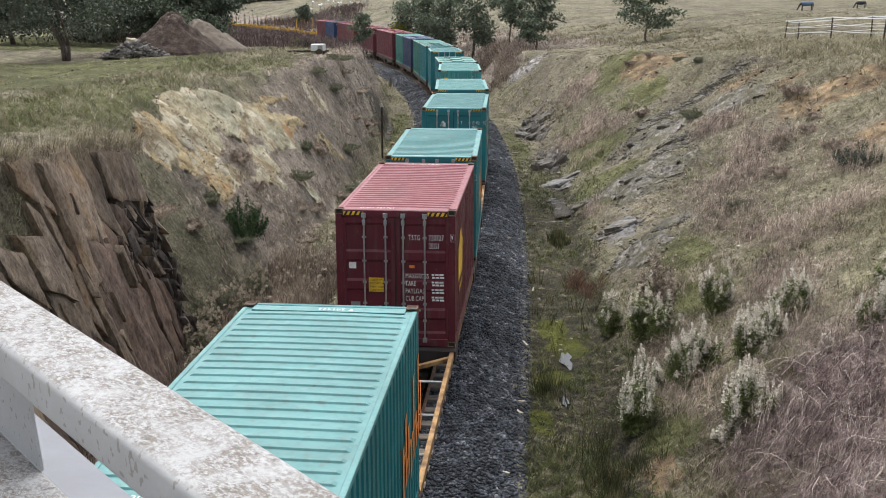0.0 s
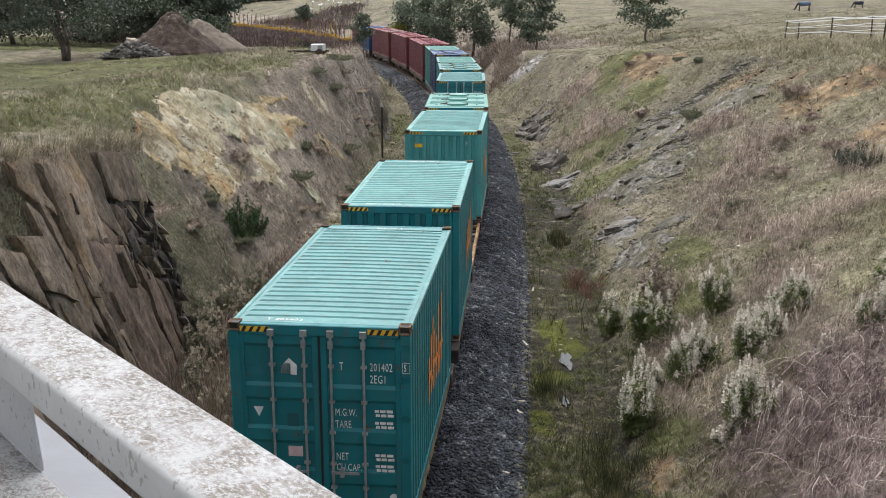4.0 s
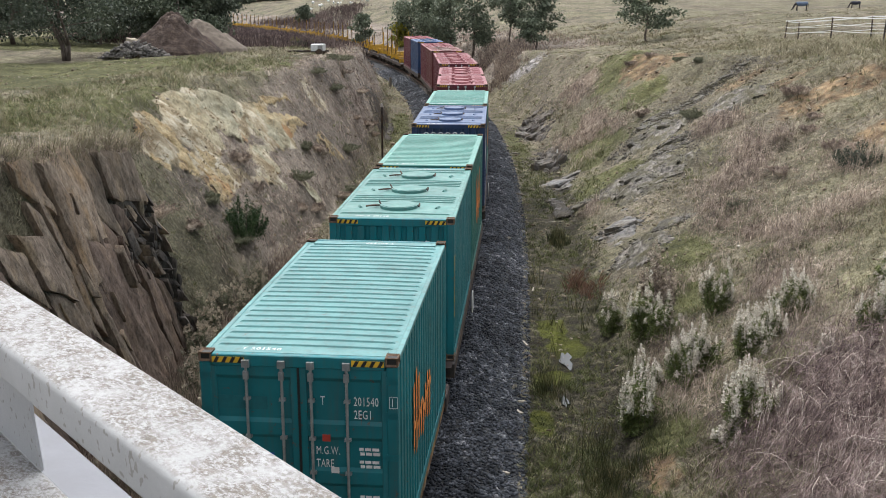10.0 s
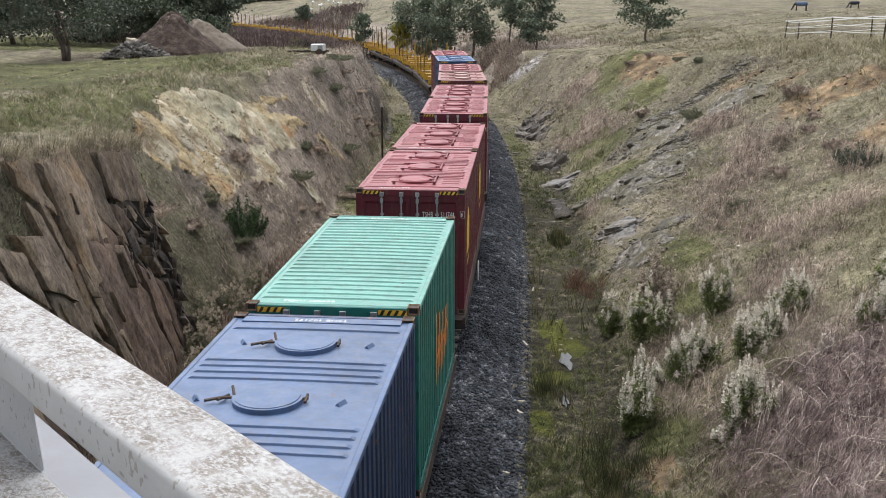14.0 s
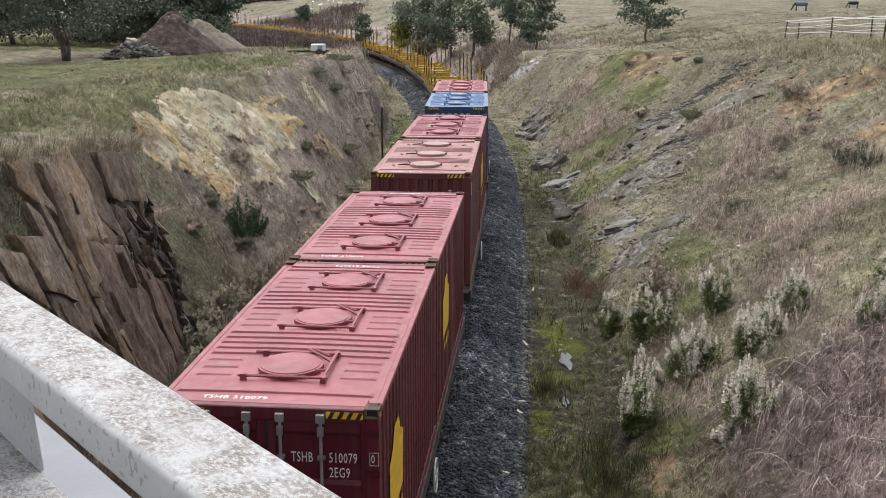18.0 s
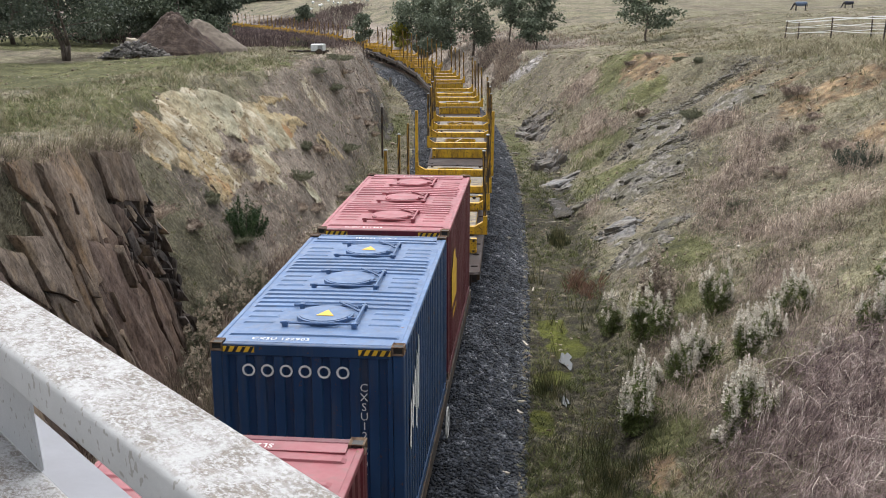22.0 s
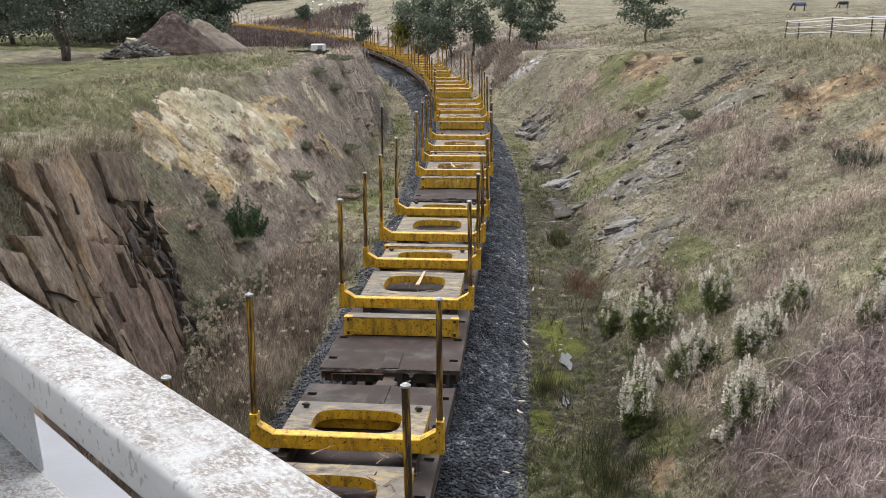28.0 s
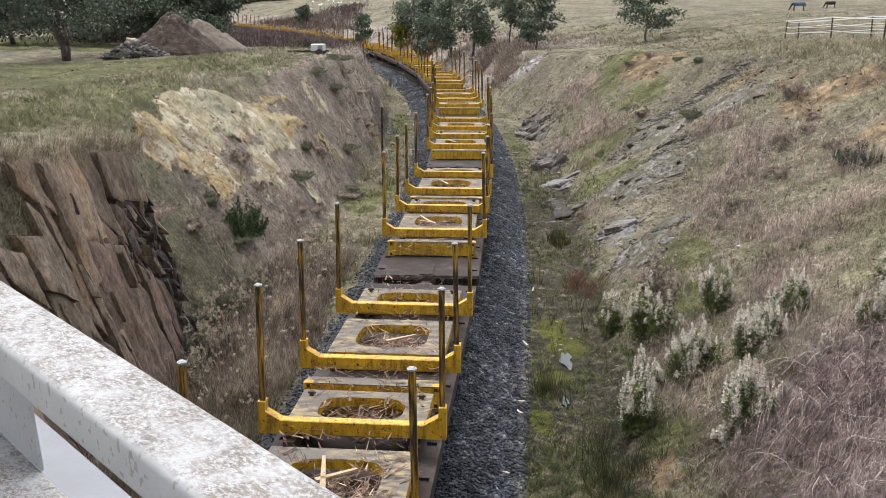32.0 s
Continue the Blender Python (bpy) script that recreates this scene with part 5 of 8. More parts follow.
def log_cradle(posts="STREAK"):
    """A 20-foot yellow timber frame: end beam, two stanchion beams, two floor plates with openings."""
    c = thing("timber_cradle", Matrix(), "yellow steel timber cradle with tall stanchion posts", "timber cradle", "timber cradles on wagons")
    e = part("end_beam", LM["end_beam"], c, pose(0, 0, 0))
    part("top_plate", LM["end_beam_top"], e)
    for x in (-1.14, 1.14):
        part("corner_block", LM["block"], c, pose(x, 0, 0))
    for i, y in enumerate((1.05, 4.5)):
        b = part("cross_beam", LM["cross_beam"], c, pose(0, y, 0))
        for x in (-1.44, 1.44):
            p = part("post", LM["post_yellow" if posts == "YELLOW" and i else "post"], b, pose(x, 0, 0, random.uniform(-0.8, 0.8), random.uniform(-1.2, 1.2), 0), "yellow post streaked with black grime")
            if posts != "YELLOW":
                part("cap", LM["cap"], p, label="worn pale cap")
    part("floor_plate", LM["panel"], c, pose(0, 2.72, 0), "scuffed plate with a rounded opening")
    part("floor_plate", LM["panel_b"], c, pose(0, 5.36, 0), "scuffed plate with a rounded opening")
    for y in (2.6, 5.2):
        for x in (-1.0, 1.0):
            part("bearer", LM["leg"], c, pose(x, y, 0))
    for x in (-0.95, 0.95):
        part("shackle", LM["shackle"], c, pose(x, 5.85, 0))
    part("tail_beam", LM["end_beam"], c, pose(0, 6.058, 0, 0, 0, 180) @ Matrix.Diagonal((1.0, 0.4, 0.6, 1)))
    return c


# how far the train has run, and the pose of a body lying from ua to ub along it
RUN_AT = np.array([0, 8, 16, 22, 26, 30, 32.0])
RUN_SPEED = np.array([6.60, 6.70, 6.85, 7.00, 6.95, 6.87, 6.82])
_t = np.arange(0, 32.011, 0.01)
_v = np.interp(_t, RUN_AT, RUN_SPEED)
_run = np.concatenate([[0], np.cumsum((_v[1:] + _v[:-1]) / 2 * 0.01)])


def body_pose(ua, ub, t):
    run = float(np.interp(t, _t, _run))
    x0, y0, _ = on_track(ua + 2.2 - run)
    x1, y1, _ = on_track(ub - 2.2 - run)
    return pose(float(x0 + x1) / 2, float(y0 + y1) / 2, 0, 0, 0, math.degrees(math.atan2(-(x1 - x0), y1 - y0)))


TRAIN = []      # (thing, near end and far end of the wagon it rides on, place on that wagon)
WHEELS = []


def assemble_train():
    boxes = [(u, make()) for u, make in LOAD]
    pairs = [(0, 1), (2, 3), (4, 5), (6, 7)] + [(k, k + 1) for k in range(8, 20, 2)]
    for a, b in pairs:
        ua, ub = boxes[a][0] - 0.4, boxes[b][0] + CL + 0.4
        mid = (ua + ub) / 2
        if a < 8:
            w, wheels = skeletal_wagon(ub - ua, boxes[a][0] + CL - mid, boxes[b][0] - mid)
        else:
            w, wheels = flat_wagon(ub - ua)
        TRAIN.append((w, ua, ub, Matrix()))
        WHEELS.extend(wheels)
        for k in (a, b):
            TRAIN.append((boxes[k][1], ua, ub, Matrix.Translation((0, boxes[k][0] + CL / 2 - mid, DECK_Z))))
    w0, _ = log_wagon()
    c0, c1 = log_cradle(), log_cradle("YELLOW")
    for k in range(17):
        eb = 177.35 + 17.2 * k
        ua, ub = eb - 1.95, eb + 14.35
        w = w0 if k == 0 else copy_thing(w0, Matrix())
        WHEELS.extend(o for o in w.children_recursive if o.name.startswith("wheelset"))
        TRAIN.append((w, ua, ub, Matrix()))
        for j in (0, 1):
            kind = c1 if (k == 0 and j == 1) else c0
            c = kind if (k == 0) else copy_thing(c0, Matrix())
            TRAIN.append((c, ua, ub, Matrix.Translation((0, eb + 6.4 * j - (ua + ub) / 2, DECK_Z))))


assemble_train()
for body, ua, ub, m in TRAIN:
    body.matrix_basis = body_pose(ua, ub, 0) @ m

# ---- the road bridge that the view is from ----
ALONG, OUT = Vector((0.644, -0.765, 0)), Vector((0.765, 0.644, 0))
BRIDGE = Matrix.LocRotScale((0, 0, 0), Euler((0, 0, math.atan2(-0.765, 0.644))), None)     # its x runs along the parapet, y away from the road


def weathered_white():
    m, nt, b = shader("white_paint_with_lichen")
    co = place_of(nt, False)
    geo = nt.nodes.new("ShaderNodeNewGeometry")
    sep = nt.nodes.new("ShaderNodeSeparateXYZ")
    nt.links.new(geo.outputs["Normal"], sep.inputs[0])
    up = steps(nt, sep.outputs["Z"], [(0.60, 0.0), (1.0, 1.0)])
    white = steps(nt, grain(nt, co, 6.0, 6.0), [(0.3, (0.33, 0.335, 0.342)), (0.7, (0.41, 0.416, 0.426))])
    dirt = steps(nt, grain(nt, co, 130.0, 9.0, (0.8, 1.2, 1.0), 0.8), [(0.43, 0.0), (0.53, 0.95)])
    wide = steps(nt, grain(nt, co, 16.0, 7.0, None, 0.75), [(0.38, 0.15), (0.56, 1.0)])
    lichen = blend(nt, 1.0, dirt, wide, "MULTIPLY")
    lichen = blend(nt, 1.0, lichen, up, "MULTIPLY")
    col = blend(nt, lichen, white, steps(nt, grain(nt, co, 90.0, 3.0), [(0.3, (0.062, 0.048, 0.036)), (0.7, (0.165, 0.138, 0.110))]))
    chips = steps(nt, grain(nt, co, 120.0, 2.0, (0.7, 1.0, 0.6), 0.4), [(0.655, 0.0), (0.675, 0.75)])
    col = blend(nt, chips, col, (0.20, 0.19, 0.17))
    nt.links.new(col, b.inputs["Base Color"])
    b.inputs["Roughness"].default_value = 0.55
    relief(nt, b, dirt, 0.35, 0.003)
    return m


def rounded_bar(x0, x1, y0, y1, z0, z1, r=0.012, n=5):
    """A rail with rounded long edges."""
    ring = []
    for cx, cz, a0 in ((y1 - r, z1 - r, 0), (y0 + r, z1 - r, 90), (y0 + r, z0 + r, 180), (y1 - r, z0 + r, 270)):
        ring += [(cx + r * math.cos(math.radians(a0 + 90 * k / n)), cz + r * math.sin(math.radians(a0 + 90 * k / n))) for k in range(n + 1)]
    sh = Shape()
    sh.sheet([[(x, a, b) for a, b in ring + ring[:1]] for x in np.linspace(x0, x1, 12)])
    k = len(ring)
    sh.put([(x0, a, b) for a, b in ring], [tuple(range(k))]).put([(x1, a, b) for a, b in ring], [tuple(range(k - 1, -1, -1))])
    return sh


def build_bridge():
    white = weathered_white()
    smooth_white = surface("pale_painted_ledge", [(0.3, (0.155, 0.162, 0.187)), (0.7, (0.182, 0.190, 0.215))], 3.0, 0.5, 0, 0.1, stains=(0.15, 0.154, 0.172), stain_scale=2.0)
    rail = thing("bridge_parapet", BRIDGE, "white-painted steel parapet rail speckled with lichen", "parapet")
    part("top_rail", rounded_bar(-9, 9, 0.428, 0.546, 7.570, 7.636).mesh("top_rail", white, True), rail, label="lichen-speckled white top rail")
    part("lower_rail", rounded_bar(-9, 9, 0.428, 0.546, 7.240, 7.306).mesh("lower_rail", white, True), rail, label="lichen-speckled white lower rail")
    post = Shape().slab([(-0.40, 7.307), (0.106, 7.307), (0.084, 7.40), (0.072, 7.569), (-0.40, 7.569)], 0.540, 0.5455, axis="y").box(-0.07, 0.07, 0.495, 0.535, 6.62, 7.239, edge=0.006).mesh("post", white)
    for k in range(-4, 5):
        part("post", post, rail, pose(-1.862 + 2.4 * k, 0, 0))
    concrete = surface("stained_bridge_concrete", [(0.3, (0.20, 0.195, 0.18)), (0.7, (0.36, 0.35, 0.33))], 4, 0.9, 0, 0.4, stains=(0.14, 0.13, 0.12))
    deck = thing("bridge_deck", BRIDGE, "concrete road deck of the overbridge", "bridge", kind="structure", data=Shape().box(-13, 13, -5.0, 0.62, 6.2, 6.62).mesh("bridge_deck", concrete))
    part("edge_ledge", Shape().box(-13, 13, 0.40, 0.930, 6.86, 6.90, edge=0.003).box(-13, 13, 0.60, 0.66, 6.3, 6.86).mesh("edge_ledge", smooth_white), deck, label="smooth pale painted edge ledge")
    # added dark strip: makes the gap past the ledge read as deep shade
    part("edge_girder", Shape().box(-13, 13, 0.934, 1.02, 6.30, 6.66, edge=0.006).mesh("edge_girder", BLACK_STEEL), deck, label="added dark strip standing in for shade beyond the ledge")
    for x in (-11.5, 11.5):
        part("abutment", Shape().box(x - 1.5, x + 1.5, -5, 0.6, -1.0, 6.2).mesh("abutment", concrete), deck)
    far_rail = copy_thing(rail, BRIDGE @ pose(0, -4.3, 0, 0, 0, 180) @ pose(0, -0.97, 0))
    twig = Shape()
    for a, b in (((0, 0, 0), (0.03, 0.06, 0.004)), ((0.03, 0.06, 0.004), (0.09, 0.075, 0.004)), ((0.05, 0.066, 0.004), (0.07, 0.06, 0.006))):
        twig.tube(a, b, 0.0022, 5)
    thing("twig", BRIDGE @ pose(-2.33, 0.74, 6.905), "thin dry twig lying on the ledge", "twig", data=twig.mesh("twig", BARK))
    leaf = Shape().put([(0, 0, 0.003), (0.016, 0.007, 0.008), (0.04, 0.002, 0.004), (0.018, -0.006, 0.006)], [(0, 1, 2, 3)]).mesh("dry_leaf", DEAD_STEM)
    for x, y in ((-2.92, 0.80), (-2.98, 0.84), (-2.78, 0.70), (-2.87, 0.78)):
        thing("dry_leaf", BRIDGE @ pose(x, y, 6.902, 0, 0, random.uniform(0, 360)), "small curled brown leaf on the ledge", "leaf", "leaves on the ledge", data=leaf)


build_bridge()


# ---- rock: the slab face beside the bridge and the outcrops on the other bank ----
def on_face(s, h, out):
    """Places on the rock face: s along the line, h above its foot, out towards the track."""
    x, y, _ = on_track(s, -(5.72 + 0.95 * h / 5.5) + out)
    return np.stack([x, y, -0.62 + h], -1)


def face_top(s):
    return 5.45 + 0.085 * np.clip(23.2 - s, 0, 7) + 0.10 * rough(s, 0 * s, 0.8, 91)


def rock_slab(rg, a0, a1, h0, h1, low, high, out0, tilt, thick=0.6, lean=0.36, step=0.075):
    """A slab of the face: a run along it, h upwards; low and high slope its ends. Striated, flaked and chipped at its edges, its sides run back."""
    nu, nv = max(3, int((a1 - a0) / step)), max(3, int((h1 - h0) / (step * 1.2)))
    seed = int(rg.integers(1, 900))
    u, v = np.meshgrid(np.linspace(0, 1, nu + 1), np.linspace(0, 1, nv + 1))
    w, l, am, hm = a1 - a0, h1 - h0, (a0 + a1) / 2, (h0 + h1) / 2
    a = a0 + u * w
    h = (h0 + low * (a - am)) * (1 - v) + (h1 + high * (a - am)) * v
    jag = min(1.0, w / 0.5)
    a = a + jag * (1 - u) * (0.07 * rough(h, 0 * h + seed, 0.7, seed) + 0.03 * rough(h, 0 * h, 0.2, seed + 1)) + jag * u * (0.07 * rough(h, 0 * h + seed, 0.7, seed + 2) + 0.03 * rough(h, 0 * h, 0.2, seed + 3))
    h = h + jag * (1 - v) * 0.07 * rough(a, 0 * a, 0.25, seed + 4) + jag * v * 0.08 * rough(a, 0 * a, 0.25, seed + 5)
    out = out0 + tilt[0] * (a - am) + tilt[1] * (h - hm)
    out = out + 0.035 * rough(a * 2.2, h * 0.6, 0.5, seed) + 0.016 * rough(a * 5, h * 0.8, 0.5, seed + 6) + 0.008 * rough(a, h, 0.11, seed + 7)
    out = out - 0.035 * jag * ramp(rough(a * 2.0, h * 0.7, 0.6, seed + 8), 0.18, 0.26) - 0.02 * jag * ramp(rough(a * 3, h, 0.5, seed + 9), 0.3, 0.36)
    rim = np.minimum(np.minimum(u, 1 - u) * w, np.minimum(v, 1 - v) * l)
    out = out - 0.045 * (1 - ramp(rim, 0, 0.05)) * (0.6 + 0.5 * rough(a, h, 0.15, seed + 10))
    s = a + (5.6 - h) * lean
    front = on_face(s.ravel(), h.ravel(), out.ravel())
    n = nu + 1
    i = (np.arange(nv)[:, None] * n + np.arange(nu)[None]).ravel()
    f = [np.stack([i, i + 1, i + n + 1, i + n], 1)]
    ring = np.concatenate([np.arange(n), np.arange(1, nv + 1) * n + nu, nv * n + np.arange(nu - 1, -1, -1), np.arange(nv - 1, 0, -1) * n])
    k = len(ring)
    back = on_face(s.ravel()[ring], h.ravel()[ring], out.ravel()[ring] - thick)
    q, m = np.arange(k), len(front)
    f.append(np.stack([m + q, m + k + q, m + k + (q + 1) % k, m + (q + 1) % k], 1))
    return np.concatenate([front, front[ring], back]), np.concatenate(f)


def slab_rock(name, stops, tan, rough_=0.8, vary=0.25):
    """Slabby rock: streaks down the dip, tan weathering and fine dark cracks."""
    m, nt, b = shader(name)
    co = place_of(nt)
    mp = nt.nodes.new("ShaderNodeMapping")
    mp.inputs["Rotation"].default_value = (math.radians(-20), 0, 0)
    nt.links.new(co, mp.inputs["Vector"])
    co = mp.outputs[0]
    col = steps(nt, grain(nt, co, 2.6, 9.0, (2.6, 2.6, 0.5), 0.7), stops)
    col = blend(nt, steps(nt, grain(nt, co, 1.1, 7.0, (2.0, 2.0, 0.55), 0.65), [(0.50, 0.0), (0.66, 0.75)]), col, tan)
    col = blend(nt, 1.0, col, steps(nt, grain(nt, co, 9.0, 9.0, (1.4, 1.4, 0.7), 0.8), [(0.37, 0.45), (0.52, 1.0), (0.67, 1.25)]), "MULTIPLY")
    info = nt.nodes.new("ShaderNodeObjectInfo")
    col = blend(nt, 1.0, col, steps(nt, info.outputs["Random"], [(0.0, 1 - vary), (1.0, 1 + vary)]), "MULTIPLY")
    nt.links.new(col, b.inputs["Base Color"])
    b.inputs["Roughness"].default_value = rough_
    b.inputs["Specular IOR Level"].default_value = 0.3
    relief(nt, b, grain(nt, co, 7.0, 10.0, (2.0, 2.0, 0.7), 0.75), 0.9, 0.035)
    return m


def build_rock_face():
    """Long slabs that lean along the dip, a square slab at the top of the end, and a shattered dark zone below it."""
    rg = np.random.default_rng(11)
    face = thing("rock_face", Matrix(), "tall brown slabby rock face with dark cracks", "rock face", kind="structure")
    brown = slab_rock("brown_slab_rock", [(0.3, (0.105, 0.080, 0.062)), (0.5, (0.205, 0.160, 0.123)), (0.72, (0.36, 0.29, 0.225))], (0.37, 0.275, 0.175))
    red = slab_rock("reddish_slab_rock", [(0.3, (0.095, 0.066, 0.053)), (0.5, (0.180, 0.130, 0.103)), (0.72, (0.29, 0.220, 0.177))], (0.27, 0.19, 0.13))
    tan = slab_rock("tan_weathered_rock", [(0.3, (0.20, 0.15, 0.11)), (0.5, (0.34, 0.26, 0.195)), (0.72, (0.48, 0.39, 0.30))], (0.42, 0.27, 0.14))
    dark = slab_rock("dark_inner_and_shattered_rock", [(0.3, (0.05, 0.043, 0.039)), (0.5, (0.105, 0.090, 0.080)), (0.72, (0.18, 0.158, 0.142))], (0.16, 0.125, 0.09), vary=0.45)

    def slab(a0, a1, h0, h1, low, high, out, tilt, stone, name="rock_slab", thick=0.6):
        part(name, fast_mesh(name, *rock_slab(rg, a0, a1, h0, h1, low, high, out, tilt, thick), stone, smooth=True), face)

    bounds = [12.6, 13.6, 14.9, 15.9, 16.8, 17.65, 18.4, 18.95, 19.95, 20.85]
    for k, (a0, a1) in enumerate(zip(bounds, bounds[1:])):
        base = (0.30, 0.34, 0.28, 0.32, 0.36, 0.22, 0.34, 0.26, 0.18)[k]
        h, cut = -0.5, rg.uniform(-0.5, 0.2)
        while h < 5.4:
            top = float(face_top(np.array([a0 + 0.3]))[0]) - 0.05
            h2 = h + rg.uniform(2.2, 4.6)
            if h2 > top - 0.7:
                h2 = top
            if a1 < 17.7 and h < 4.4 < h2:
                h2 = 4.5
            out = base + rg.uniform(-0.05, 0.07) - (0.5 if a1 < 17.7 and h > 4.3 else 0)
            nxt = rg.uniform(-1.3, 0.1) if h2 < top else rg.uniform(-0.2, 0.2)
            # slabs set back behind the face take the dark stone, others go by height
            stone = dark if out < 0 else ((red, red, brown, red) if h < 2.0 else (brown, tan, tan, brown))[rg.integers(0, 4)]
            if h2 - h > 1.2 and rg.random() < 0.5:
                c = a0 + (a1 - a0) * rg.uniform(0.3, 0.7)
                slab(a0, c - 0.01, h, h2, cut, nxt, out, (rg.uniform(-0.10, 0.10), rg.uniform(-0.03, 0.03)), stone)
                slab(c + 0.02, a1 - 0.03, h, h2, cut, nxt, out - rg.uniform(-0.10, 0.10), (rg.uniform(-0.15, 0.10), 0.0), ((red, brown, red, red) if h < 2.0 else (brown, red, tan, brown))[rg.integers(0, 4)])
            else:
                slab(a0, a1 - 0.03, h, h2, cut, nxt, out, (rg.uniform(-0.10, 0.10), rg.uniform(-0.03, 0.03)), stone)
            h, cut = h2 + 0.045, nxt
    # the square slab at the end and its tan edge
    slab(20.87, 22.40, 4.25, 5.42, -0.25, -0.05, 0.34, (0.02, 0.02), brown)
    slab(22.42, 22.80, 4.05, 5.30, 0.1, 0.0, 0.24, (-0.35, 0.0), tan)
    slab(20.80, 21.35, 3.55, 4.22, -0.6, -0.3, 0.20, (0.2, 0.1), red)
    # reddish slabs below
    for a0, a1, h1 in ((20.87, 21.5, 2.75), (21.52, 22.0, 2.2), (22.02, 22.5, 1.5)):
        slab(a0, a1, -0.5, h1, 0.0, -0.5, 0.20 - 0.1 * (a1 - 21.5), (-0.10, 0.0), red)
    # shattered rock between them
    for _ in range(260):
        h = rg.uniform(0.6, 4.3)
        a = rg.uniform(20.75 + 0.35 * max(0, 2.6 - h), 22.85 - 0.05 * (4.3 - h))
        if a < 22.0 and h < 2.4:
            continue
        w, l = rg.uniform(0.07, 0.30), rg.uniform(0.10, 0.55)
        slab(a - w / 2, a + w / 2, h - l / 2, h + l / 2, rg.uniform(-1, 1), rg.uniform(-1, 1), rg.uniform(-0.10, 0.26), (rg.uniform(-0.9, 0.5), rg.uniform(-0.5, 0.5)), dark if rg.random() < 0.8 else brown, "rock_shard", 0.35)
    # thin flakes still clinging to the slabs
    for _ in range(22):
        a, h = rg.uniform(14.5, 20.8), rg.uniform(0.6, 5.0)
        if a < 17.8 and h > 4.2:
            continue
        w, l = rg.uniform(0.05, 0.20), rg.uniform(0.25, 1.1)
        slab(a - w / 2, a + w / 2, h - l / 2, h + l / 2, rg.uniform(-1.5, 1.5), rg.uniform(-1.5, 1.5), 0.34 + rg.uniform(-0.04, 0.04), (rg.uniform(-0.3, 0.3), 0.0), (brown, tan, red, brown)[rg.integers(0, 4)], "rock_shard", 0.3)
    # a dark core closes the joints; their shade is put into its colour
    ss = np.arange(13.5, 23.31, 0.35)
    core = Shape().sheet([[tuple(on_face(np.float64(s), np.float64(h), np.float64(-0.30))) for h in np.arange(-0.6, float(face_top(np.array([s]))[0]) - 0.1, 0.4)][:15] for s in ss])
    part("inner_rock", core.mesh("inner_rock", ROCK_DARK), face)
    # roots and turf hanging over the top and sprouting on the ledges
    n = 9000
    s = rg.uniform(14, 23.6, n)
    h = face_top(s) + rg.normal(0.02, 0.10, n)
    lo = rg.random(n) < 0.22
    s = np.where(lo, rg.normal(17.3, 0.5, n), s)
    h = np.where(lo, rg.uniform(4.5, 5.5, n), h)
    out = np.where(lo, -0.15, 0.12) + rg.normal(0, 0.14, n)
    base = on_face(s, h, out)
    l = rg.uniform(0.05, 0.24, n)
    tip = base + np.stack([rg.normal(0.35, 0.4, n) * l, rg.normal(-0.1, 0.4, n) * l, rg.normal(0.35, 0.6, n) * l], 1)
    v, f = strips(base, tip, np.stack([0 * l, 0 * l, l * 0.2], 1), rg.uniform(0.010, 0.022, n), 8)
    thing("ledge_turf", Matrix(), "grass and dead roots hanging over the rock", "grass", kind="stuff", data=fast_mesh("ledge_turf", v, f, DRY_GRASS))
    n = 4200
    s = rg.uniform(14, 23.8, n)
    base = on_face(s, face_top(s) + rg.normal(0.0, 0.09, n), rg.normal(0.08, 0.1, n))
    l = rg.uniform(0.12, 0.5, n)
    tip = base + np.stack([rg.normal(0.2, 0.5, n) * l, rg.normal(0, 0.5, n) * l, rg.normal(-0.2, 0.5, n) * l], 1)
    v, f = strips(base, tip, rg.normal(0, 0.05, (n, 3)), rg.uniform(0.008, 0.018, n), 9)
    thing("hanging_roots", Matrix(), "dead twigs and roots along the top of the rock", "roots", kind="stuff", data=fast_mesh("hanging_roots", v, f, DRY_TWIG))
    # loose dark rubble below the shattered end
    n = 420
    s, o = rg.uniform(20.5, 24.0, n), -rg.uniform(5.1, 5.75, n)
    x, y, _ = on_track(s, o)
    p = np.stack([x, y, ground_z(x, y) + 0.02], 1)
    thing("fallen_rubble", Matrix(), "dark rock rubble fallen at the foot of the face", "rubble", kind="stuff", data=stones("fallen_rubble", n, p, rg.uniform(0.03, 0.13, n), ROCK_DARK, 0.9))


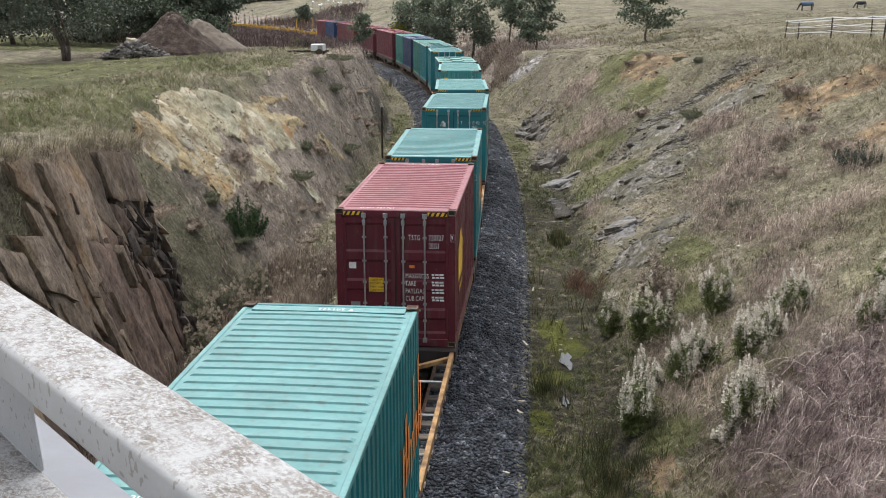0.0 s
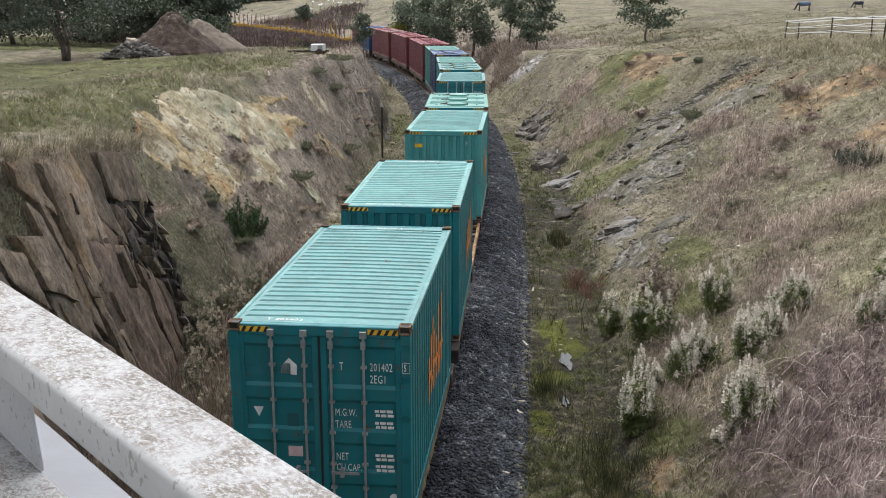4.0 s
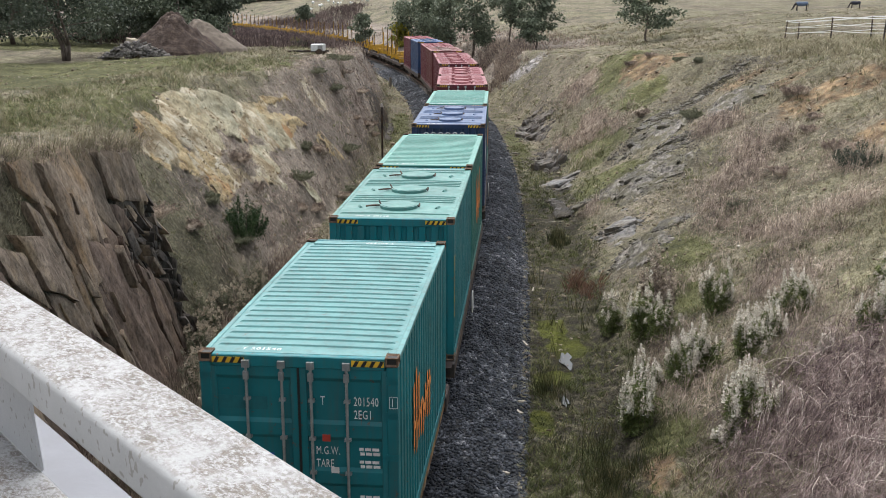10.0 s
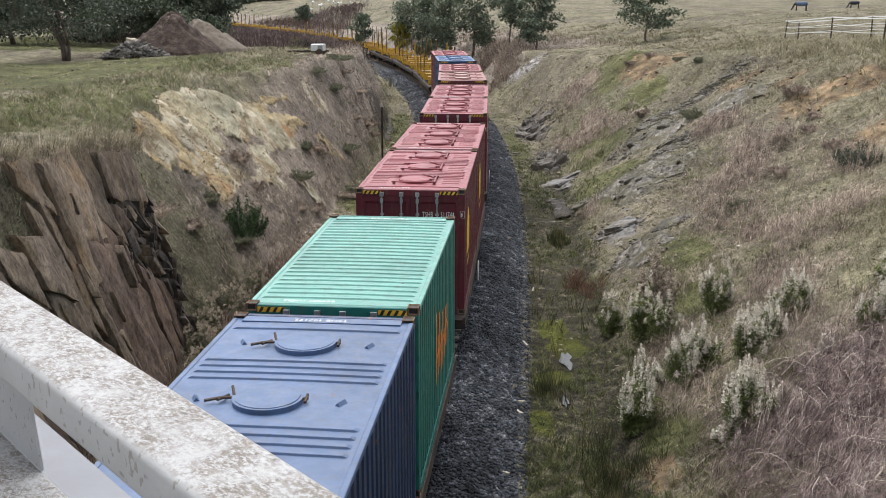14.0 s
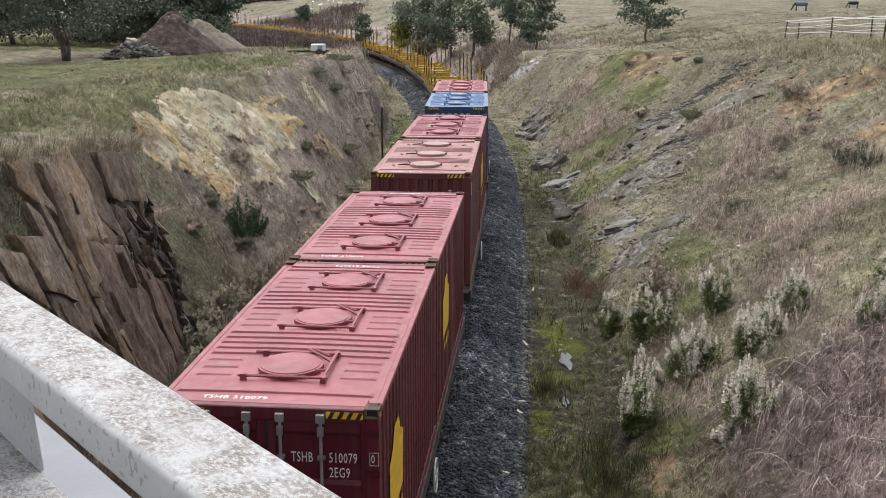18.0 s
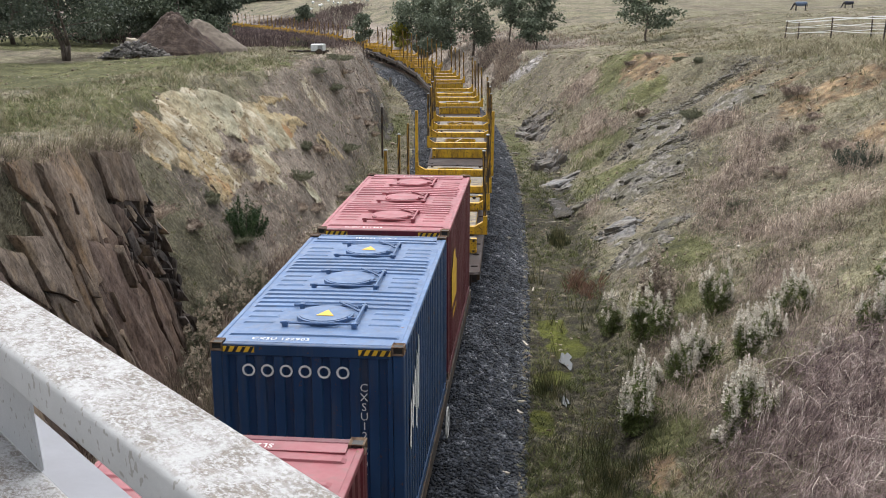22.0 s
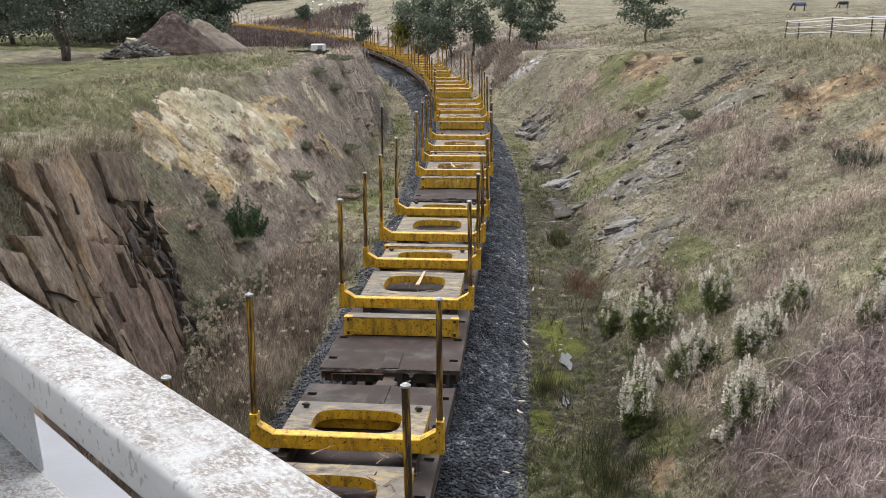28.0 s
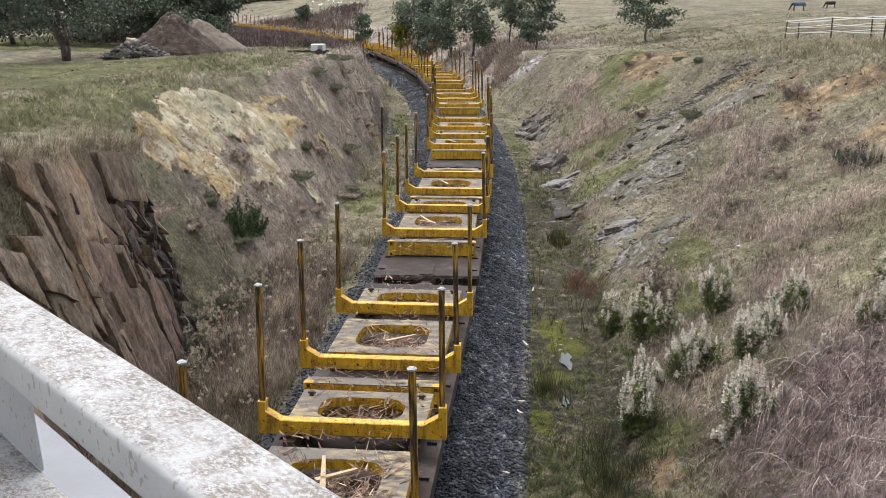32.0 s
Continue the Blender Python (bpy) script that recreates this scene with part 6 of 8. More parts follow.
def rock_meshes(mat, n=12, long=1.25, thick=1.0):
    out = []
    rg = random.Random(23)
    for _ in range(n):
        k = rg.choice((7, 8, 9, 10))
        ring = []
        for i in range(k):
            a = 2 * math.pi * i / k + rg.uniform(-0.3, 0.3)
            r = rg.uniform(0.55, 1.15)
            ring.append((r * math.cos(a) * long, r * math.sin(a) * 0.75))
        lift = [rg.uniform(-0.05, 0.06) * thick for _ in ring]
        cut = [rg.uniform(0.55, 0.95) for _ in ring]
        v = [(a * 1.02, b * 1.02, -0.45 * thick) for a, b in ring] + [(a, b, 0.08 * thick + q) for (a, b), q in zip(ring, lift)]
        v += [(a * c, b * c, 0.17 * thick + q * 0.5 + rg.uniform(-0.05, 0.05) * thick) for (a, b), q, c in zip(ring, lift, cut)] + [(rg.uniform(-0.2, 0.2), rg.uniform(-0.1, 0.1), 0.19 * thick)]
        f = [(q * k + i, q * k + (i + 1) % k, q * k + k + (i + 1) % k, q * k + k + i) for q in (0, 1) for i in range(k)] + [(2 * k + i, 2 * k + (i + 1) % k, 3 * k) for i in range(k)]
        out.append(Shape().put(v, f).mesh("rock", mat))
    return out


GREY_ROCKS, DARK_ROCKS = rock_meshes(ROCK_GREY, 14, 1.35, 1.0), rock_meshes(ROCK_FOOT, 12, 1.1, 1.9)


def bedrock(cx, cy, rx, ry, turn, seed, rise, pitch, mat):
    """Bedded rock laid bare: ledges that step up away from the track's near end, broken along their length."""
    gx, gy = np.meshgrid(np.arange(-1.35 * rx, 1.35 * rx, 0.07), np.arange(-1.35 * ry, 1.35 * ry, 0.045))
    x, y = cx + gx.ravel(), cy + gy.ravel()
    m = blob(x, y, cx, cy, rx, ry, turn)
    bend = 0.45 * rough(x, y, 0.9, seed) + 0.16 * rough(x, y, 0.3, seed + 1)
    t = (y + 0.62 * (x - cx) + bend) / pitch
    lift = 0.35 + 0.65 * ramp(rough(x, np.floor(t) * 5.0, 0.55, seed + 2), -0.5, 0.5)
    h = rise * (1 - (t - np.floor(t))) * lift + 0.5 * rise * ramp(rough(x, y, 0.8, seed + 3), -0.4, 0.5) + 0.05 * rough(x, y, 0.28, seed + 6) + 0.035 * rough(x, y, 0.12, seed + 4)
    z = ground_z(x, y) + np.where(m > 0.25, h, 0) - 0.09 * (1 - m) - 0.02
    n = gx.shape[1]
    i = (np.arange(gx.shape[0] - 1)[:, None] * n + np.arange(n - 1)[None]).ravel()
    f = np.stack([i, i + 1, i + n + 1, i + n], 1)
    f = f[m[f].mean(1) > 0.42 + 0.55 * rough(x, y, 0.45, seed + 5)[f[:, 0]]]
    used, back = np.unique(f, return_inverse=True)
    return fast_mesh("bedrock", np.stack([x, y, z], 1)[used], back.reshape(-1, 4), mat)


def outcrop(cx, cy, rx, ry, n, size, meshes, label, turn=0, seed=1, cat="rock outcrop"):
    """Bedded rocks breaking out of the turf, lying with the slope, in a few broken ledges."""
    rg = random.Random(seed)
    z0 = float(ground_z(cx, cy))
    o = thing("rock_outcrop", pose(cx, cy, z0), label, cat, "outcrops on the bank")
    wet = meshes is WET_ROCKS
    if ry >= 1.25 and meshes is not WHITE_ROCKS:
        part("bedrock", bedrock(cx, cy, 0.85 * rx, 0.9 * ry, turn, seed, 0.09 if wet else 0.17, 0.20 if wet else 0.24, meshes[0].materials[0]), o, pose(-cx, -cy, -z0), "stepped ledges of bedded rock")
    c, s = math.cos(math.radians(turn)), math.sin(math.radians(turn))
    ledges = [(rg.gauss(0, 0.35) * rx, rg.gauss(0, 0.45) * ry) for _ in range(max(2, n // 9))]
    pts, sizes = [], []
    for i in range(n):
        lu, lv = ledges[i % len(ledges)]
        u, v = lu + rg.gauss(0, 0.36) * rx, lv + rg.gauss(0, 0.14) * ry
        x, y = cx + u * c - v * s, cy + u * s + v * c
        z = float(ground_z(x, y))
        dz = (float(ground_z(x + 0.4, y)) - float(ground_z(x - 0.4, y))) / 0.8
        k = size * min(0.75, 0.20 * math.exp(rg.gauss(0, 0.55)))
        part("rock", rg.choice(meshes), o, pose(x - cx, y - cy, z - z0 + rg.uniform(0.02, 0.16) * k, rg.uniform(-12, 22), -math.degrees(math.atan(dz)) * 0.8 + rg.uniform(-9, 9), turn + rg.gauss(0, 22)) @ Matrix.Diagonal((k, k, k * rg.uniform(0.7, 1.3), 1)))
        pts.append((x, y))
    m = n * (30 if meshes is GREY_ROCKS else 14)
    q = np.array(rg.choices(pts, k=m)) + np.random.default_rng(seed).normal(0, 0.22 * (rx + ry) / 2, (m, 2))
    p = np.stack([q[:, 0], q[:, 1], ground_z(q[:, 0], q[:, 1])], 1)
    tagged(part("rubble", stones("rubble", m, p, np.random.default_rng(seed + 1).uniform(0.025, 0.09, m), meshes[0].materials[0], 0.6), o, pose(-cx, -cy, -z0)), "loose broken rock", "", "", "stuff")
    return o


grey_label = "grey bedded rock slabs breaking through the turf"
dark_label = "dark angular rocks along the foot of the bank"
WET_ROCKS = rock_meshes(ROCK_WET, 10, 1.35, 1.0)
WHITE_ROCKS = rock_meshes(surface("white_limestone_rubble", [(0.3, (0.20, 0.185, 0.175)), (0.7, (0.52, 0.49, 0.47))], 4, 0.85, vary=0.2), 5, 1.0, 1.6)
white_label = "white broken stone tipped down the bank"
for k, a in enumerate([(6.1, 34.3, 0.70, 2.3, 24, 0.75, WET_ROCKS, "wet shining grey rock slabs in the turf", -8), (6.05, 30.7, 0.9, 1.3, 24, 0.60, GREY_ROCKS, grey_label, 0), (7.4, 31.8, 0.7, 0.9, 14, 0.55, GREY_ROCKS, grey_label, 0),
                       (7.9, 39.7, 1.6, 2.4, 70, 0.80, GREY_ROCKS, grey_label, 6), (9.3, 42.0, 1.2, 1.2, 30, 0.75, GREY_ROCKS, grey_label, 6), (9.4, 45.7, 1.9, 1.6, 50, 0.8, GREY_ROCKS, grey_label, 10),
                       (12.5, 44.2, 1.3, 1.7, 40, 0.7, GREY_ROCKS, grey_label, 10), (5.6, 47.6, 0.6, 1.6, 40, 1.05, WET_ROCKS, "wet black rocks at the foot of the bank", 0), (5.6, 54.0, 0.6, 4.5, 110, 0.80, DARK_ROCKS, dark_label, 0),
                       (5.9, 65.5, 0.7, 5.0, 110, 1.05, DARK_ROCKS, dark_label, 0), (6.65, 85.8, 0.45, 3.4, 150, 0.62, WHITE_ROCKS, white_label, 13.6), (4.9, 42.0, 0.5, 2.4, 20, 0.5, DARK_ROCKS, dark_label, 0),
                       (-4.0, 66.0, 0.8, 5.0, 20, 0.5, DARK_ROCKS, dark_label, 0), (11.0, 49.5, 1.8, 1.2, 34, 0.6, GREY_ROCKS, grey_label, 10), (13.6, 50.0, 1.6, 1.2, 26, 0.55, GREY_ROCKS, grey_label, 10)]):
    outcrop(*a, seed=40 + k)
# a pale fallen stone beside the ballast and slivers of wood
for x, y, r, w in ((3.45, 45.6, 0.26, GREY_ROCKS), (2.35, 36.0, 0.12, GREY_ROCKS), (1.62, 22.0, 0.10, GREY_ROCKS), (1.9, 19.4, 0.09, GREY_ROCKS), (-2.6, 30.0, 0.10, GREY_ROCKS), (4.1, 58.0, 0.25, GREY_ROCKS), (2.9, 33.0, 0.08, GREY_ROCKS)):
    thing("stone", pose(x, y, float(ground_z(x, y)) + 0.03, 5, -4, 40 * x) @ Matrix.Diagonal((r, r, r, 1)), "loose pale stone lying beside the ballast", "stone", "loose stones", data=random.choice(w))
sliver = Shape().slab([(0, 0), (0.5, 0.03), (0.52, 0.06), (0.02, 0.07)], 0, 0.03).mesh("wood_sliver", surface("grey_split_wood", [(0.3, (0.25, 0.22, 0.18)), (0.7, (0.48, 0.44, 0.37))], 4, 0.9, stretch=(1, 8, 8)))
for x, y, a in ((1.25, 17.6, 130), (1.72, 20.6, 110), (1.8, 21.3, 160), (2.2, 25.0, 100), (1.1, 16.2, 120), (2.75, 30.0, 80), (4.05, 39.6, 30), (-4.0, 33.5, 10), (-3.4, 29.0, 60)):
    thing("wood_sliver", pose(x, y, float(ground_z(x, y)) + 0.05, 0, 3, a), "pale splinter of bark dropped beside the track", "wood", "bark splinters", data=sliver)


# puddles in the ditch
def water():
    m, nt, b = shader("still_ditch_water")
    b.inputs["Base Color"].default_value = (0.02, 0.022, 0.016, 1)
    b.inputs["Roughness"].default_value = 0.04
    relief(nt, b, grain(nt, place_of(nt), 8.0, 2.0), 0.05, 0.01)
    return m


WATER = water()
for x, y, rx, ry in ((3.05, 24.0, 0.17, 0.70), (2.70, 21.4, 0.11, 0.40), (2.48, 22.2, 0.10, 0.25)):
    z = float(ground_z(x, y)) + 0.035
    ring = [(rx * math.cos(a) * (0.8 + 0.28 * math.sin(3 * a + y) + 0.16 * math.sin(7 * a + 2 * y)), ry * math.sin(a) * (0.8 + 0.2 * math.sin(5 * a + x))) for a in (2 * math.pi * i / 40 for i in range(40))]
    thing("puddle", pose(x, y, z), "shallow puddle of still water in the ditch", "puddle", "puddles in the ditch", data=Shape().slab(ring, -0.03, 0.0).mesh("puddle", WATER))

# ---- plants ----
def strips(base, tip, bow, width, seed=0, cut=2):
    """Tapering blades from base to tip, bowed at their middle. Returns vertices and triangles."""
    n = len(base)
    rg = np.random.default_rng(seed)
    a = rg.uniform(0, 6.283, n)
    side = np.stack([np.cos(a), np.sin(a), np.zeros(n)], 1) * width[:, None] / 2
    if cut == 1:
        v = np.stack([base - side, base + side, tip], 1)
        return v.reshape(-1, 3), (np.array([[0, 1, 2]])[None] + 3 * np.arange(n)[:, None, None]).reshape(-1, 3)
    mid = (base + tip) / 2 + bow
    v = np.stack([base - side, base + side, mid - side * 0.7, mid + side * 0.7, tip], 1)
    t = np.array([[0, 1, 3], [0, 3, 2], [2, 3, 4]])
    return v.reshape(-1, 3), (t[None] + 5 * np.arange(n)[:, None, None]).reshape(-1, 3)


def join(*sets):
    vs, fs, ms, n = [], [], [], 0
    for k, (v, f) in enumerate(sets):
        vs.append(v)
        fs.append(f + n)
        ms.append(np.full(len(f), k))
        n += len(v)
    return np.concatenate(vs), np.concatenate(fs), np.concatenate(ms)


def leaves(centres, size, seed=0, long=1.6):
    """Small leaf-shaped quads (two triangles) in random attitudes."""
    n = len(centres)
    rg = np.random.default_rng(seed)
    u = rg.normal(size=(n, 3))
    u /= np.linalg.norm(u, axis=1, keepdims=True)
    w = np.cross(u, rg.normal(size=(n, 3)))
    w /= np.linalg.norm(w, axis=1, keepdims=True)
    u, w = u * size[:, None] * long / 2, w * size[:, None] / 2
    v = np.stack([centres - u, centres + w, centres + u, centres - w], 1)
    t = np.array([[0, 1, 2], [0, 2, 3]])
    return v.reshape(-1, 3), (t[None] + 4 * np.arange(n)[:, None, None]).reshape(-1, 3)


def scatter(n, r0, r1, a0, a1, seed, power=0.0):
    """Plan points, thicker near the bridge, thinner with distance."""
    rg = np.random.default_rng(seed)
    r = np.exp(rg.uniform(math.log(r0), math.log(r1), n))
    a = np.radians(rg.uniform(a0, a1, n))
    return r * np.sin(a), r * np.cos(a), r


# dry shrubby patches on the right bank: centre and radii
TWIGGY = [(11.1, 41.6, 1.0, 1.6), (11.2, 36.2, 1.3, 1.6), (9.9, 34.4, 1.1, 1.5), (8.8, 30.7, 1.2, 1.4), (5.75, 39.0, 0.45, 0.8), (7.8, 54.0, 1.6, 4.0), (9.0, 26.5, 1.6, 1.8), (6.6, 14.2, 1.6, 1.9), (7.8, 16.8, 1.5, 1.5), (5.2, 19.2, 0.8, 0.9),
          (5.1, 21.6, 0.7, 1.2), (6.6, 22.0, 1.2, 1.2), (12.0, 31.0, 1.2, 2.0), (8.4, 20.0, 1.4, 1.6), (10.8, 27.0, 1.3, 1.6), (8.6, 65.0, 1.2, 3.0), (5.9, 26.8, 0.7, 1.2), (8.2, 23.6, 1.2, 1.4)]


def build_grass():
    x, y, r = scatter(82000, 11.5, 130, -29, 31, 1)
    clay, ochre, green, scrub, moss, s, o = cover(x, y)
    rg = np.random.default_rng(2)
    twig = np.clip(sum(blob(x, y, *b) for b in TWIGGY), 0, 1)
    rocky = np.clip(sum(blob(x, y, a, b, c * 1.3, d * 1.2) for a, b, c, d in ROCKY), 0, 1)
    bare = np.maximum(np.maximum(clay, ochre), rocky)
    keep = (np.abs(o) > 2.75) & (rg.random(len(x)) > bare * 0.93) & (rg.random(len(x)) > twig * np.where((y < 18.5) & (o > 6), 0.85, 0.25)) & ~((o < -5.4) & (o > -7.0) & (s < 23.5))
    keep &= (rg.random(len(x)) > scrub * 0.7) & (rg.random(len(x)) > 0.85 * moss) & ~((np.hypot((x - 3.05) / 0.35, (y - 24.0) / 0.9) < 1) | (np.hypot((x - 2.7) / 0.22, (y - 21.4) / 0.5) < 1))
    x, y, r, green, s, o, twig = (q[keep] for q in (x, y, r, green, s, o, twig))
    z = ground_z(x, y)
    k = 9
    n = len(x)
    big = np.clip(r / 36, 0.8, 2.4)
    tall = (0.05 + 0.20 * rg.random(n) ** 2) + 0.14 * ramp(rough(x, y, 2.3, 51), -0.1, 0.7) + 0.03 * ramp(-o, 8, 10) * (1 - ramp(-o, 15, 22)) * ramp(rough(x, y, 3.0, 52), -0.3, 0.5) + 0.12 * ramp(o, 14, 17) * (1 - ramp(o, 22, 30))
    tall *= np.where(np.abs(o) > 24, 0.6, 1.0) * np.where((o > 2.5) & (o < 5.0), 0.62, 1.0) * (1 - 0.45 * ramp(r, 40, 85)) * (1 - 0.80 * ramp(-o, 12.5, 15.5)) * (1 - 0.45 * ramp(o, 5.5, 7) * (1 - ramp(o, 13.5, 15.5))) * (1 - 0.5 * ramp(-o, 4.5, 5.5) * (1 - ramp(-o, 8.5, 10)))
    is_green = rg.random(n) < np.clip(0.22 + 0.16 * ramp(o, 5, 6) * (1 - ramp(o, 10, 12)) + 0.66 * green + 0.60 * ramp(o, 2.5, 3.2) * (1 - ramp(o, 4.8, 6.0)), 0, 0.9)
    is_green &= ~((np.abs(o) > 7) & (rg.random(n) < 0.25)) & ~((o > 10) & (rg.random(n) < 0.6))
    X, Y, Z = (np.repeat(q, k) for q in (x, y, z))
    R = np.repeat(big, k)
    X = X + rg.normal(0, 0.055, n * k) * R
    Y = Y + rg.normal(0, 0.055, n * k) * R
    H = np.repeat(tall, k) * rg.uniform(0.5, 1.35, n * k) * (0.75 + 0.25 * R)
    base = np.stack([X, Y, Z - 0.02], 1)
    lean = rg.normal(0, 0.75, (n * k, 2)) + np.repeat(rg.normal(0, 0.5, (n, 2)), k, 0)
    tip = base + np.stack([lean[:, 0] * H, lean[:, 1] * H, H], 1)
    g = np.repeat(is_green, k)
    width = rg.uniform(0.011, 0.024, n * k) * R
    wet = np.repeat((o > 2.5) & (o < 5.3) & (s < 60) & (rg.random(n) < 0.65), k)
    for name, sel, mat, label in (("dry_grass", ~g & ~wet, DRY_GRASS, "straw-coloured dry grass tufts over the banks"), ("green_grass", g & ~wet, GREEN_GRASS, "patchy green grass among the dry tufts"),
                                  ("ditch_grass", wet, DITCH_GRASS, "dark sodden grass and weeds in the ditch")):
        bow = np.stack([-lean[sel, 0] * H[sel] * 0.16, -lean[sel, 1] * H[sel] * 0.16, H[sel] * 0.14], 1)
        v, f = strips(base[sel], tip[sel], bow, width[sel], 4)
        thing(name, Matrix(), label, "grass", kind="stuff", data=fast_mesh(name, v, f, mat))


def twigs(name, x, y, height, mat, label, per, seed, spread_=0.3, width=0.006, category="scrub", droop=0.25, splay=(0.2, 1.1), low=0.5):
    """Thickets of bare arching twigs."""
    rg = np.random.default_rng(seed)
    n = len(x)
    z = ground_z(x, y)
    X, Y, Z, H = (np.repeat(q, per) for q in (x, y, z, height))
    m = n * per
    a = rg.uniform(0, 6.283, m)
    H = H * rg.uniform(0.35, 1.2, m)
    reach = H * rg.uniform(*splay, m)
    start = rg.uniform(0, low, m)
    base = np.stack([X + rg.normal(0, spread_, m), Y + rg.normal(0, spread_, m), Z - 0.03 + start * H * 0.6], 1)
    tip = base + np.stack([np.cos(a) * reach, np.sin(a) * reach, H * rg.uniform(0.25, 1.0, m) * (1 - start * 0.4)], 1)
    bow = np.stack([-np.cos(a) * reach * droop, -np.sin(a) * reach * droop, H * droop], 1)
    dist = np.hypot(X, Y)
    v, f = strips(base, tip, bow, rg.uniform(0.9, 2.4, m) * width * np.clip(dist / 24, 0.8, 5), seed)
    return thing(name, Matrix(), label, category, kind="stuff", data=fast_mesh(name, v, f, mat))


def tangle(name, x, y, height, mat, label, per, seed, spread_=0.25, width=0.006, reach=(0.4, 1.3), category="scrub", wiggle=0.02):
    """Matted arching stems: each rises, bends over and falls again."""
    rg = np.random.default_rng(seed)
    X, Y, H = (np.repeat(q, per) for q in (x, y, height))
    m = len(X)
    X, Y = X + rg.normal(0, spread_, m), Y + rg.normal(0, spread_, m)
    a, L = rg.uniform(0, 6.283, m), rg.uniform(*reach, m)
    apex = H * rg.uniform(0.15, 1.0, m)
    turn = rg.normal(0, 0.5, m)
    pts = []
    px, py = X.copy(), Y.copy()
    k = 5
    start = rg.uniform(0, 0.6, m)
    for i in range(k + 1):
        u = i / k
        rise = np.sin(np.pi * np.clip(0.12 + start * 0.4 + u * (0.75 - 0.2 * start), 0, 1))
        pts.append(np.stack([px, py, apex * rise + rg.normal(0, wiggle * 0.7, m)], 1))
        px, py = px + np.cos(a + turn * u) * L / k + rg.normal(0, wiggle, m), py + np.sin(a + turn * u) * L / k + rg.normal(0, wiggle, m)
    P = np.stack(pts, 1)
    P[:, :, 2] += ground_z(P[:, :, 0].ravel(), P[:, :, 1].ravel()).reshape(m, k + 1)
    w = rg.uniform(0.6, 1.7, m) * width * np.clip(np.hypot(X, Y) / 22, 0.8, 5)
    side = np.stack([-np.sin(a), np.cos(a), rg.normal(0, 0.6, m)], 1) * w[:, None] / 2
    thin = np.linspace(1, 0.5, k + 1)[None, :, None]
    V = np.stack([P - side[:, None] * thin, P + side[:, None] * thin], 2).reshape(-1, 3)
    i = np.arange(k)
    q = np.stack([2 * i, 2 * i + 1, 2 * i + 3, 2 * i + 2], 1)
    F = (q[None] + 2 * (k + 1) * np.arange(m)[:, None, None]).reshape(-1, 4)
    return thing(name, Matrix(), label, category, kind="stuff", data=fast_mesh(name, V, F, mat))


def build_litter():
    """Clods on the clay, stones and dead scraps over the banks."""
    x, y, r = scatter(90000, 20, 75, -26, 3, 201)
    clay, ochre, green, scrub, moss, s, o = cover(x, y)
    rg = np.random.default_rng(202)
    ok = (clay > 0.25) & (rg.random(len(x)) < 0.75 * clay) & (rough(x, y, 0.9, 203) > -0.35)
    x, y, r = x[ok], y[ok], r[ok]
    p = np.stack([x, y, ground_z(x, y) + clay[ok] * (0.16 * rough(x + y, y, 0.8, 41) + 0.10 * rough(x, y - x, 0.4, 42))], 1)
    m = leafy("crumbled_clay_clods", [(0.0, (0.13, 0.09, 0.05)), (0.35, (0.28, 0.21, 0.125)), (0.7, (0.40, 0.345, 0.24)), (1.0, (0.56, 0.53, 0.44))], 0.95, 0.0)
    thing("clay_clods", Matrix(), "crumbling pale yellow clay clods on the bank", "clay", kind="stuff", data=stones("clay_clods", len(x), p, 0.015 + 0.055 * rg.random(len(x)) ** 3, m, 0.8))
    x, y, r = scatter(30000, 12, 90, -26, 31, 204)
    clay, ochre, green, scrub, moss, s, o = cover(x, y)
    ok = (np.abs(o) > 2.6) & (np.abs(o) < 19) & ~((o < -5.2) & (s < 24)) & (rg.random(len(x)) < 0.30 + 0.7 * ochre)
    x, y, r = x[ok], y[ok], r[ok]
    p = np.stack([x, y, ground_z(x, y) + 0.01], 1)
    m = leafy("scattered_stones", [(0.0, (0.06, 0.045, 0.032)), (0.4, (0.19, 0.15, 0.11)), (0.8, (0.36, 0.31, 0.25)), (1.0, (0.70, 0.66, 0.60))], 0.9, 0.0)
    thing("bank_stones", Matrix(), "small loose stones and earth clods over the banks", "stones", kind="stuff", data=stones("bank_stones", len(x), p, (0.012 + 0.06 * rg.random(len(x)) ** 4) * np.clip(r / 25, 0.8, 3), m, 0.7))


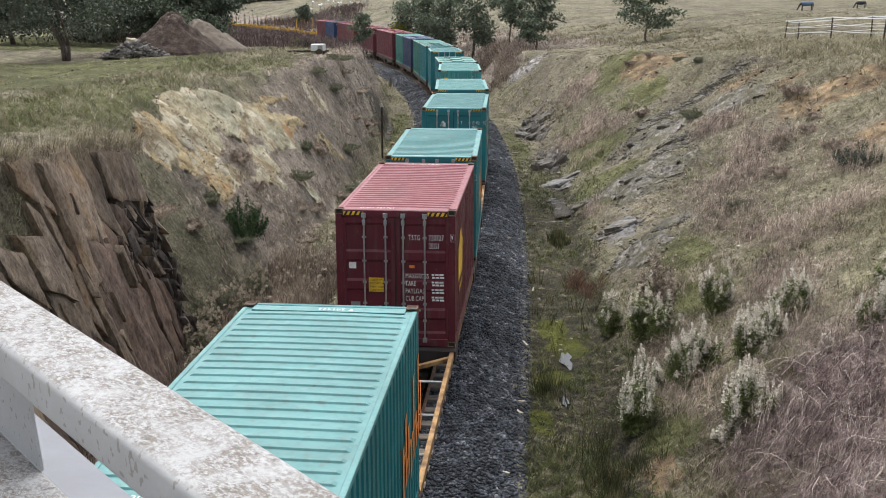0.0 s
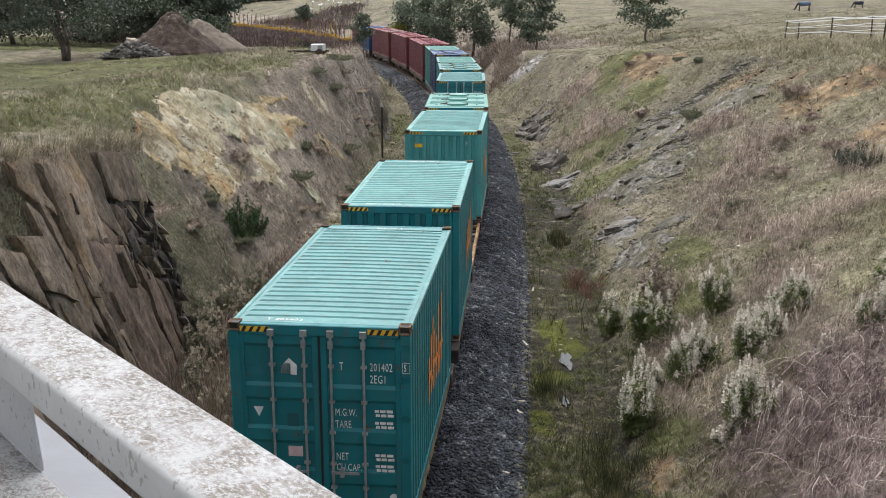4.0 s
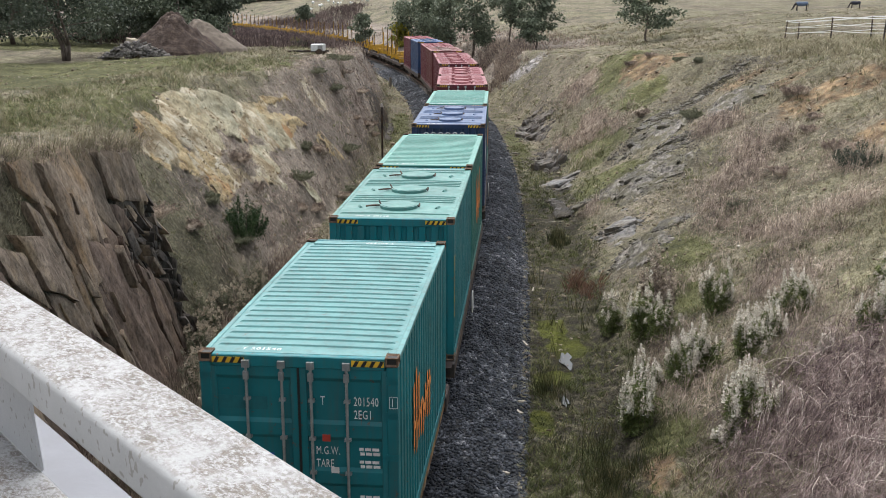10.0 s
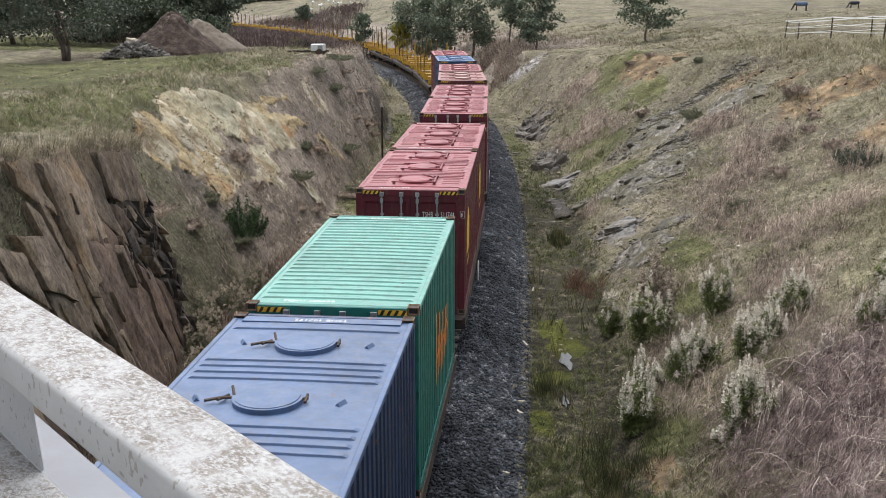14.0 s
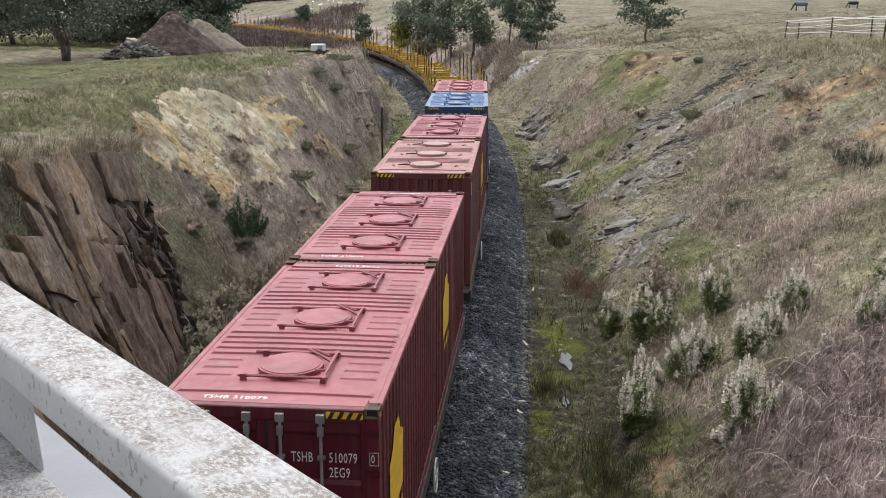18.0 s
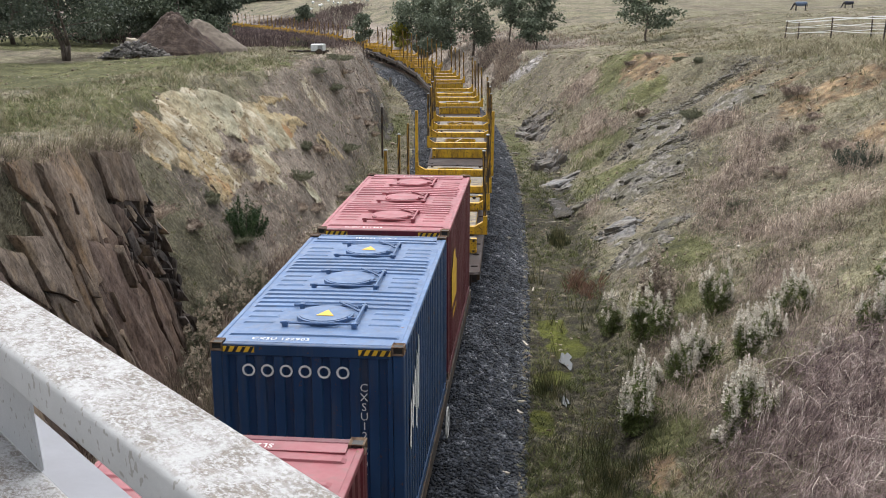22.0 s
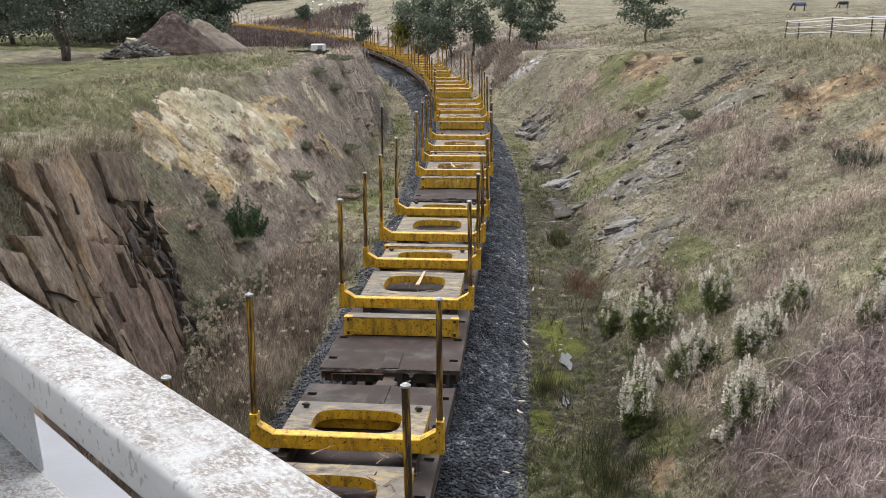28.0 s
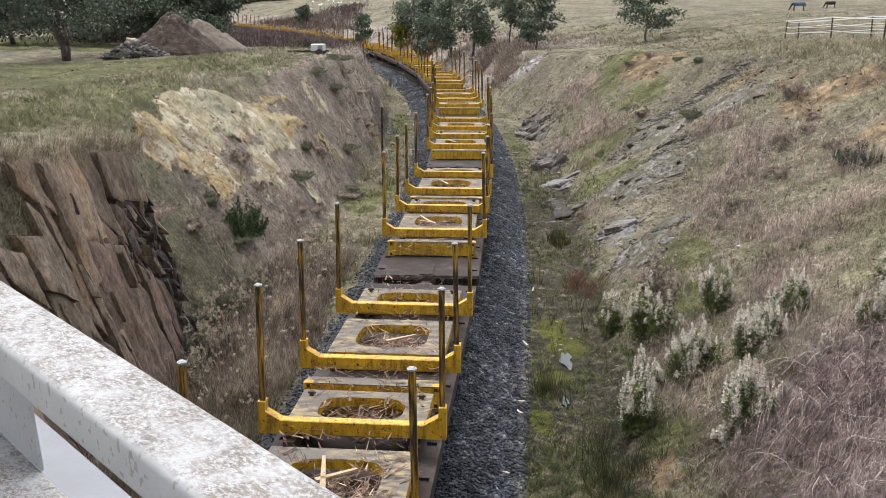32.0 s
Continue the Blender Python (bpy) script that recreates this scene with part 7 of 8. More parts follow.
def build_clay_scar():
    """The slipped clay: a crumbling sheet with hollows, ribs and gullies, pale in the middle and ochre at both sides."""
    S, O = np.meshgrid(np.arange(27.0, 50.0, 0.085), -np.arange(5.0, 11.2, 0.05))
    x, y, _ = on_track(S.ravel(), O.ravel())
    clay = cover(x, y)[0].reshape(S.shape)
    z = ground_z(x, y)
    lump = np.zeros_like(z)
    for size, gain, seed in ((1.6, 0.13, 0), (0.7, 0.10, 10), (0.34, 0.085, 20), (0.17, 0.06, 30), (0.09, 0.04, 40)):
        lump += gain * noise3(x * 0.8 + 0.3 * z, y * 0.8, z, size, 301 + seed)
    lump = (lump + 0.03) * np.clip(clay.ravel() * 1.5, 0, 1)
    # the face stands out towards the track and up
    x, y, _ = on_track(S.ravel(), O.ravel() + 0.62 * lump)
    z = z + 0.02 + 0.55 * lump - 0.10 * (1 - np.clip(clay.ravel() * 3, 0, 1))
    n = S.shape[1]
    i = (np.arange(S.shape[0] - 1)[:, None] * n + np.arange(n - 1)[None]).ravel()
    f = np.stack([i, i + n, i + n + 1, i + 1], 1)
    f = f[clay.ravel()[f].mean(1) > 0.45 + 0.30 * rough(x, y, 0.35, 77)[f[:, 0]] + 0.28 * rough(x, y, 0.13, 78)[f[:, 0]]]
    used, back = np.unique(f, return_inverse=True)
    m, nt, bs = shader("slipped_yellow_clay")
    co = place_of(nt, False)
    ochre = steps(nt, grain(nt, co, 1.6, 10.0, None, 0.7), [(0.34, (0.13, 0.085, 0.045)), (0.44, (0.34, 0.25, 0.125)), (0.56, (0.44, 0.35, 0.20)), (0.72, (0.50, 0.43, 0.29))])
    pale = steps(nt, grain(nt, co, 1.3, 10.0, None, 0.7), [(0.34, (0.21, 0.18, 0.115)), (0.46, (0.39, 0.365, 0.255)), (0.64, (0.52, 0.50, 0.38))])
    rust = steps(nt, grain(nt, co, 0.55, 4.0, None, 0.55), [(0.60, 0.0), (0.67, 0.8)])
    # 1 on the pale tongue that runs down the middle
    sep = nt.nodes.new("ShaderNodeSeparateXYZ")
    nt.links.new(co, sep.inputs[0])
    wob = nt.nodes.new("ShaderNodeMath")
    wob.operation = "MULTIPLY_ADD"
    wob.inputs[1].default_value = 9.0
    nt.links.new(grain(nt, co, 0.5, 6.0, None, 0.6), wob.inputs[0])
    nt.links.new(sep.outputs["Y"], wob.inputs[2])
    along = nt.nodes.new("ShaderNodeMapRange")
    along.inputs["From Min"].default_value, along.inputs["From Max"].default_value = 30.0, 58.0
    nt.links.new(wob.outputs[0], along.inputs["Value"])
    mid = steps(nt, along.outputs[0], [(0.28, 0.0), (0.44, 0.9), (0.56, 0.9), (0.66, 0.0)])
    col = blend(nt, mid, ochre, pale)
    col = blend(nt, rust, col, (0.36, 0.185, 0.075))
    col = blend(nt, 1.0, col, steps(nt, grain(nt, co, 8.0, 8.0, None, 0.75), [(0.34, 0.42), (0.49, 0.98), (0.66, 1.15)]), "MULTIPLY")
    nt.links.new(col, bs.inputs["Base Color"])
    bs.inputs["Roughness"].default_value = 0.95
    relief(nt, bs, grain(nt, co, 14.0, 10.0, None, 0.75), 1.0, 0.09)
    thing("clay_scar", Matrix(), "bare slipped face of pale yellow clay", "clay", kind="structure", data=fast_mesh("clay_scar", np.stack([x, y, z], 1)[used], back.reshape(-1, 4), m))


def build_scrub():
    x, y, r = scatter(52000, 17, 170, -26, 22, 61)
    clay, ochre, green, scrub, moss, s, o = cover(x, y)
    rg = np.random.default_rng(62)
    keep = (rg.random(len(x)) < scrub * (1 - 0.9 * np.maximum(clay, ochre)) * (0.35 + 0.65 * ramp(rough(x, y, 1.6, 65), -0.3, 0.3))) & (np.abs(o) > 3.4)
    x, y, s = x[keep], y[keep], s[keep]
    h = 0.26 + 0.55 * ramp(s, 85, 130) + 0.25 * ramp(rough(x, y, 2.4, 66), 0.1, 0.7)
    low = np.where(s < 80, 0.55, 1.0)
    twigs("bare_scrub", x, y, h * low, DRY_TWIG, "leafless mauve-brown scrub covering the bank", 6, 63, 0.20, 0.007, splay=(0.3, 1.2))
    near = s < 75
    tangle("scrub_tangle", x[near], y[near], h[near] * 0.6, DRY_TWIG, "matted dead stems over the bank", 4, 69, 0.22, 0.007, (0.10, 0.32), wiggle=0.03)
    rg = np.random.default_rng(64)
    pts, dense = [], []
    for cx, cy, rx, ry in TWIGGY:
        near = cy < 18
        n = int(95 * rx * ry * (2.6 if near else 1.0))
        q = np.stack([cx + (0.75 if near else 0.5) * rx * rg.normal(size=n), cy + (0.75 if near else 0.5) * ry * rg.normal(size=n)], 1)
        (dense if near else pts).append(q[rough(q[:, 0], q[:, 1], 0.9, 81) > (-0.8 if near else -0.2)])
    p = np.concatenate(pts)
    p = p[to_track(p[:, 0], p[:, 1])[1] > 5.0]
    h = 0.25 + 0.42 * rg.random(len(p))
    tangle("bramble_thicket", p[:, 0], p[:, 1], h, DRY_TWIG, "tangled leafless bramble stems on the bank", 8, 65, 0.14, 0.006, (0.18, 0.5), wiggle=0.03)
    twigs("bramble_twigs", p[:, 0], p[:, 1], h * 1.1, DRY_TWIG, "upright dead twigs among the brambles", 4, 75, 0.14, 0.005, splay=(0.1, 0.6))
    p = np.concatenate(dense)
    p = p[to_track(p[:, 0], p[:, 1])[1] > 6.0]
    tangle("bramble_mass", p[:, 0], p[:, 1], 0.30 + 0.5 * rg.random(len(p)), BRAMBLE, "dense purplish leafless bramble mass beside the bridge", 13, 76, 0.20, 0.0072, (0.25, 0.85), wiggle=0.045)
    # long pale canes that arch over the thicket by the bridge
    n = 190
    x = rg.normal(7.0, 1.2, n)
    y = rg.normal(15.3, 1.7, n)
    ok = to_track(x, y)[1] > 6.3
    tangle("bramble_canes", x[ok], y[ok], np.full(ok.sum(), 0.85), PALE_CANE, "pale arching dead canes over the brambles", 2, 66, 0.3, 0.0065, (0.4, 1.3), wiggle=0.04)
    # dead dock and reed stems between the rock face and the track
    n = 3600
    s = rg.uniform(13, 34, n)
    o = -rg.uniform(2.75, 5.5, n)
    o = np.where(s > 27, np.minimum(o, -3.3), o)
    x, y, _ = on_track(s, o)
    twigs("dead_reeds", x, y, 0.85 - 0.02 * np.maximum(s - 24, 0), DEAD_STEM, "dense dead brown weed stems beside the track", 8, 67, 0.10, 0.0085, droop=0.06, splay=(0.02, 0.45), low=0.25)
    k = 300
    heads = rg.choice(n, k, replace=False)
    c = np.stack([x[heads], y[heads], ground_z(x[heads], y[heads]) + rg.uniform(0.6, 1.0, k)], 1)
    c = np.repeat(c, 30, 0) + rg.normal(0, 0.019, (k * 30, 3))
    v, f = leaves(c, rg.uniform(0.016, 0.034, len(c)), 3)
    thing("seed_heads", Matrix(), "pale fluffy seed heads over the dead weeds", "seed heads", kind="stuff", data=fast_mesh("seed_heads", v, f, SEED_HEAD))
    # rushes in the ditch
    pts = np.concatenate([np.stack([rg.normal(3.15, 0.35, 70), rg.normal(17.6, 0.8, 70)], 1), np.stack([rg.normal(2.35, 0.15, 18), rg.normal(21.9, 0.3, 18)], 1), np.stack([rg.normal(4.2, 0.14, 36), rg.normal(36.4, 0.5, 36)], 1), np.stack([rg.uniform(2.6, 4.3, 26), rg.uniform(17, 32, 26)], 1)])
    twigs("rushes", pts[:, 0], pts[:, 1], np.full(len(pts), 0.72), RUSH, "upright green and brown rushes in the wet ditch", 18, 68, 0.07, 0.0085, "rushes", 0.04, (0.02, 0.35), 0.1)
    # reddish dock in the ditch
    pts = np.stack([rg.normal(4.2, 0.3, 26), rg.normal(30.5, 0.8, 26)], 1)
    twigs("red_dock", pts[:, 0], pts[:, 1], np.full(26, 0.5), RED_DOCK, "reddish-brown withered dock in the ditch", 16, 78, 0.12, 0.012, "weeds", 0.1)


def shrub(x, y, w, h, seed, label, flower=0.6, leaf=HEATH_LEAF, name="heath_shrub", cat="shrub", dens=1.0, bloom=HEATH_FLOWER, group="flowering shrubs on the bank"):
    """A bush of upright leafy plumes, their tips in flower."""
    rg = np.random.default_rng(seed)
    m = max(8, int(30 * dens * max(w, 0.5)))
    pa, pq = rg.uniform(0, 6.283, m), np.sqrt(rg.random(m))
    side = (1 + 0.25 * np.cos(pa + seed)) * pq
    ph = h * (1.08 - 0.48 * pq ** 1.6) * rg.uniform(0.62, 1.15, m)
    root = np.stack([side * np.cos(pa) * w * 0.28, side * np.sin(pa) * w * 0.28, np.zeros(m)], 1)
    top = np.stack([side * np.cos(pa) * w * 0.50, side * np.sin(pa) * w * 0.50, ph], 1) + rg.normal(0, 0.03, (m, 3)) * [1, 1, 0]
    # leafy side shoots below
    k = 150
    t = rg.uniform(0.08, 0.96 - 0.22 * flower, (m, k))
    c = root[:, None] + (top - root)[:, None] * t[..., None] + rg.normal(0, 0.055, (m, k, 3)) * (1.15 - 0.75 * t)[..., None] * (0.7 + 0.4 * h)
    lf = leaves(c.reshape(-1, 3), rg.uniform(0.012, 0.024, m * k) * (0.8 + 0.4 * h), seed, 3.4)
    z = float(ground_z(x, y)) - 0.04
    ob = thing(name, pose(x, y, z), label, cat, group)
    stem = strips(root, top, np.zeros((m, 3)), np.full(m, 0.014), seed, 1)
    part("woody_stem", fast_mesh("woody_stem", *stem, DEAD_STEM), ob)
    part("foliage", fast_mesh("foliage", *lf, leaf), ob)
    if flower > 0:
        # each flowering tip is a narrow spike, with short side spikes
        tips, lens = [top + [0, 0, 0.04]], [np.minimum(0.42, ph * 0.5) * flower]
        n2 = 2
        sh = rg.uniform(0.62, 0.92, (m, n2))
        tips.append((root[:, None] + (top - root)[:, None] * sh[..., None] + rg.normal(0, 0.05, (m, n2, 3)) * [1, 1, 0.2]).reshape(-1, 3))
        lens.append(np.repeat(np.minimum(0.20, ph * 0.3) * flower, n2))
        tips, lens = np.concatenate(tips), np.concatenate(lens)
        ok = rg.random(len(tips)) < 0.45 + 0.5 * flower
        tips, lens = tips[ok], lens[ok]
        j = 70
        u = rg.random((len(tips), j))
        c = tips[:, None] + np.stack([rg.normal(0, 1, u.shape) * (0.010 + 0.024 * u), rg.normal(0, 1, u.shape) * (0.010 + 0.024 * u), -u * lens[:, None] + 0.02], -1)
        fl = leaves(c.reshape(-1, 3), rg.uniform(0.018, 0.036, c.shape[0] * j), seed + 1, 1.2)
        part("bloom", fast_mesh("bloom", *fl, bloom), ob, label="narrow spikes of small cream-white flowers")
    return ob


def build_shrubs():
    white = "bushy green heath shrub with white flower spikes"
    for k, (x, y, w, h, fl) in enumerate([(3.85, 19.2, 0.85, 1.45, 0.85), (4.34, 20.9, 0.6, 1.1, 0.8), (5.0, 23.7, 1.3, 1.55, 0.6), (4.34, 25.4, 0.75, 1.05, 0.6), (5.0, 20.2, 0.85, 1.2, 0.85), (5.5, 20.4, 0.85, 1.05, 0.8), (6.55, 20.4, 1.0, 1.0, 0.95),
                                           (6.2, 19.9, 0.9, 1.0, 0.9), (5.45, 17.3, 1.15, 1.3, 1.0), (5.1, 17.0, 0.5, 0.6, 0.8), (6.64, 23.6, 0.85, 1.2, 0.6), (7.6, 21.1, 1.0, 1.1, 0.8), (8.25, 18.8, 0.75, 1.05, 0.75), (9.15, 20.4, 0.55, 0.95, 0.3), (7.2, 18.4, 0.28, 0.5, 0.8)]):
        shrub(x, y, w, h, 100 + k, white, fl)
    shrub(5.35, 24.6, 1.0, 1.9, 128, "half-dead brown heath shrub behind the flowering ones", 0.35, DEAD_STEM, bloom=SEED_HEAD)
    shrub(5.75, 18.1, 0.5, 0.85, 130, "small shrub with yellowish flower heads", 0.9, bloom=SEED_HEAD)
    grey = "grey-green weedy shrub with pale seed spikes"
    for k, (x, y, w, h) in enumerate([(-6.0, 23.9, 1.0, 1.0), (-5.4, 28.6, 1.2, 1.3), (-6.2, 25.6, 1.2, 1.1), (-5.8, 27.0, 1.1, 1.0), (-5.75, 22.4, 0.8, 0.9), (-5.5, 21.4, 0.8, 0.7), (-5.6, 24.6, 1.0, 0.8)]):
        shrub(x, y, w, h, 140 + k, grey, 0.45, WEED_LEAF, dens=0.9, bloom=SEED_HEAD, group="weedy shrubs under the bank")
    shrub(-6.3, 31.5, 1.5, 1.2, 63, "loose dark green bush on the clay bank", 0.0, BUSH_LEAF, "green_bush", "bush", 1.5)
    shrub(12.4, 30.3, 1.75, 0.75, 124, "low twiggy grey-green bush on the bank", 0.0, DARK_LEAF, "grey_bush", "bush", 0.75)


def build_bank_bushes():
    """Low bushes that break up the scrub on both banks."""
    rg = random.Random(505)
    made = 0
    while made < 44:
        left = made < 28
        s, o = rg.uniform(25.5, 62), (-rg.uniform(4.9, 7.6) if left else rg.uniform(7.0, 13.5))
        x, y, _ = (float(q) for q in on_track(s, o))
        if cover(x, y)[0][0] > 0.2 or any(abs(x - a) < c and abs(y - b) < d for a, b, c, d in ROCKY):
            continue
        w, h = rg.uniform(0.7, 1.7), rg.uniform(0.16, 0.40)
        leaf, label = rg.choice(((DEAD_STEM, "low brown dead bush on the bank"), (WEED_LEAF, "low grey-green bush on the bank"), (DRY_TWIG, "low twiggy leafless bush on the bank")))
        shrub(x, y, w, h, 600 + made, label, 0.0, leaf, "scrub_bush", "bush", 1.3, group="low bushes on the banks")
        made += 1


def limb_points(rg, a, b, n, wob):
    pts = [Vector(a)]
    for i in range(1, n + 1):
        p = Vector(a).lerp(Vector(b), i / n)
        pts.append(p + Vector((rg.gauss(0, wob), rg.gauss(0, wob), 0)) * (1 if i < n else 0.3))
    return pts


def tree(x, y, h, crown, clear, seed, leaf, label, trunk=0.16, dens=1.0, size=0.16, lean=0.0, clump=0.16, name="tree", group="trees beyond the cutting", z=None, stems=1):
    """Tapered trunk, limbs and a ragged crown of leaf clumps. crown: its width; clear: height where it begins."""
    rg = random.Random(seed)
    ng = np.random.default_rng(seed)
    z = float(ground_z(x, y)) - 0.1 if z is None else z
    ob = thing(name, pose(x, y, z), label, "tree", group)
    wood = Shape()
    ends = []
    for st in range(stems):
        foot = Vector((rg.uniform(-0.15, 0.15) * (stems > 1), rg.uniform(-0.15, 0.15) * (stems > 1), 0))
        top = Vector((lean + (rg.uniform(-0.22, 0.22) * crown if stems > 1 else rg.gauss(0, 0.05 * h)), rg.gauss(0, 0.04 * h), h * rg.uniform(0.85, 0.95)))
        spine = limb_points(rg, foot, top, 7, 0.02 * h)
        for i in range(7):
            wood.tube(spine[i], spine[i + 1], trunk * (1 - i / 7.6), 8, 0, trunk * (1 - (i + 1) / 7.6))
        m = int(15 / stems) + 4
        for k in range(m):
            t = clear / h + (1 - clear / h) * (k + rg.random()) / m
            f = min(t, 0.98) * 7
            p = spine[int(f)].lerp(spine[min(int(f) + 1, 7)], f % 1)
            a = rg.uniform(0, 6.283)
            u = (t - clear / h) / (1 - clear / h)
            reach = crown / 2 * (0.45 + 0.75 * math.sin(math.pi * min(1, 0.22 + 0.78 * u))) * rg.uniform(0.55, 1.05)
            q = p + Vector((math.cos(a) * reach, math.sin(a) * reach, rg.uniform(0.0, 0.28) * reach))
            limb = limb_points(rg, p, q, 3, 0.05 * reach)
            r = trunk * 0.38 * (1 - 0.6 * t)
            for i in range(3):
                wood.tube(limb[i], limb[i + 1], r * (1 - i / 3.4), 5, 0, r * (1 - (i + 1) / 3.4))
            ends += [(limb[1], 0.6), (limb[2], 0.9), (limb[3], 1.0), (limb[2].lerp(limb[3], 0.5) + Vector((0, 0, 0.1 * reach)), 0.8)]
        ends.append((spine[7], 0.8))
    part("trunk", wood.mesh("trunk", BARK, True), ob)
    cs = []
    for p, k in ends:
        n = int(46 * dens * k)
        r = clump * crown * ng.uniform(0.6, 1.3)
        cs.append(np.array(p)[None] + ng.normal(0, 1, (n, 3)) * np.array([r, r, r * 0.62]) * 0.6)
    c = np.concatenate(cs)
    c = c[c[:, 2] > clear * 0.55]
    v, f = leaves(c, ng.uniform(0.6, 1.3, len(c)) * size, seed, 1.7)
    part("crown", fast_mesh("crown", v, f, leaf), ob)
    return ob


build_grass()
build_clay_scar()
build_litter()
build_scrub()
build_shrubs()
build_bank_bushes()
build_rock_face()

# ---- trees and far things ----
gum = "grey-green gum tree with an open ragged crown"
dark = "dense dark evergreen tree beyond the paddock"
tree(-21.3, 59.2, 7.5, 7.5, 1.3, 201, DARK_LEAF, "spreading dark tree with several stems in the paddock", 0.10, 2.4, 0.11, stems=4, clump=0.12, group="paddock trees")
rgt = random.Random(77)
for k, (x, y, h, w) in enumerate([(-37, 79, 9, 8), (-31.5, 77, 9, 7), (-28, 84, 10, 9), (-25.5, 78, 8.5, 6), (-33, 90, 12, 9), (-24, 90, 11, 9), (-21, 84, 8, 6.5), (-22.8, 93, 9.5, 8), (-20.6, 87, 6.5, 5.5), (-25.5, 101, 12, 9), (-40, 95, 13, 10), (-23.2, 99, 8, 6)]):
    tree(x, y, h, w, 0.7, 210 + k, DARK_LEAF if k % 3 else GUM_LEAF, dark, 0.20, 3.4, 0.17, clump=0.14, group="tree belt beyond the paddock")
tree(3.2, 112, 9.5, 5.2, 1.4, 231, GUM_LEAF, gum, 0.16, 1.9, 0.19, clump=0.14)
tree(0.9, 121, 9.0, 5.0, 1.2, 232, GUM_LEAF, gum, 0.15, 1.7, 0.20, clump=0.14)
tree(-1.7, 140, 6.2, 6.0, 0.8, 233, GUM_LEAF, gum, 0.14, 2.0, 0.22, clump=0.15)
tree(-4.2, 150, 6.0, 6.0, 0.7, 234, GUM_LEAF, gum, 0.14, 2.0, 0.22, clump=0.15)
tree(-6.0, 149, 3.8, 2.6, 0.3, 235, WATTLE_LEAF, "small wattle tree with yellowish foliage", 0.07, 1.6, 0.16)
tree(6.7, 106, 7.5, 3.4, 2.6, 236, GUM_LEAF, "slender gum tree with sparse clumps of leaves", 0.10, 0.9, 0.18, clump=0.15)
tree(7.7, 108, 7.0, 3.0, 2.2, 237, GUM_LEAF, "slender gum tree with sparse clumps of leaves", 0.09, 0.8, 0.18, clump=0.15)
tree(9.0, 101, 6.2, 3.6, 2.0, 238, GUM_LEAF, "slender gum tree with sparse clumps of leaves", 0.09, 1.1, 0.17, clump=0.16)
tree(8.2, 99, 3.2, 2.6, 1.0, 239, GUM_LEAF, "young gum sapling on the bank", 0.05, 0.8, 0.15)
tree(17.0, 88, 4.7, 4.2, 1.3, 240, GUM_LEAF, "small spreading gum tree standing in the paddock", 0.10, 1.3, 0.15, clump=0.13, group="paddock trees")
tree(-5.75, 76.5, 3.5, 1.6, 1.6, 241, GUM_LEAF, "thin sapling on the lip of the cutting", 0.035, 0.75, 0.10, clump=0.18)
tree(-30.3, 230, 4.2, 3.4, 0.5, 242, GUM_LEAF, "lone young tree beyond the railway", 0.09, 1.2, 0.25)
ngs = np.random.default_rng(88)
for name_, cx, cy, rx, hh in (("scrub_thicket", 4.6, 104, 1.6, 1.0), ("scrub_thicket", 6.3, 97, 1.3, 0.8), ("scrub_thicket", 5.6, 91, 1.1, 0.6)):
    twigs(name_, ngs.normal(cx, rx * 0.5, 70), ngs.normal(cy, rx, 70), np.full(70, hh), DRY_TWIG, "brown twiggy scrub at the end of the cutting", 40, int(cy), 0.25, 0.009)
for k, (x, y, w, h) in enumerate([(-2.0, 133, 4.0, 2.0), (-12.0, 88, 1.2, 0.5)]):
    shrub(x, y, w, h, 300 + k, "dull green scrub bush beyond the cutting", 0.0, GUM_LEAF, "scrub_bush", "bush", 4.0, group="bushes beyond the cutting")
for k, (x, y, w, h) in enumerate([(-12.6, 100, 1.4, 0.7), (-14.2, 101, 1.8, 0.8)]):
    shrub(x, y, w, h, 320 + k, "low yellowish gorse bush behind the trailer", 0.9, BUSH_LEAF, "gorse_bush", "bush", 1.5, WATTLE_LEAF, "gorse bushes")


def build_hedge():
    ng = np.random.default_rng(9)
    n = 26000
    x = ng.uniform(-90, 60, n)
    y = 330 + 0.25 * x + ng.normal(0, 3, n)
    c = np.stack([x, y, ground_z(x, y) + ng.random(n) ** 0.7 * (3.2 + 1.6 * rough(x, y, 9, 71))], 1)
    v, f = leaves(c, ng.uniform(0.4, 0.9, n), 10)
    thing("far_hedge", Matrix(), "dark hedgerow along the far edge of the fields", "hedge", kind="stuff", data=fast_mesh("far_hedge", v, f, DARK_LEAF))
    m = 6000
    x, y = np.concatenate([ng.uniform(-62, -18, m - 2400), ng.uniform(-40, -9, 2400)]), np.concatenate([ng.uniform(118, 250, m - 2400), ng.uniform(84, 135, 2400)])
    s, o = to_track(x, y)
    ok = (np.abs(o) > 4) & (o < 30) & (o > -30)
    twigs("far_scrub", x[ok], y[ok], 0.8 + 0.6 * ramp(y[ok], 110, 140), BRAMBLE, "bare brown scrub on the far hillside", 16, 72, 0.8, 0.009)
    k = 24
    x, y = ng.uniform(-34, -8, k), ng.uniform(255, 290, k)
    body = stones("far_sheep", k, np.stack([x, y, ground_z(x, y) + 0.45], 1), np.full(k, 0.5), WHITE_MARK, 0.8)
    thing("far_sheep", Matrix(), "scattered pale sheep grazing far off", "sheep", kind="stuff", data=body)


build_hedge()


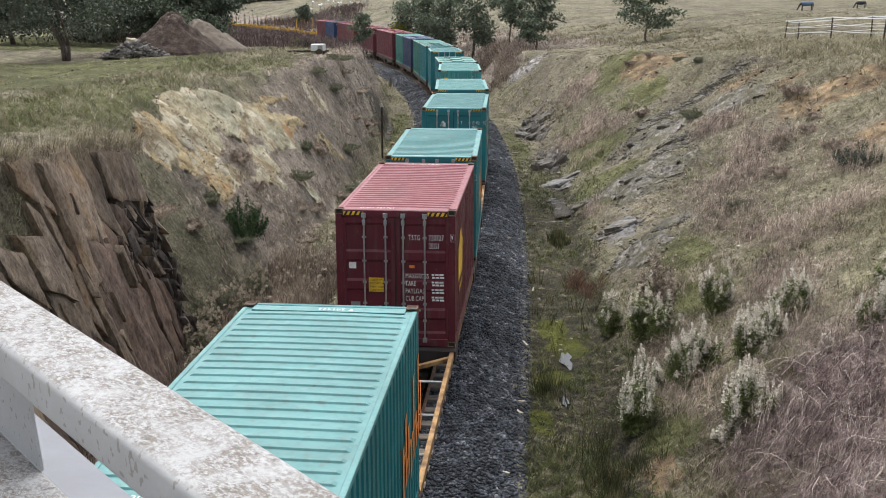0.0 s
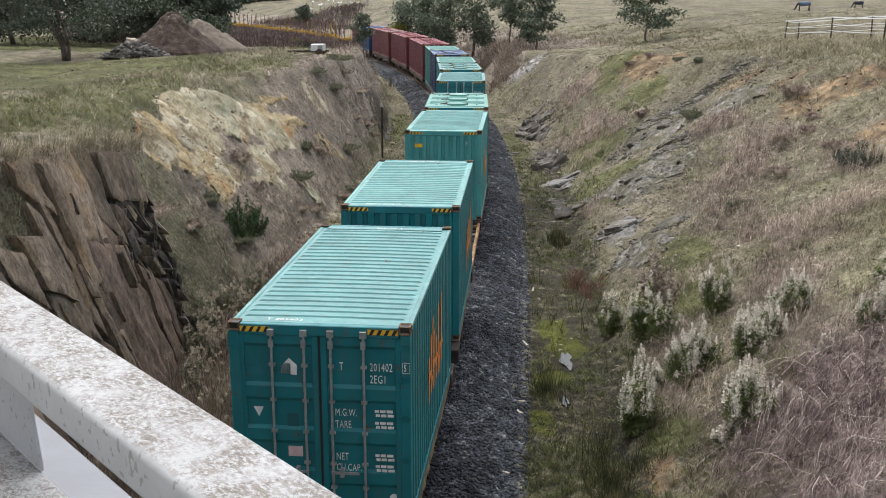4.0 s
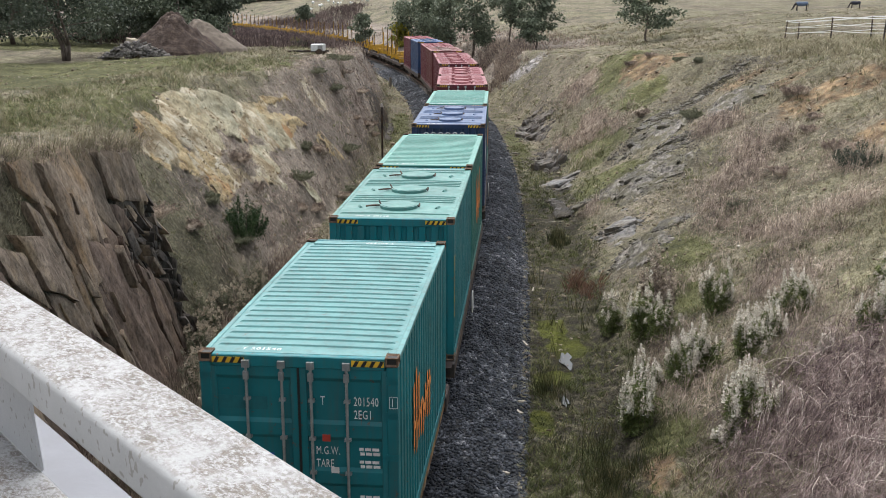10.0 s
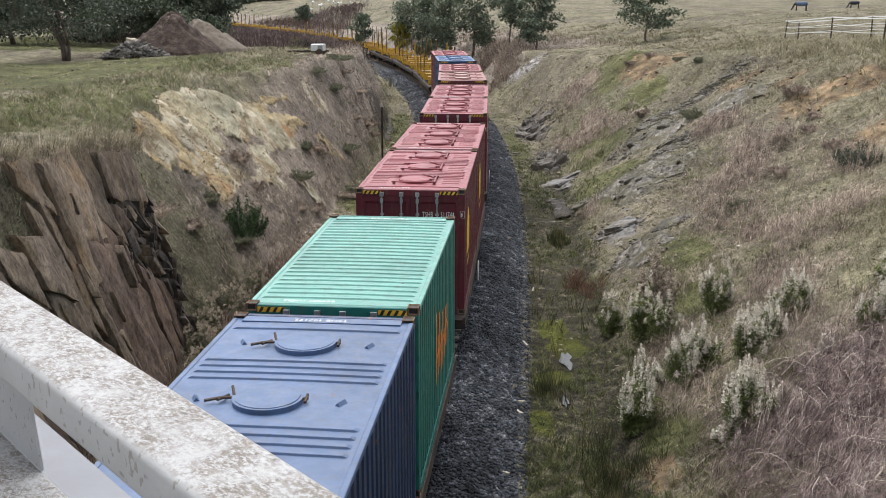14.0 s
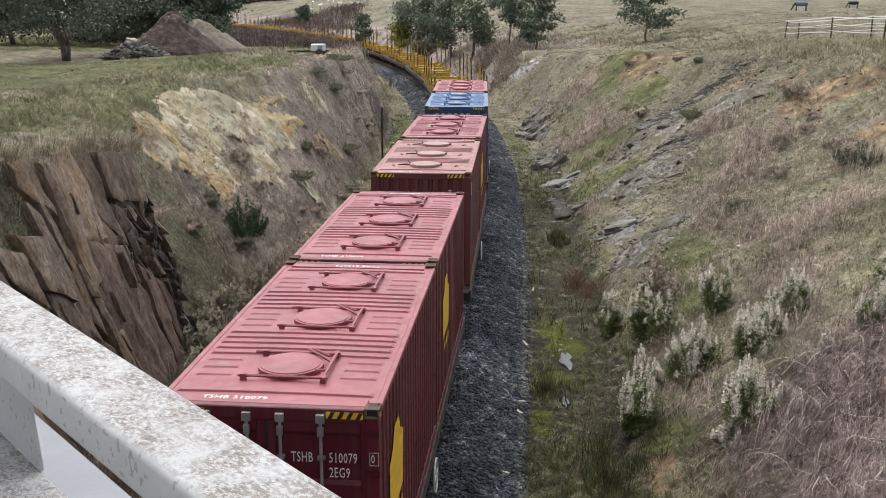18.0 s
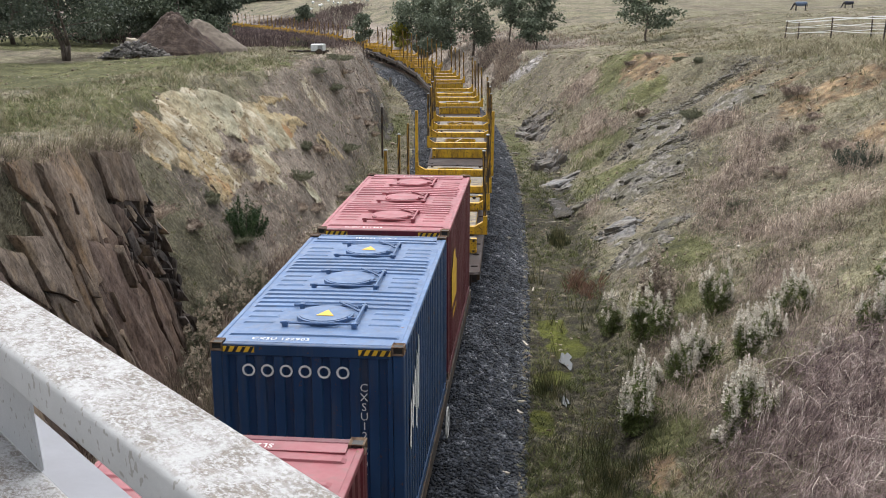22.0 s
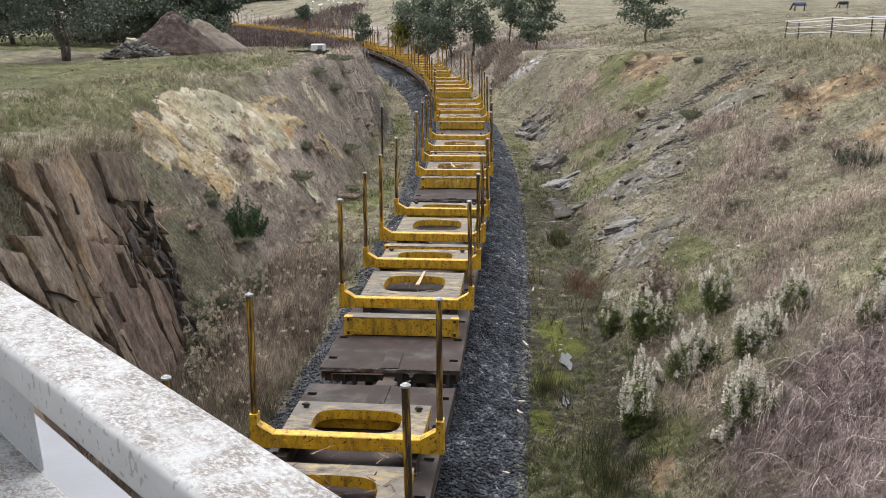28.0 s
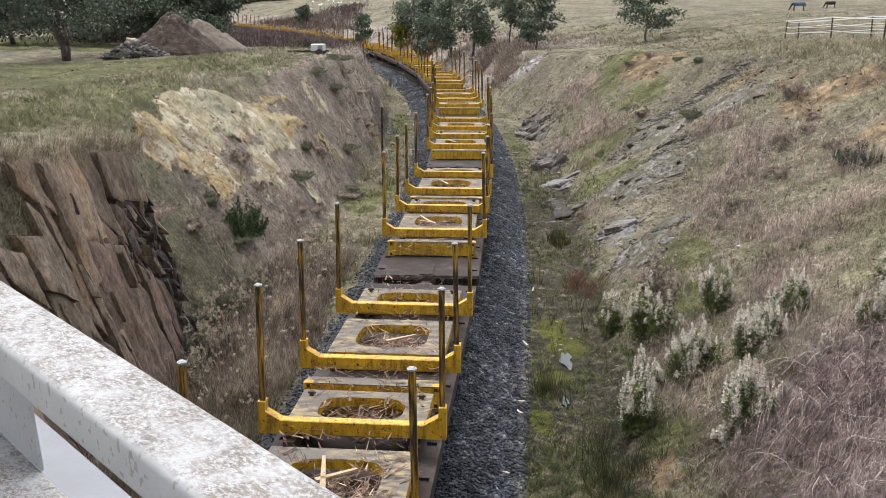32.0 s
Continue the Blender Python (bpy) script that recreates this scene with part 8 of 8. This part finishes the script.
# ---- heaps, trailer, posts and fence ----
def heap(name, x, y, rx, ry, h, mat, label, seed, flat=0.0):
    """A heap as a lumpy cone."""
    sh = Shape()
    rows = []
    n, m = 72, 30
    z0 = float(ground_z(x, y))
    for j in range(m + 1):
        t = j / m
        row = []
        for i in range(n + 1):
            a = 2 * math.pi * (i % n) / n
            r = t * (1 + 0.10 * noise.noise(Vector((math.cos(a) * 1.5, math.sin(a) * 1.5, seed))))
            px, py = math.cos(a) * r * rx, math.sin(a) * r * ry
            k = max(0.0, 1 - max(t - flat, 0) / (1 - flat))
            lump = noise.noise(Vector((px * 1.3, py * 1.3, seed + 3.0))) * 0.30 + noise.noise(Vector((px * 4, py * 4, seed + 9.0))) * 0.20
            z = h * max(0.0, 1.05 - math.sqrt(t * t + 0.010)) * (1 if t < 0.98 else 0.6) + lump * h * 0.4 * (1 - t ** 4)
            row.append((px, py, z if j < m else float(ground_z(x + px, y + py)) - z0 - 0.15))
        rows.append(row)
    sh.sheet(rows)
    return thing(name, pose(x, y, z0), label, "heap", "heaps in the paddock", data=sh.mesh(name, mat, True))


heap("soil_heap", -15.55, 60.5, 2.75, 2.4, 2.5, SOIL_PILE, "tall heap of dark brown topsoil", 2.0)
heap("gravel_heap", -15.1, 65.5, 2.9, 2.2, 2.0, GRAVEL_PILE, "heap of tan gravel behind the soil", 5.0)
pile = thing("stone_heap", pose(-17.0, 58.2, float(ground_z(-17.0, 58.2))), "heap of broken grey building stone", "heap", "heaps in the paddock")
rgp = random.Random(31)
PALE = rock_meshes(ROCK_PALE, 6)
for k in range(380):
    a, q = rgp.uniform(0, 6.283), math.sqrt(rgp.random())
    x, y = 2.05 * q * math.cos(a), 0.9 * q * math.sin(a)
    zz = max(0.0, 1.0 * (1 - (abs(x) / 2.1) ** 1.6) * (1 - (abs(y) / 1.2) ** 2)) * rgp.uniform(0.35, 1.0)
    s = rgp.uniform(0.08, 0.19)
    part("stone_block", rgp.choice(PALE), pile, pose(x, y, zz + 0.02, rgp.uniform(-30, 30), rgp.uniform(-30, 30), rgp.uniform(0, 180)) @ Matrix.Diagonal((s, s, s * 1.1, 1)))
boulder = thing("boulder", pose(-17.5, 59.3, float(ground_z(-17.5, 59.3)) + 1.05, 8, 10, 20) @ Matrix.Diagonal((0.42, 0.36, 0.75, 1)), "rounded buff boulder on top of the stones", "stone", data=rock_meshes(surface("buff_boulder", [(0.3, (0.3, 0.26, 0.2)), (0.7, (0.46, 0.41, 0.33))], 4), 1)[0])

tz = float(ground_z(-8.30, 66.5))
trailer = thing("small_trailer", pose(-8.30, 66.5, tz, 0, 0, -6), "small flat trailer with a white box body", "trailer")
part("box_body", Shape().box(0, 0.80, -0.4, 0.4, 0.26, 0.70, edge=0.03).mesh("box_body", plain("white_sheet_metal", (0.62, 0.64, 0.64), 0.4)), trailer)
part("side_panel", Shape().box(0.45, 0.76, -0.406, -0.40, 0.32, 0.62).mesh("side_panel", GREY_MARK), trailer)
part("drawbar", Shape().box(-1.5, 1.0, -0.38, -0.30, 0.20, 0.30).box(-1.5, 1.0, 0.30, 0.38, 0.20, 0.30).box(-1.5, -1.4, -0.38, 0.38, 0.20, 0.30).box(-0.8, -0.7, -0.38, 0.38, 0.20, 0.30).mesh("drawbar", BLACK_STEEL), trailer)
for y in (-0.45, 0.45):
    part("wheel", Shape().tube((0.55, y - 0.07, 0.2), (0.55, y + 0.07, 0.2), 0.22, 16).mesh("wheel", BLACK_STEEL), trailer)


def stake(x, y, h, r, mat, label, name="post", cap=None, lean=0.0, category="post", group=""):
    p = thing(name, pose(x, y, float(ground_z(x, y)) - 0.15, 0, lean, 0), label, category, group)
    part("shaft", Shape().tube((0, 0, 0), (0, 0, h + 0.15), r, 10, 0, r * 0.92).mesh("shaft", mat), p)
    if cap:
        part("cap", Shape().tube((0, 0, h + 0.15), (0, 0, h + 0.33), r * 1.5, 10, 0, r * 1.2).mesh("cap", cap), p, label="pale weathered cap")
    return p


stake(-3.27, 55.3, 2.75, 0.055, BLACK_STEEL, "tall black lineside post with a pale cap", "lineside_post", plain("weathered_white_cap", (0.42, 0.39, 0.36)))
stake(5.75, 51.5, 0.75, 0.025, TIMBER, "thin stake with a small white tag", "marker_stake", WHITE_MARK)
stake(-5.1, 101, 0.9, 0.12, TIMBER, "short dark timber stump beside the track", "timber_stump")
stake(12.96, 88.8, 1.1, 0.03, TIMBER, "thin leaning stake in the paddock", "marker_stake", lean=-3)
stake(8.6, 95.0, 1.6, 0.04, BARK, "dead leaning sapling stem on the bank", "dead_stem", lean=-22)

FENCE = [(23.91, 73.6, 1.40, 5), (25.36, 75.1, 1.25, 0), (23.60, 64.0, 1.38, 1), (24.33, 59.8, 1.25, 0), (21.54, 51.4, 1.20, 3), (25.5, 49.0, 1.2, 0)]
fence = thing("paddock_fence", Matrix(), "temporary paddock fence of dark posts and white tape", "fence")
tops = []
for x, y, h, lean in FENCE:
    z = float(ground_z(x, y))
    part("fence_post", Shape().tube((0, 0, -0.2), (0, 0, h), 0.045, 8).mesh("fence_post", BLACK_STEEL), fence, pose(x, y, z, 0, lean, 0))
    tops.append((Vector((x, y, z)), h))
tape_mat = plain("white_fence_tape", (0.75, 0.76, 0.76), 0.6)
for a, b in ((0, 2), (0, 1), (1, 3), (2, 4), (3, 5), (4, 5)):
    for level, sag in ((1.0, 0.03), (0.70, 0.05), (0.42, 0.05)):
        sh = Shape()
        pa, pb = tops[a][0] + Vector((0, 0, tops[a][1] * level)), tops[b][0] + Vector((0, 0, tops[b][1] * level))
        rows = []
        for i in range(9):
            t = i / 8
            q = pa.lerp(pb, t) - Vector((0, 0, sag * 4 * t * (1 - t)))
            w = 0.03 if level == 1.0 else 0.014
            rows.append([q + Vector((0, 0, -w)), q + Vector((0, 0.01, 0)), q + Vector((0, 0, w))])
        sh.sheet(rows)
        part("fence_tape", sh.mesh("fence_tape", tape_mat), fence)


# ---- two rugged horses grazing ----
def horse(x, y, rug, label, seed):
    z = float(ground_z(x, y))
    h = thing("horse", pose(x, y, z), label, "horse", "grazing horses")
    coat = plain("dark_horse_coat", (0.03, 0.024, 0.022), 0.6)
    body = Shape()
    prof = [(-0.98, 0.10, 0.98), (-0.85, 0.24, 1.05), (-0.5, 0.33, 1.02), (0.0, 0.34, 0.98), (0.45, 0.33, 1.02), (0.8, 0.25, 1.08), (0.95, 0.12, 1.08)]
    rows = [[(px, r * 0.85 * math.cos(a), pz + r * math.sin(a)) for a in (2 * math.pi * i / 14 for i in range(15))] for px, r, pz in prof]
    body.sheet(rows)
    part("body", body.mesh("body", rug, True), h, label="covered by a fitted rug")
    neck = Shape()
    path = [((-0.80, 0, 1.10), 0.24), ((-1.08, 0, 0.84), 0.16), ((-1.24, 0, 0.50), 0.11), ((-1.27, 0, 0.40), 0.125), ((-1.48, 0, 0.10), 0.07)]
    for (a, r), (b, q) in zip(path, path[1:]):
        neck.tube(a, b, r, 10, 0, q)
    part("head", neck.mesh("head", coat, True), h)
    for px, py, sw in ((-0.72, -0.14, 0.06), (-0.62, 0.14, -0.08), (0.70, -0.14, -0.06), (0.80, 0.14, 0.10)):
        leg = Shape().tube((0, 0, 0), (sw * 0.4, 0, -0.40), 0.11, 8, 0, 0.07).tube((sw * 0.4, 0, -0.40), (sw, 0, -0.88), 0.065, 8, 0, 0.055)
        part("leg", leg.mesh("leg", coat), h, pose(px, py, 0.88))
    part("tail", Shape().tube((0.93, 0, 1.1), (1.05, 0, 0.5), 0.05, 6, 0, 0.02).mesh("tail", coat), h)
    for o in h.children:
        o.data.transform(Matrix.Scale(0.74, 4))
        o.location = o.location * 0.74
    return h


HORSES = [(horse(40.3, 117.3, surface("blue_grey_horse_rug", [(0.3, (0.09, 0.13, 0.21)), (0.7, (0.15, 0.20, 0.29))], 3), "dark horse in a blue-grey rug", 1), [(0, 40.3), (9, 39.75), (19, 39.65), (32, 39.4)], 117.3),
          (horse(59.2, 150.0, surface("navy_horse_rug", [(0.3, (0.02, 0.022, 0.035)), (0.7, (0.04, 0.045, 0.07))], 3), "dark horse in a navy rug", 2), [(0, 59.2), (6, 58.7), (13, 58.3), (19, 58.0), (23, 57.3), (28, 56.7), (32, 54.9)], 150.0)]


# ---- bark and splinters left on the timber wagons ----
def debris(k, cradle, y0, n, label, seed, cloth=False, big=0):
    ng = np.random.default_rng(seed)
    n = int(n * 2.4)
    thick = n > 600
    c = np.stack([ng.normal(0, 0.45, n).clip(-0.95, 0.95), y0 + ng.normal(0, 0.32, n), np.full(n, 0.02) + ng.random(n) * (0.26 if thick else 0.08)], 1)
    top = ng.random(n) < 0.22
    c[top] = np.stack([ng.uniform(-1.05, 1.05, top.sum()), y0 + ng.normal(0, 0.9, top.sum()), np.full(top.sum(), 0.425)], 1)
    a = ng.uniform(0, 3.14, n)
    l = ng.uniform(0.06, 0.34, n) * np.where(ng.random(n) < 0.15, 1.7, 1.0)
    tip = c + np.stack([np.cos(a) * l, np.sin(a) * l, ng.uniform(0, 0.05, n)], 1)
    v, f = strips(c, tip, np.zeros((n, 3)), ng.uniform(0.012, 0.05, n), seed)
    ob = thing("bark_litter", Matrix(), label, "bark litter", "litter on the wagons", "stuff", fast_mesh("bark_litter", v, f, BARK_CHIPS))
    made = [ob]
    for j in range(big):
        a = ng.uniform(-0.6, 0.9)
        L = ng.uniform(0.6, 1.3)
        st = Shape().slab([(0, 0), (L, 0.01), (L * 0.98, 0.06), (0, 0.09)], 0, 0.03).mesh("plank_splinter", PALE_WOOD)
        made.append(thing("wood_splinter", Matrix(), "long pale splinter of wood lying on the cradle", "wood", "splinters on the wagons", data=st))
        made[-1]["lift"] = 0.0
    if cloth:
        rows = [[(i * 0.07 + 0.02 * math.sin(j * 2 + i), j * 0.06, 0.05 + 0.04 * noise.noise(Vector((i * 0.7, j * 0.7, 1)))) for i in range(9)] for j in range(6)]
        made.append(thing("blue_cloth", Matrix(), "crumpled blue cloth lying on the deck", "cloth", data=Shape().sheet(rows).mesh("blue_cloth", plain("blue_fabric", (0.02, 0.07, 0.33), 0.9), True)))
    eb = 177.35 + 17.2 * k
    ua, ub = eb - 1.95, eb + 14.35
    mid = (ua + ub) / 2
    for i, o in enumerate(made):
        if i == 0:
            m = Matrix.Translation((0, eb + 6.4 * cradle - mid, DECK_Z))
        else:
            rs = random.Random(seed + i)
            m = Matrix.Translation((rs.uniform(-0.3, 0.25), eb + 6.4 * cradle - mid + y0 + rs.uniform(-0.5, 0.1), DECK_Z + (0.425 if i % 2 and not cloth else 0.06))) @ pose(0, 0, 0, 0, 0, rs.uniform(20, 160))
        if "lift" in o:
            del o["lift"]
        o.matrix_basis = body_pose(ua, ub, 0) @ m
        TRAIN.append((o, ua, ub, m))


BARK_CHIPS = leafy("bark_chips", [(0.0, (0.025, 0.016, 0.012)), (0.35, (0.105, 0.066, 0.047)), (0.7, (0.235, 0.165, 0.118)), (1.0, (0.55, 0.43, 0.31))], 0.9, 0.0)
PALE_WOOD = surface("fresh_split_wood", [(0.3, (0.32, 0.23, 0.14)), (0.7, (0.52, 0.40, 0.26))], 5, 0.85, stretch=(1, 6, 6))
debris(0, 0, 2.55, 160, "scattered bark on the timber cradle", 1, big=6)
debris(0, 1, 2.5, 60, "scattered bark on the timber cradle", 2, big=1)
debris(1, 0, 2.5, 120, "scattered bark on the timber cradle", 3, big=1)
debris(1, 1, 2.6, 160, "scattered bark on the timber cradle", 4, big=1)
debris(2, 0, 2.5, 60, "scattered bark on the timber cradle", 5, big=1)
debris(2, 1, 2.4, 50, "scattered bark on the timber cradle", 6, cloth=True)
debris(3, 0, 2.55, 520, "thick bark litter in the timber cradle", 7, big=3)
debris(3, 1, 2.55, 420, "thick bark litter in the timber cradle", 8, big=1)
debris(3, 0, 0.55, 260, "thick bark litter in the timber cradle", 9)
debris(4, 0, 2.55, 460, "thick bark litter in the timber cradle", 10, big=3)
debris(4, 1, 2.55, 460, "thick bark litter in the timber cradle", 11, big=2)
debris(3, 0, 5.36, 300, "thick bark litter in the timber cradle", 21)
debris(3, 1, 0.45, 300, "bark litter on the wagon deck", 22)
debris(3, 1, 5.36, 300, "thick bark litter in the timber cradle", 23)
debris(4, 0, 0.45, 260, "bark litter on the wagon deck", 24)
debris(4, 0, 5.36, 260, "thick bark litter in the timber cradle", 25)
debris(5, 0, 2.55, 200, "scattered bark on the timber cradle", 12, big=2)


# ---- what moves ----
def motions():
    for body, ua, ub, m in TRAIN:
        walk(body, [(t, body_pose(ua, ub, t) @ m) for t in np.arange(0, 32.01, 1.0)])
    for ob, rows, y in HORSES:
        z = ob.location.z
        walk(ob, [(t, pose(x, y, z)) for t, x in rows])
    # the wheels roll: one row for every 80 degrees of turn, about 0.59 m
    turns = np.append(np.arange(0, math.degrees(_run[-1] / 0.42), 80), math.degrees(_run[-1] / 0.42))
    times = np.interp(np.radians(turns) * 0.42, _run, _t)
    for wheel in WHEELS[:60]:
        at = wheel.matrix_basis.copy()
        walk(wheel, [(float(t), at @ pose(0, 0, 0, float(a))) for t, a in zip(times, turns)])


motions()
